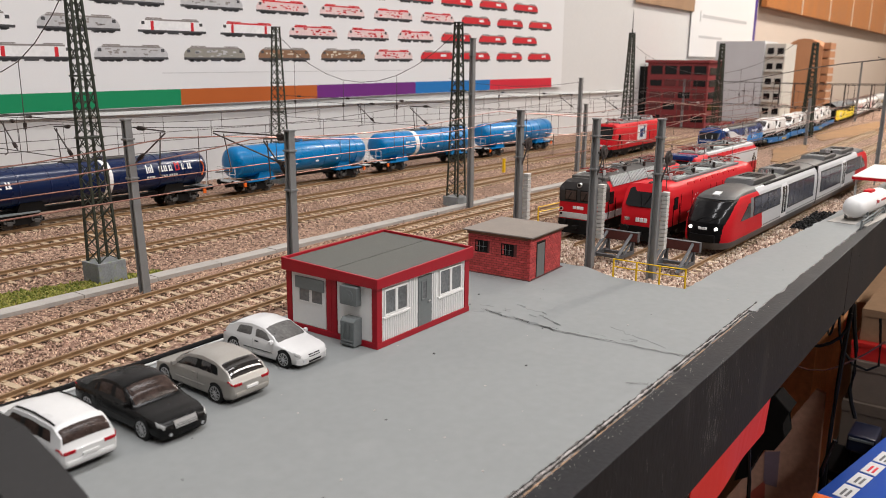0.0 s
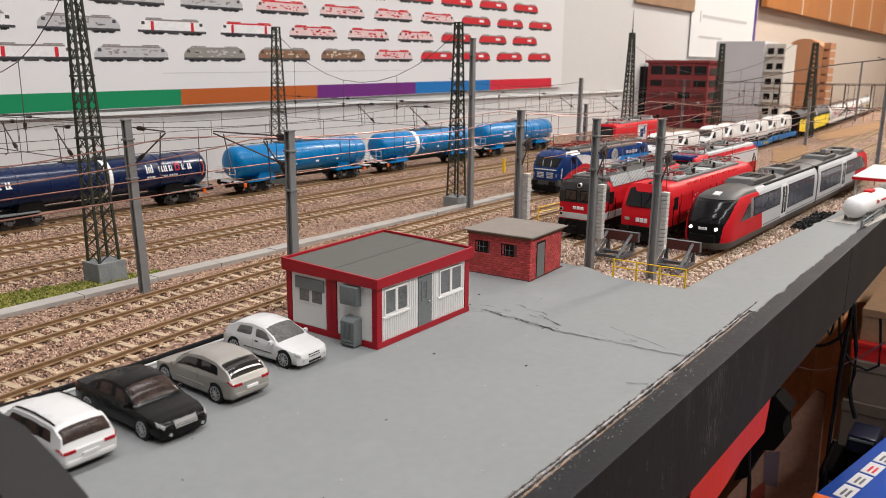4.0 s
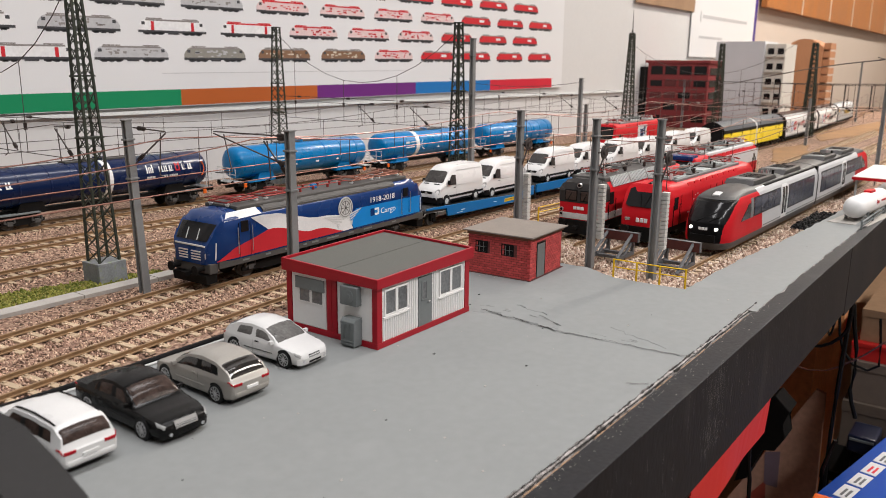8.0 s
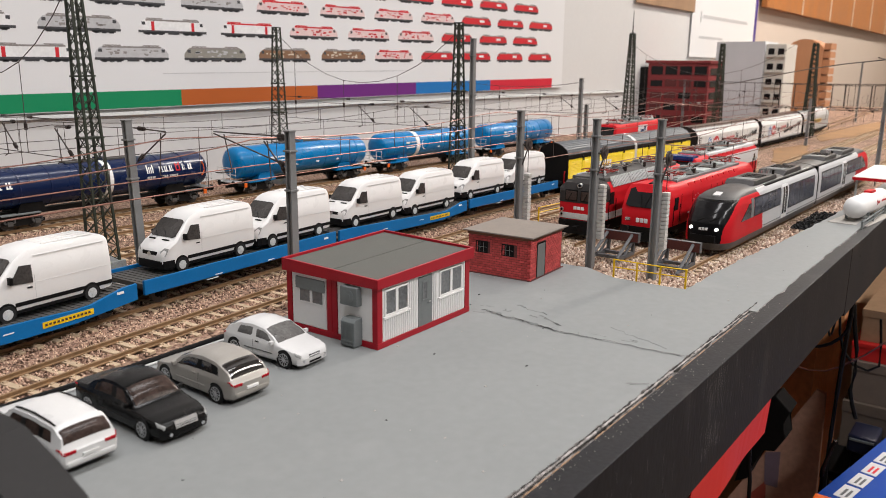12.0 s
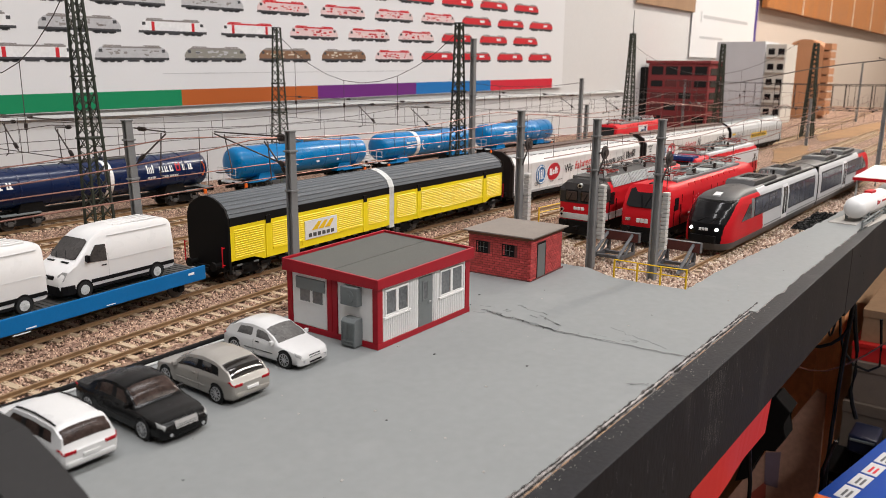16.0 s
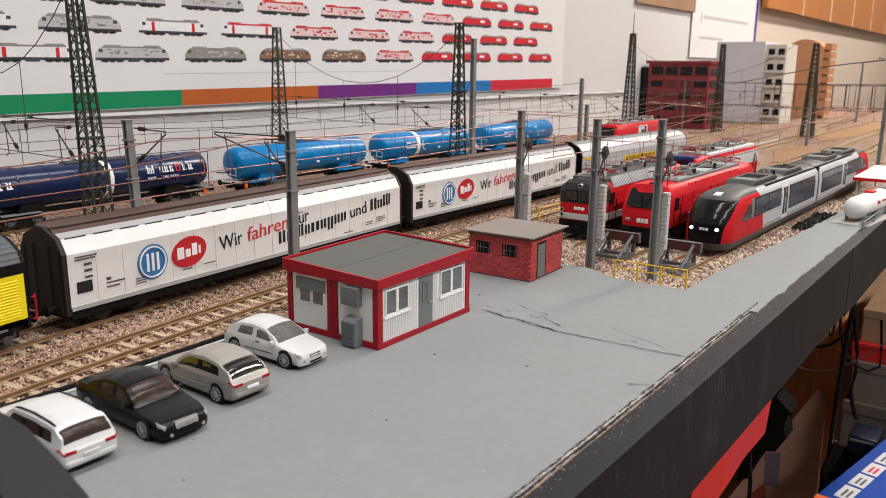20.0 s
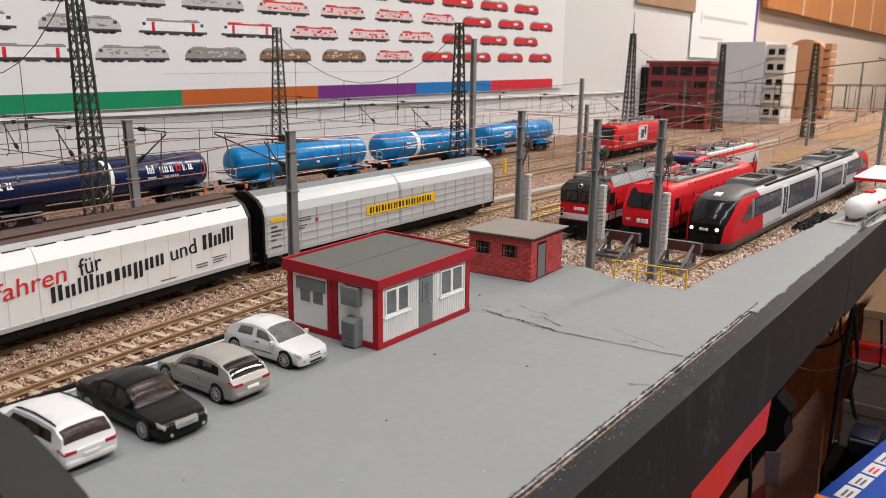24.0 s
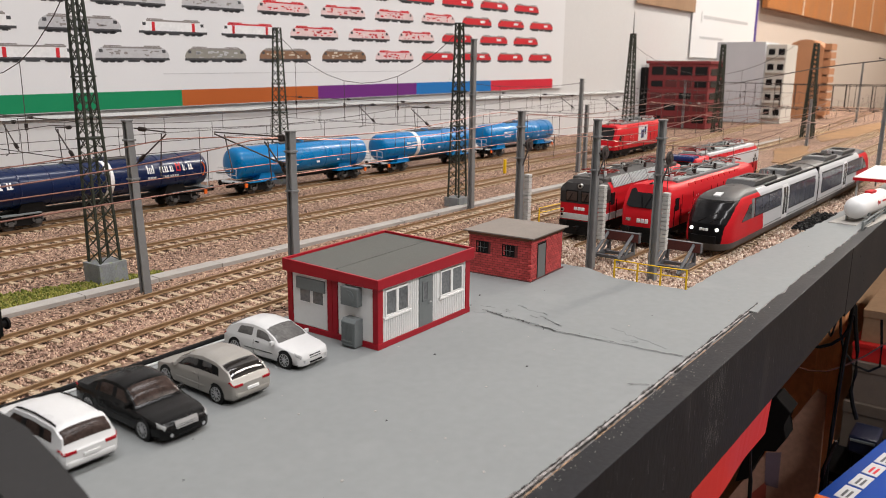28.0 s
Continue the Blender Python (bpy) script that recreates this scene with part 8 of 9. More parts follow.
def railcar():
    t = thing("diesel_railcar", "silver and red two-part diesel railcar with lit headlights", "railcar", **on_track(5, 764))
    heights = [3.0 + 0.5 * k for k in range(73)] + [39.6, 40.1, 40.5, 40.8, 41.0]
    fine, nose_r = 48, 19.0

    def row(z):
        """Half outline at a height, from the nose's middle to the inner end."""
        tip, w = line_at(TIP, z), line_at(HALF, z)
        r = nose_r * (0.75 + 0.25 * min(1.0, w / 16))
        out = [(tip - r * (1 - max(0.0, math.cos(a)) ** 0.8), w * math.sin(a) ** 0.8) for a in [math.pi / 2 * k / fine for k in range(fine + 1)]]
        out += [(tip - r + (150 - tip + r) * k / 64, w) for k in range(1, 65)]
        return out + [(120, w), (60, w), (2, w)]

    def region(a, y, z):
        if z < 8.2:
            return "skirt"
        if a < line_at(RED_BACK, z) or a < 156:
            return "silver" if z < 38.6 else "roof"
        if z < line_at(RED_TOP, a) and y > 11.6 + 0.09 * (z - 12):
            return "red"
        if z < 35.4 and y < 14.6 and a > 212:
            return "glass" if 21.4 < z < 34.6 and y < 12.9 else "mask"
        return "roof"

    looks = {"skirt": ("skirt", m_skirt, "dark grey lower skirt"), "silver": ("car_body", m_railsilver, "silver grey car body"), "red": ("red_sweep", m_locored, "red end panel"), "mask": ("front_mask", m_gloss_black, "glossy black front mask"), "glass": ("windscreen", m_glass, "large black windscreen"), "roof": ("roof", m_roofdark, "dark grey roof")}
    grid = [row(z) for z in heights]
    for sgn in (-1, 1):
        made = {}
        for side in (-1, 1):
            for i in range(len(heights) - 1):
                for j in range(len(grid[0]) - 1):
                    c = [(grid[i][j], heights[i]), (grid[i][j + 1], heights[i]), (grid[i + 1][j + 1], heights[i + 1]), (grid[i + 1][j], heights[i + 1])]
                    k = region(sum(p[0][0] for p in c) / 4, sum(p[0][1] for p in c) / 4, sum(p[1] for p in c) / 4)
                    bm, known = made.setdefault(k, (B(), {}))
                    vs = []
                    for (x, y), z in c:
                        key = (round(x * sgn, 3), round(y * side, 3), z)
                        if key not in known:
                            known[key] = bm.verts.new(key)
                        if known[key] not in vs:
                            vs.append(known[key])
                    if len(vs) > 2 and bm.faces.get(vs) is None:
                        bm.faces.new(vs)
        for k, (bm, known) in made.items():
            nm, m_, lab = looks[k]
            bmesh.ops.recalc_face_normals(bm, faces=bm.faces[:])
            part(nm, bm, m_, t, lab, smooth=True)
        bm = B()
        box(bm, min(sgn * 2, sgn * 150), max(sgn * 2, sgn * 150), -13, 13, 4, 39)
        part("inner_wall", bm, m_dark, t)
        for x0, x1 in ((40, 92), (112, 172)):
            a, b = sorted((sgn * x0, sgn * x1))
            bm = B()
            prism(bm, [(a, 40.0), (b, 40.0), (b - 5, 43.2), (a + 5, 43.2)], -10.5, 10.5, "y", bevel=0.5)
            rf = part("roof_unit", bm, m_roofdark, t)
            bm = B()
            box(bm, a + 7, a + 19, -7, 7, 43.0, 43.6, 0.3)
            part("grille", bm, m_midgrey, rf)
            for k in range(3):
                bm = B()
                box(bm, a + 24 + k * 8, a + 29 + k * 8, -7.5, 7.5, 43.1, 43.5, 0.1)
                part("slot", bm, m_dark, rf)
        for k in range(3):
            bm = B()
            disc(bm, (sgn * (100 + k * 3.6), -4 + 3 * k, 42.0), 1.0, "z", 2.4, 10)
            part("roof_horn", bm, m_chrome if k else m_dark, t)
        for s in (-1, 1):
            def leaf(x0, x1, z0, z1, out, slant=0.0):
                """A plate that follows the wall's lean."""
                bm = B()
                a, b = sgn * x0, sgn * x1
                zs = [z0] + [z for z in (10, 27, 29.5, 32) if z0 < z < z1] + [z1]
                rings = []
                for z in zs:
                    y, far = line_at(HALF, z), b - sgn * slant * (z - z0) / (z1 - z0)
                    rings.append([(a, s * (y - 0.6), z), (far, s * (y - 0.6), z), (far, s * (y + out), z), (a, s * (y + out), z)])
                loft(bm, rings)
                return bm

            for x0, x1, z0, z1 in ((12, 94, 14.0, 33.0), (116, 183, 19.8, 33.4)):
                part("window_band", leaf(x0, x1, z0, z1, 0.12), m_black, t, "black window band")
                n = max(1, round((x1 - x0) / 15))
                for j in range(n):
                    d = (x1 - x0 - 1.2) / n
                    part("side_window", leaf(x0 + 0.9 + d * j + 0.3, x0 + 0.9 + d * (j + 1) - 0.5, z0 + 0.9, z1 - 0.8, 0.3), m_trainglass, t, "dark side window")
            part("pillar", leaf(184, 190, 19.8, 33.6, 0.2), m_midgrey, t, "grey cab pillar")
            part("cab_window", leaf(191, 211, 20.0, 30.5, 0.25, 16.0), m_glass, t, "pointed cab window")
            door = part("door", leaf(98, 113, 8.6, 35.0, 0.35), m_flagwhite, t, "white double door")
            for q in (99.8, 106.6):
                part("pane", leaf(q, q + 4.6, 12.0, 33.0, 0.6), m_glass, door)
            part("stripe", leaf(4, 156, 9.4, 10.2, 0.15), m_midgrey, t)
        nose = part("nose_grille", box_mesh(sgn * 233, sgn * 239.6, -8.5, 8.5, 8.4, 13.4), m_black, t, "black nose grille")
        for y in (-8.6, 8.6):
            bm = B()
            disc(bm, (sgn * 236.2, y, 17.6), 1.1, "x", 2.2, 18)
            part("headlight", bm, m_headlight if sgn < 0 else m_taillight, nose, "lit white headlight" if sgn < 0 else "red tail light")
        for y in (-3.0, -0.9, 1.2):
            part("logo_bar", box_mesh(sgn * 238.2, sgn * 239.3, y, y + 1.7, 16.6, 18.4), m_text_white, nose)
        bm = B()
        rod(bm, (sgn * 237.6, 5, 22.2), (sgn * 232.2, -6.5, 28.4), 0.4, 5)
        rod(bm, (sgn * 237.4, -3, 22.2), (sgn * 234.0, -9.0, 25.6), 0.3, 5)
        part("wiper", bm, m_dark, t)
        bm = B()
        face = [(sgn * 218.6, sgn * 2.4, 37.6), (sgn * 218.6, -sgn * 2.4, 37.6), (sgn * 211.6, -sgn * 2.4, 39.0), (sgn * 211.6, sgn * 2.4, 39.0)]
        loft(bm, [[Vector(p) + Vector((0, 0, d)) for p in face] for d in (-0.6, 0.5)])
        part("number_panel", bm, m_flagwhite, t, "white number panel")
        bogie(t, sgn * 190, 22, 5.0)
    bm = B()
    box(bm, -2.4, 2.4, -15.2, 15.2, 8, 39.4, 0.4)
    part("bellows", bm, m_black, t, "black folded bellows")
    bogie(t, 0, 26, 5.0)
    for s in (-1, 1):
        part("engine_box", box_mesh(s * 45, s * 155, -12, 12, 3.4, 8.2), m_dark, t)
    return t


def box_mesh(x0, x1, y0, y1, z0, z1):
    bm = B()
    box(bm, min(x0, x1), max(x0, x1), y0, y1, z0, z1, 0.2)
    return bm


m_skirt = mat("grey_train_skirt", (0.085, 0.082, 0.08), 0.5, vary=0.15, scale=120)
m_railsilver = mat("silver_grey_train_paint", (0.50, 0.505, 0.515), 0.42, 0.0, vary=0.05, scale=120, coat=0.1)
m_roofdark = mat("dark_grey_train_roof", (0.05, 0.049, 0.049), 0.5, vary=0.15, scale=120)
m_gloss_black = mat("gloss_black_plastic", (0.004, 0.004, 0.0045), 0.3, vary=0.1, spec=0.12)
m_trainglass = mat("dim_train_window", (0.045, 0.048, 0.066), 0.2, vary=0.6, scale=90, bump=0.0, spec=0.08)


railcar()


# ---- fuelling place beside the railcar ----
def gas_tank():
    t = thing("gas_tank", "white lying gas tank with a red cap on feet", "gas tank", at=(748, 107, 0), rz=-6)
    r, zc, h = 9.0, 12.0, 42.0
    ring = lambda q, rr: [(q, rr * math.sin(2 * math.pi * k / 28), zc + rr * math.cos(2 * math.pi * k / 28)) for k in range(28)]
    bm = B()
    loft(bm, [ring(-h, r * 0.3), ring(-h + 1.4, r * 0.66), ring(-h + 4, r * 0.9), ring(-h + 8, r), ring(h - 8, r), ring(h - 4, r * 0.9), ring(h - 1.4, r * 0.66), ring(h, r * 0.3)])
    part("tank", bm, m_white, t, smooth=True)
    for x in (-26, 26):
        for y in (-8, 8):
            bm = B()
            box(bm, x - 1.2, x + 1.2, y - 1.0, y + 1.0, 0.4, 8)
            part("foot", bm, m_midgrey, t)
        bm = B()
        box(bm, x - 1.5, x + 1.5, -8.5, 8.5, 3.6, 5.4)
        part("cradle", bm, m_print, t)
    bm = B()
    box(bm, -4, 10, -3, 3, zc + r - 1, zc + r + 1.6, 0.8)
    part("cap", bm, m_locored, t, "red valve cap")
    bars("marks", t, [(-6, -5, 12, 16), (-3, 1, 12.6, 15), (8, 22, 13.5, 15)], -r - 0.1, m_flagred)
    bm = B()
    box(bm, -50, 60, -15, 15, 0.0, 0.5)
    part("base_plate", bm, m_kerb, t, "pale base plate")


gas_tank()
t = thing("fuel_canopy", "white roof with a red edge on thin posts", "canopy", at=(905, 120, 0))
bm = B()
box(bm, -60, 60, -16, 16, 20, 22, 0.3)
part("roof", bm, m_white, t)
bm = B()
for y in (-16.3, 16.3):
    box(bm, -60.4, 60.4, y - 0.4, y + 0.4, 18.6, 21.2)
for x in (-60.4, 60.4):
    box(bm, x - 0.4, x + 0.4, -15.8, 15.8, 18.6, 21.2)
part("roof_edge", bm, m_locored, t, "red edge")
for x in (-56, 56):
    for y in (-13, 13):
        bm = B()
        box(bm, x - 0.8, x + 0.8, y - 0.8, y + 0.8, 0, 20)
        part("post", bm, m_print, t)
t = thing("concrete_rail", "low grey concrete railing by the edge", "railing", at=(700, 99, 0))
for z in (3, 6):
    bm = B()
    rod(bm, (-20, 0, z), (160, -4, z), 0.7, 6)
    part("bar", bm, m_midgrey, t)
for k in range(5):
    bm = B()
    box(bm, -20 + k * 45 - 0.7, -20 + k * 45 + 0.7, -k - 0.7, -k + 0.7, 0, 7)
    part("post", bm, m_midgrey, t)


def on_coal(r, count):
    x, y = r.uniform(668, 760, count), r.uniform(131, 148, count)
    return np.stack([x, y, np.full(count, -3.0)], 1)


scatter("coal_heap", m_black, "black spilled coal beside the railcar", "coal", 420, on_coal, (0.6, 1.7), (0.6, 1.3), 12)
t = thing("marker_post", "short yellow marker post between tracks", "post", at=(812, 511, -4.5))
bm = B()
box(bm, -1.5, 1.5, -1.5, 1.5, 0, 17, 0.3)
part("post", bm, m_yellow, t)

# ---- the moving train ----
loco = flag_loco()
TRAIN = [(loco, 612.0, 54.0, 0.0)]
for s0, L, yel in ((800.0, 164, True), (962.0, 149.5, False), (1118.5, 155, True), (1275.5, 149.5, False)):
    TRAIN.append((flat_wagon(L, yel, s0 < 810), s0, L / 2 - 14, 0.0))
first_van = van()
VAN_AT = (772.0, 840.0, 937.0, 1005.3, 1084.5, 1153.4, 1229.9, 1302.2)
for k, s0 in enumerate(VAN_AT):
    v = first_van if k == 0 else copy_thing(first_van, pose(0, 0, 0))
    TRAIN.append((v, s0, 22.0, {0: 13.2, 4: 13.2, 1: 11.4, 5: 11.4}.get(k, 13.7)))
TRAIN += [(yellow_wagon(True), 1444.2, 56.0, 0.0), (yellow_wagon(False), 1598.4, 56.0, 0.0)]
TRAIN += [(slide_wagon("white"), 1825.6, 100.0, 0.0), (slide_wagon("white"), 2102.8, 100.0, 0.0), (slide_wagon("grey"), 2378.2, 100.0, 0.0)]

LINE_X = np.linspace(-2480, 3300, 5781)
LINE_Y = np.array([main_y(q) for q in LINE_X])
LINE_S = np.concatenate([[0], np.cumsum(np.hypot(np.diff(LINE_X), np.diff(LINE_Y)))])
LINE_S -= np.interp(600, LINE_X, LINE_S)


def on_line(s):
    return float(np.interp(s, LINE_S, LINE_X)), float(np.interp(s, LINE_S, LINE_Y))


def train_pose(s0, half, z, t):
    """Where a vehicle stands: both its bogies ride on the main line, which it follows towards -x."""
    s = s0 - 106.04 * t - 0.0079 * ((t - 16) ** 2 - 256)
    (xa, ya), (xb, yb) = on_line(s - half), on_line(s + half)
    return pose((xa + xb) / 2 * MM, (ya + yb) / 2 * MM, (RAIL_TOP + z) * MM, 0, 0, math.degrees(math.atan2(yb - ya, xb - xa)))

# ---- the poster on the wall: flat printed sheet ----
POSTER = thing("poster", "large white wall poster with rows of printed locomotives", "poster", at=(320, 718.5, 75.4))
POSTER.matrix_basis = pose(320 * MM, 718.5 * MM, 75.4 * MM, 0, -0.54, 0)
m_poster = mat("poster_paper", (0.68, 0.68, 0.685), 0.45, vary=0.02, scale=3)
bm = B()
box(bm, -400, 1012, -0.2, 0.2, 0, 430)
part("sheet", bm, m_poster, POSTER)
STRIPE = [("green_stripe", -400, 190, (0.005, 0.22, 0.09)), ("orange_stripe", 190, 386, (0.42, 0.10, 0.02)), ("purple_stripe", 386, 580, (0.14, 0.02, 0.18)), ("blue_stripe", 580, 772, (0.01, 0.15, 0.42)), ("red_stripe", 772, 974, (0.55, 0.02, 0.04))]
for n, a, b, c in STRIPE:
    bm = B()
    box(bm, a, b, -0.32, -0.15, 0.6, 17.0)
    part(n, bm, mat(n, c, 0.5, vary=0.03), POSTER)
PRINT = {k: mat("printed_" + k, c, 0.5, vary=0.12, scale=60, fine=300) for k, c in dict(white=(0.72, 0.72, 0.72), silver=(0.45, 0.45, 0.46), cream=(0.58, 0.52, 0.42), olive=(0.25, 0.24, 0.21), red=(0.55, 0.02, 0.03), pink=(0.66, 0.5, 0.49), brown=(0.22, 0.12, 0.07), dark=(0.06, 0.06, 0.065), grey=(0.24, 0.22, 0.21)).items()}
PICKS = [["silver", "white", "silver", "olive", "brown", "brown", "pink", "red", "red", "red", "red"], ["white", "silver", "white", "white", "pink", "pink", "pink", "red", "red", "red", "red"], ["white", "silver", "silver", "silver", "pink", "pink", "pink", "pink", "red", "red", "red"], ["white", "silver", "red", "white", "pink", "silver", "red", "red", "red", "red", "red"]]
rp = random.Random(11)


def printed_loco(x, z, tone, col):
    """One flat printed loco picture: body, roof line, windows, underframe."""
    w, h = 81.0, 17.5
    bm = B()
    plate(bm, [(x + 1, -0.22, z + 4), (x + w - 1, -0.22, z + 4), (x + w - 0.6, -0.22, z + 7.5), (x + w - 2.4, -0.22, z + 10.5), (x + w - 5.5, -0.22, z + 13.4), (x + w - 9.5, -0.22, z + 14.8), (x + 9.5, -0.22, z + 14.8), (x + 5.5, -0.22, z + 13.4), (x + 2.4, -0.22, z + 10.5), (x + 0.6, -0.22, z + 7.5)], (0, -1, 0), 0.1)
    pic = part("printed_loco", bm, PRINT[tone], POSTER)
    bm = B()
    box(bm, x + 0.5, x + w - 0.5, -0.36, -0.2, z + 2.0, z + 4.4)
    for c in (0.22, 0.78):
        box(bm, x + w * c - 12, x + w * c + 12, -0.36, -0.2, z + 0.8, z + 2.6)
        for d in (-10, -2.5, 5):
            box(bm, x + w * c + d, x + w * c + d + 5, -0.36, -0.2, z, z + 1.6)
    box(bm, x + w * 0.42, x + w * 0.58, -0.36, -0.2, z + 0.6, z + 2.2)
    tagged(part("printed_underframe", bm, PRINT["dark"], pic), kind="stuff")
    bm = B()
    for c in (0.2, 0.72):
        box(bm, x + w * c - 6, x + w * c + 12, -0.34, -0.2, z + 15.2, z + 16.2)
        box(bm, x + w * c - 1, x + w * c + 1, -0.34, -0.2, z + 14.4, z + 15.4)
    box(bm, x + 9, x + w - 9, -0.36, -0.2, z + 13.4, z + 15.0)
    part("printed_roof", bm, PRINT["red"] if tone in ("pink", "white") and col > 2 else PRINT["grey"], pic)
    bm = B()
    for q in (x + 4.6, x + w - 8.4):
        box(bm, q, q + 3.8, -0.36, -0.2, z + 9.4, z + 12.4)
    tagged(part("printed_glazing", bm, PRINT["dark"], pic), kind="stuff")
    bm = B()
    if tone == "red":
        box(bm, x + w * 0.6, x + w * 0.76, -0.36, -0.2, z + 7.5, z + 11)
        part("printed_mark", bm, PRINT["white"], pic)
    elif tone in ("cream", "brown", "olive", "silver", "pink"):
        for k in range(16):
            a, b, hh = x + rp.uniform(10, w - 16), rp.uniform(5.0, 11.5), rp.uniform(0.6, 2.2)
            box(bm, a, a + rp.uniform(1.5, 6), -0.34, -0.2, z + b, z + b + hh)
        tagged(part("printed_picture", bm, PRINT[{"cream": "grey", "brown": "cream", "olive": "silver", "silver": "grey", "pink": "red"}[tone]], pic), kind="stuff")
    else:
        for q in (x + 15, x + w - 19):
            box(bm, q, q + 3.5, -0.36, -0.2, z + 4.4, z + 13.0)
        part("printed_doors", bm, PRINT["red"], pic)


for row in range(4):
    for col in range(11):
        x = -100 + col * 98.8 + (48 if row in (1, 3) else 0)
        if row == 1 and col == 10:
            continue
        if x + 81 > 975 or (row == 3 and col < 2):
            continue
        printed_loco(x, 44.5 + row * 26.4, PICKS[row][col], col)
bm = B()
box(bm, 170, 560, -0.3, -0.15, 33.0, 33.6)
part("fine_print", bm, PRINT["silver"], POSTER)
# a grey strip that stands in for the shadow at the poster's foot
bm = B()
prism(bm, [(-4, 0), (0, 0), (0, 3.4), (-3.4, 3.0)], -400, 1300, "x")
lt = thing("wall_ledge", "grey strip drawn as the poster's shadow", "ledge", at=(320, 722, 70.5))
part("ledge", bm, m_print, lt)

# papers on the far part of the wall
t = thing("paper_sheet", "white printed paper sheet with a purple edge", "paper", at=(2000, 718, 150))
bm = B()
box(bm, -20, 500, -0.4, 0.4, 0, 300)
part("sheet", bm, m_poster, t)
bm = B()
box(bm, 60, 430, -0.7, -0.3, 96, 104)
box(bm, 40, 48, -0.7, -0.3, 86, 112)
box(bm, 40, 220, -0.7, -0.3, 46, 52)
part("print_bars", bm, PRINT["silver"], t)
bm = B()
prism(bm, [(500, 40), (524, 20), (524, 300), (506, 300)], -0.5, 0.3, "y")
part("purple_edge", bm, mat("purple_print", (0.06, 0.03, 0.22), 0.5), t)
t = thing("wall_picture", "brown framed wall picture", "picture", at=(1640, 718, 256))
bm = B()
box(bm, 0, 350, -3, 0, 0, 140, 1)
part("frame", bm, mat("brown_picture", (0.32, 0.20, 0.12), 0.6, vary=0.3, scale=20), t)

# pine cupboard that hangs on the far part of the long wall
t = thing("pine_cupboard", "orange pine wall cupboard with painted reflection streaks", "cupboard", at=(2540, 715, 302))
for k in range(6):
    bm = B()
    box(bm, k * 430 + 5, k * 430 + 424, -18, 0, 0, 700, 2)
    part("door", bm, m_pine, t, "orange pine door")
    # pale upright strip that paints a white reflection streak between the doors
    bm = B()
    box(bm, k * 430 + 425, k * 430 + 434, -20, 0, 0, 700)
    part("edge_strip", bm, mat("pale_strip", (0.6, 0.47, 0.36), 0.6) if k == 0 else bpy.data.materials["pale_strip"], t, "pale strip drawn as a reflection streak")

# ---- far model houses ----
m_housered = mat("dark_red_house", (0.2, 0.03, 0.032), 0.6, vary=0.12, scale=30)
m_dimred = mat("dull_red_window", (0.10, 0.022, 0.022), 0.4)
m_housegrey = mat("grey_tower_house", (0.52, 0.53, 0.55), 0.7, vary=0.06, scale=20)
m_housewhite = mat("pale_balcony_house", (0.55, 0.52, 0.47), 0.7, vary=0.06, scale=20)
m_houseorange = mat("orange_brown_house", (0.42, 0.20, 0.10), 0.7, vary=0.12, scale=20)


def red_block():
    t = thing("red_house", "dark red modern model house with dark window bands", "model house", at=(1700, 545, -4))
    bm = B()
    box(bm, 0, 90, 26, 160, 0, 136, 1)
    part("wall", bm, m_housered, t)
    bm = B()
    box(bm, -3, 93, 23, 166, 136, 142, 1)
    part("roof", bm, m_housered, t)
    for k in range(5):
        for j in range(4):
            bm = B()
            z = 12 + k * 25
            box(bm, -1.2, 2, 30 + j * 32, 56 + j * 32, z, z + (13 if k < 4 else 18), 0.3)
            part("window", bm, m_glass if k == 4 or (k + j) % 3 == 0 else m_dimred, t)
        bm = B()
        box(bm, 10, 80, 25.0, 27.0, 12 + k * 25, 26 + k * 25)
        part("window", bm, m_glass, t)
    bm = B()
    box(bm, -2, 60, 160, 196, 0, 128)
    part("side_wing", bm, m_dark, t, "dark side wing")


def grey_tower():
    t = thing("tower_house", "tall grey and white model apartment tower with balconies", "model house", at=(2000, 508, -4))
    bm = B()
    box(bm, 0, 120, 36, 150, 0, 190, 1)
    part("wall", bm, m_housegrey, t, "plain grey wall")
    bm = B()
    box(bm, 10, 110, -10, 36, 0, 184, 1)
    part("balcony_wall", bm, m_housewhite, t)
    for k in range(5):
        for j in range(2):
            bm = B()
            z = 14 + k * 35
            box(bm, 2, 14, -8 + j * 22, 10 + j * 22, z, z + 4, 0.3)
            part("balcony", bm, m_housewhite, t)
            bm = B()
            box(bm, 9, 12, -6 + j * 22, 8 + j * 22, z + 6, z + 20)
            part("window", bm, m_glass, t)


def brown_tower():
    t = thing("brick_tower", "orange-brown model tower house with stepped side", "model house", at=(2300, 478, -4))
    bm = B()
    prism(bm, [(0, 0), (88, 0), (88, 185), (76, 197), (62, 203), (48, 205), (30, 203), (12, 194), (0, 182)], 0, 90, "x")
    part("wall", bm, m_houseorange, t)
    for k in range(9):
        bm = B()
        box(bm, 8, 70, -17, 0, 10 + k * 21, 26 + k * 21, 0.5)
        part("bay", bm, m_houseorange, t)


red_block()
grey_tower()
brown_tower()

# ---- under the table ----
m_card = mat("brown_cardboard", (0.34, 0.21, 0.12), 0.8, vary=0.15, scale=12, fine=160)
m_redpaper = mat("red_paper", (0.6, 0.025, 0.022), 0.5, vary=0.06, scale=40)


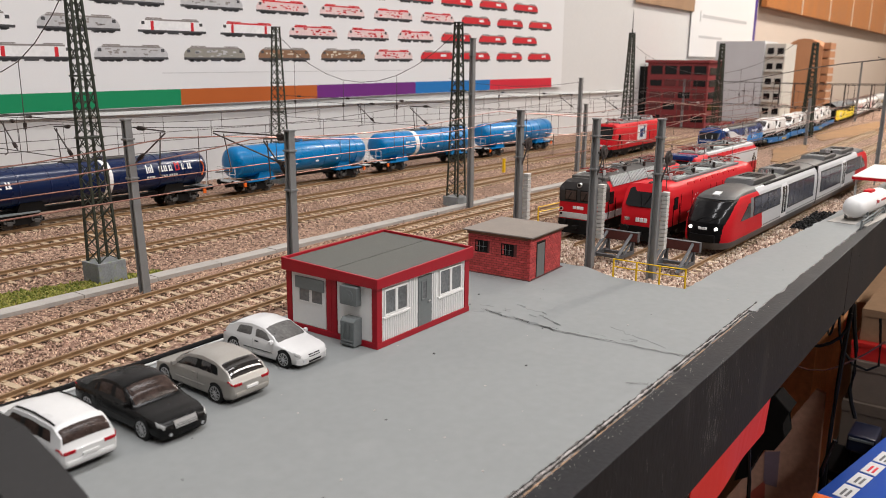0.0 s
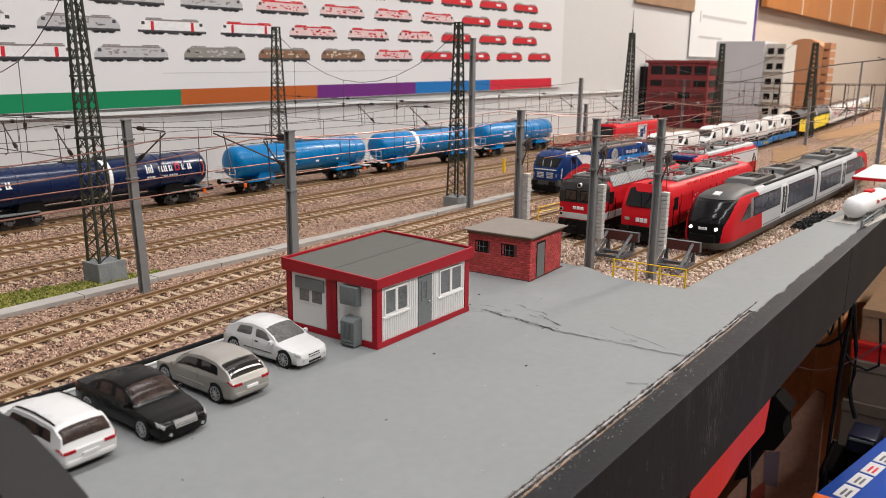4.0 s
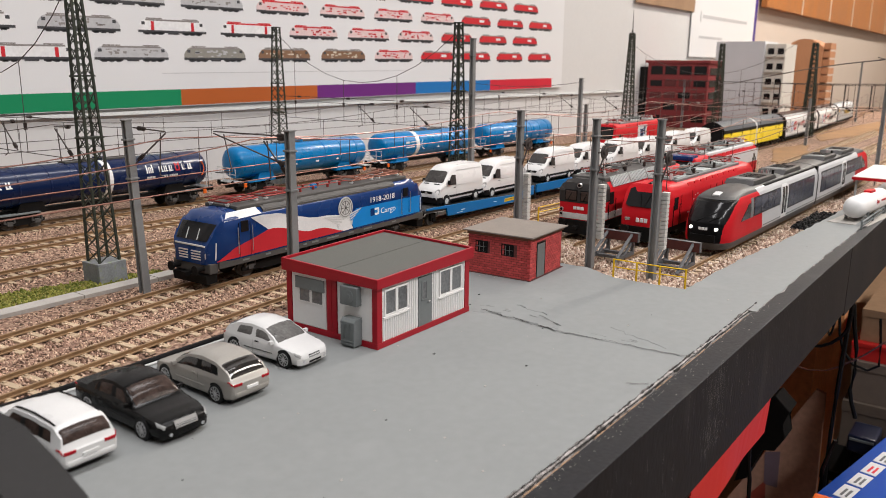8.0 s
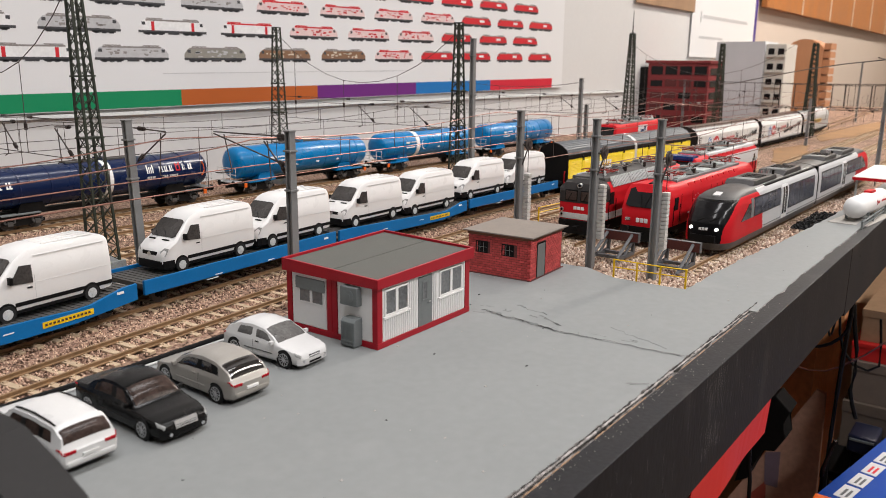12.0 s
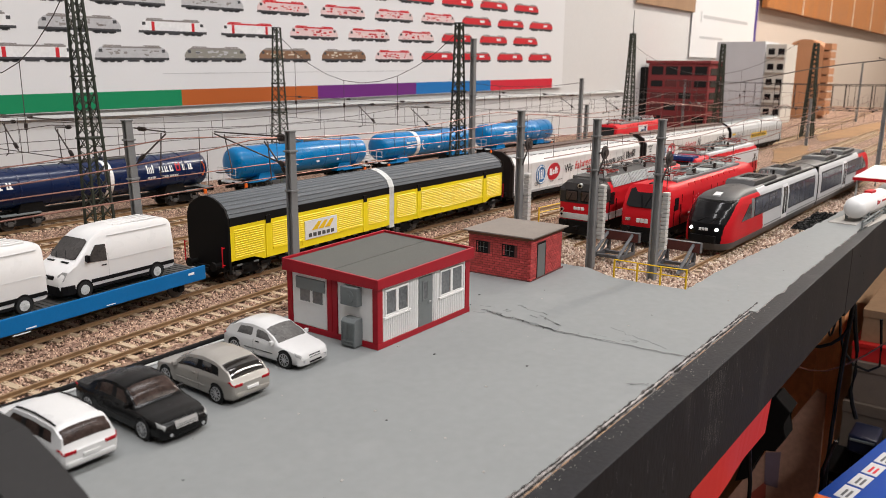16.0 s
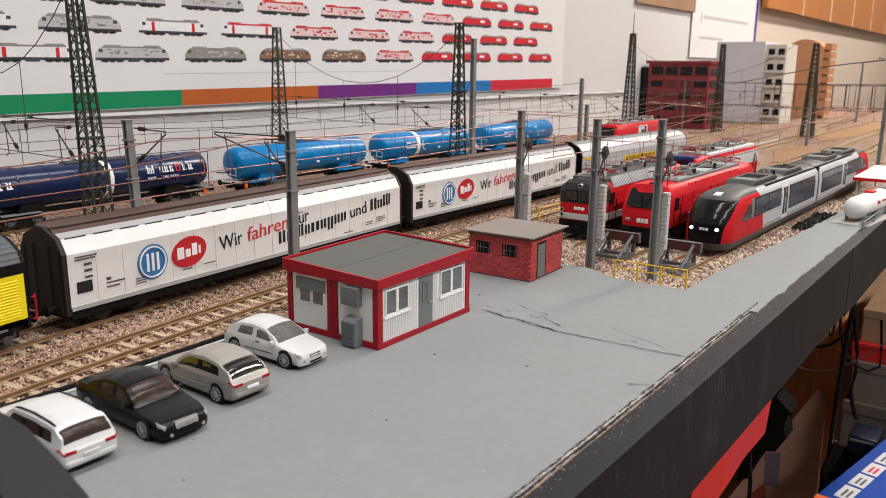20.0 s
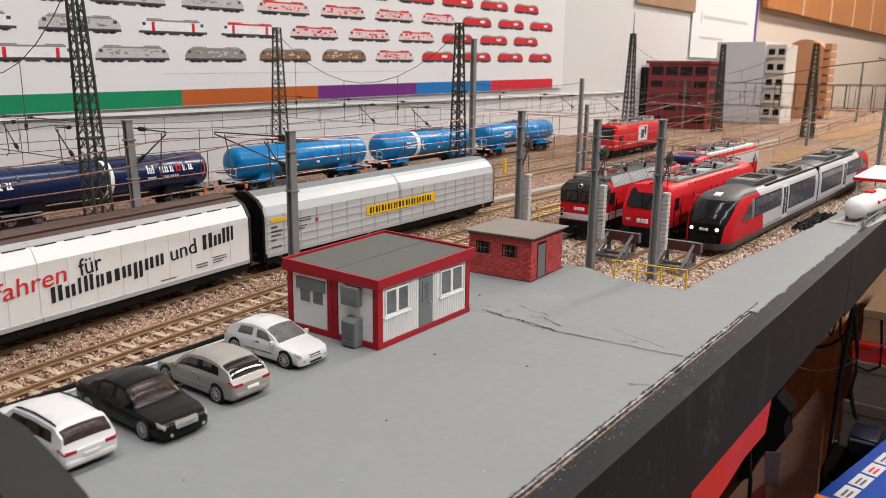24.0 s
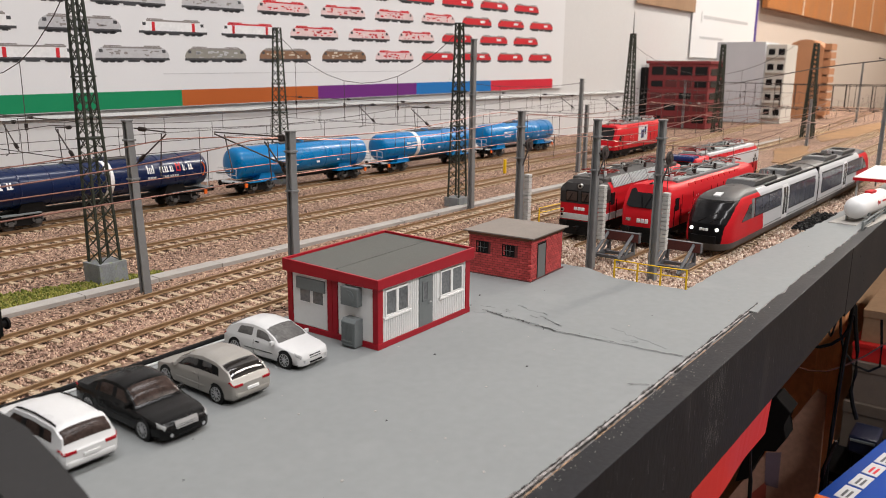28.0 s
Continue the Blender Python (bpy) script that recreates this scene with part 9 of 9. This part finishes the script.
def carton(name, label, x0, x1, y0, y1, z0, z1, m, lid=None):
    t = thing(name, label, "box", at=((x0 + x1) / 2, (y0 + y1) / 2, z0))
    a, b, h = (x1 - x0) / 2, (y1 - y0) / 2, z1 - z0
    bm = B()
    box(bm, -a, a, -b, b, 0, h, 0.8)
    part("body", bm, m, t)
    bm = B()
    box(bm, -a - 1, a + 1, -b - 1, b + 1, h - h * 0.22, h + 0.8, 0.6)
    part("lid", bm, lid or m, t)
    return t


t = thing("red_paper", "red paper sheet hanging under the front board", "paper", at=(0, 0, 0))
bm = B()
n = 14
loft(bm, [[(318 + 130 * k / n, 98.4 + 0.4 * math.sin(k * 0.9), -46), (318 + 130 * k / n, 98.9 + 0.4 * math.sin(k * 0.9), -46), (318 + 120 * k / n, 99.7 + 0.6 * math.sin(k * 0.7 + 1), -83 + 5.5 * k / n), (318 + 120 * k / n, 99.2 + 0.6 * math.sin(k * 0.7 + 1), -83 + 5.5 * k / n)] for k in range(n + 1)])
part("sheet", bm, m_redpaper, t)
t = thing("cream_paper", "cream paper behind the red sheet", "paper")
bm = B()
box(bm, 285, 332, 103, 103.5, -110, -46)
part("sheet", bm, mat("cream_paper", (0.6, 0.5, 0.36), 0.7), t)
t = thing("table_leg", "orange pine table leg with a screwed cleat", "table leg", at=(1153, 186, -900))
bm = B()
box(bm, -17, 17, -15, 15, 0, 858, 1.5)
part("leg", bm, mat("light_pine_wood", (0.80, 0.36, 0.15), 0.55, vary=0.25, scale=14, fine=220, stretch=(4, 4, 0.4)), t)
bm = B()
box(bm, -17, 17, 15.5, 60, 800, 856, 1.0)
part("cleat", bm, m_pine, t)
carton("cardboard_box", "brown cardboard box under the table", 1240, 1500, 150, 420, -900, -205, m_card)
leaning = t = thing("leaning_board", "pale brown board leaning under the table", "board")
bm = B()
prism(bm, [(292, -500), (188, -296), (176, -300), (160, -900), (330, -900)], 1096, 1104, "x", bevel=0.6)
part("board", bm, mat("pale_brown_board", (0.62, 0.36, 0.26), 0.7, vary=0.2, scale=10, fine=150), t)
t = thing("back_board", "orange-brown plywood side under the table", "board")
bm = B()
prism(bm, [(280, -900), (280, -330), (262, -300), (262, -45), (207, -45), (207, -900)], 1226, 1238, "x", bevel=0.6)
part("board", bm, mat("brown_plywood", (0.58, 0.26, 0.12), 0.7, vary=0.25, scale=8, fine=120), t)
carton("cardboard_box", "large brown cardboard box behind", 1520, 1900, 200, 560, -900, -240, m_card)
t = thing("shelf", "dark wooden shelf under the table", "shelf", at=(0, 0, 0))
for z in (-352, -560):
    bm = B()
    box(bm, 960, 1500, 20, 150, z, z + 12, 1)
    part("board", bm, m_dark, t)
for x in (965, 1490):
    for y in (26, 144):
        bm = B()
        box(bm, x - 5, x + 5, y - 5, y + 5, -900, -352)
        part("leg", bm, m_dark, t)
carton("storage_box", "grey cardboard storage box on a shelf", 1040, 1300, 40, 146, -340, -280, mat("grey_card", (0.15, 0.115, 0.09), 0.8))
carton("storage_box", "pale grey storage box on another box", 1045, 1290, 44, 142, -279, -228, mat("pale_grey_card", (0.2, 0.155, 0.125), 0.8))
carton("storage_box", "flat red box on a stack", 1050, 1280, 40, 146, -227, -206, m_redpaper)
carton("storage_box", "dark brown box high in the stack", 1060, 1270, 44, 140, -205, -165, m_card)
t = carton("blue_box", "blue cardboard box with white labels", -4, 300, -92, 0, -900, -233, mat("blue_card", (0.002, 0.04, 0.24), 0.6, vary=0.06, spec=0.08))
t.matrix_basis = pose(0.692, 0.105, 0, 0, 0, -10.9) @ t.matrix_basis
for k in range(4):
    bm = B()
    box(bm, -146 + k * 30, -120 + k * 30, 24, 37, 667.9, 668.3)
    lb = part("label", bm, PRINT["silver"], t, "white label")
    bm = B()
    for q in range(2):
        box(bm, -142 + k * 30, -128 + k * 30, 27 + q * 4, 29 + q * 4, 668.3, 668.6)
    part("label_print", bm, m_locored if k == 2 else PRINT["dark"], lb)
carton("orange_box", "orange-red box beside the blue box", 560, 676, 76, 106, -900, -228, m_orange)
t = thing("black_bin", "black plastic bin on the shelf", "bin", at=(1012, 96, -340))
bm = B()
box(bm, -40, 25, -40, 26, 0, 26, 4)
part("body", bm, m_black, t)
for i, pts in enumerate(([(600, 108), (-52, -75, -62)], [(660, 118), (-52, -95, -60)], [(720, 112), (-52, -120, -58)])):
    t = thing("hanging_cable", "thin black cable hanging under the table", "cable", "hanging cables")
    x0, y0 = pts[0]
    bm = B()
    sagz = pts[1][1]
    strand(bm, [(x0 + 8 * k, y0 + 2.2 * k, -47 + (sagz + 47) * math.sin(math.pi * k / 16)) for k in range(17)], 1.0, 6)
    part("cable", bm, m_black, t)
t = thing("hanging_cable", "thick black cable down to the floor", "cable", "hanging cables")
bm = B()
strand(bm, [(760 + 3 * math.sin(k * 0.5), 108 + 6 * math.sin(k * 0.35), -47 - k * 40) for k in range(22)], 2.0, 6)
part("cable", bm, m_black, t)

t = thing("dark_bag", "black cloth bag hanging behind the front board", "bag")
bm = B()
prism(bm, [(212.0, -275.0), (205.0, -245.0), (194.0, -238.0), (177.0, -253.0), (185.0, -269.0), (179.0, -286.0), (189.0, -305.0), (203.0, -305.0), (216.0, -348.0), (230.0, -357.0), (222.0, -317.0)], 896, 930, "x", bevel=2.0)
part("cloth", bm, m_dark, t)
t = thing("power_strip", "dark navy power strip under the table", "power strip")
bm = B()
box(bm, 930, 975, 93, 122, -296, -276, 3.0)
part("body", bm, mat("navy_plastic", (0.008, 0.012, 0.03), 0.35, vary=0.1), t)
bm = B()
box(bm, 929, 931, 95, 120, -282, -279, 0.5)
part("edge", bm, m_midgrey, t)
for pts, rad, lab in (([(600.0, 145.0, -165.0), (600.0, 144.0, -180.0), (600.0, 142.0, -194.0), (600.0, 141.0, -218.0)], 1.6, "thick black cable hanging beside a board"),
        ([(800.0, 114.0, -92.0), (800.0, 111.0, -114.0), (800.0, 107.0, -135.0), (800.0, 106.0, -158.0), (800.0, 108.0, -176.0), (800.0, 105.0, -189.0), (800.0, 100.0, -203.0)], 2.0, "black cable running down to the blue box"),
        ([(760.0, 142.0, -127.0), (760.0, 132.0, -126.0), (760.0, 123.0, -121.0), (760.0, 115.0, -113.0), (760.0, 110.0, -102.0), (760.0, 109.0, -90.0)], 1.5, "black cable loop under the table"),
        ([(820.0, 128.0, -111.0), (820.0, 126.0, -128.0), (820.0, 121.0, -145.0), (820.0, 111.0, -157.0), (820.0, 98.0, -160.0), (820.0, 89.0, -153.0), (820.0, 90.0, -132.0), (820.0, 93.0, -107.0)], 1.3, "black cable loop under the table"),
        ([(690.0, 99.0, -182.0), (690.0, 102.0, -193.0), (690.0, 105.0, -207.0), (690.0, 105.0, -220.0), (690.0, 105.0, -237.0)], 1.7, "black cable running over the blue box"),
        ([(780.0, 158.0, -156.0), (780.0, 143.0, -158.0), (780.0, 128.0, -155.0), (780.0, 115.0, -147.0), (780.0, 97.0, -132.0), (780.0, 82.0, -116.0)], 0.8, "thin reddish wire slung under the table")):
    t = thing("hanging_cable", lab, "cable", "hanging cables")
    bm = B()
    strand(bm, pts, rad, 6)
    part("cable", bm, m_black if rad > 0.9 else m_copper, t)
bm = B()
plate(bm, [(1095.4, 243, -404), (1095.4, 223, -397), (1095.4, 222, -452), (1095.4, 240, -452)], (-1, 0, 0), 0.4)
part("blue_print", bm, mat("dull_blue_print", (0.26, 0.19, 0.24), 0.5), leaning, "dull blue picture on the board")
bm = B()
plate(bm, [(1095.4, 262, -480), (1095.4, 238, -446), (1095.4, 234, -510), (1095.4, 256, -530)], (-1, 0, 0), 0.4)
part("red_print", bm, mat("dull_red_print", (0.5, 0.10, 0.07), 0.5), leaning, "dull red picture on the board")

# bare sandy patches on the far ground
for pts in ([(1560, 313), (1930, 259), (2295, 320), (1767, 367)], [(1165, 252), (1165, 293), (1370, 340), (1487, 316)]):
    bm = B()
    ring_ = crumble(pts, 12.0, 0.0, 1.0)
    prism(bm, [(x + 9 * noise.noise(Vector((x * 0.03, y * 0.03, 1))), y + 7 * noise.noise(Vector((x * 0.04, y * 0.05, 6)))) for x, y in ring_], -5.0, -3.9, "z")
    tagged(part("sand_patch", bm, mat("ochre_sand", (0.24, 0.135, 0.065), 0.9, vary=0.3, scale=20, fine=300) if "ochre_sand" not in bpy.data.materials else bpy.data.materials["ochre_sand"]), "ochre brown bare sand beside the far tracks", "sand", kind="structure")

# ---- rails, sleepers and bricks ----
for row in TRACKS:
    track(*row)
brick_shed()


def motions():
    for ob, s0, half, z in TRAIN:
        walk(ob, [(t, train_pose(s0, half, z, t)) for t in [k * 1.0 for k in range(29)]])


motions()
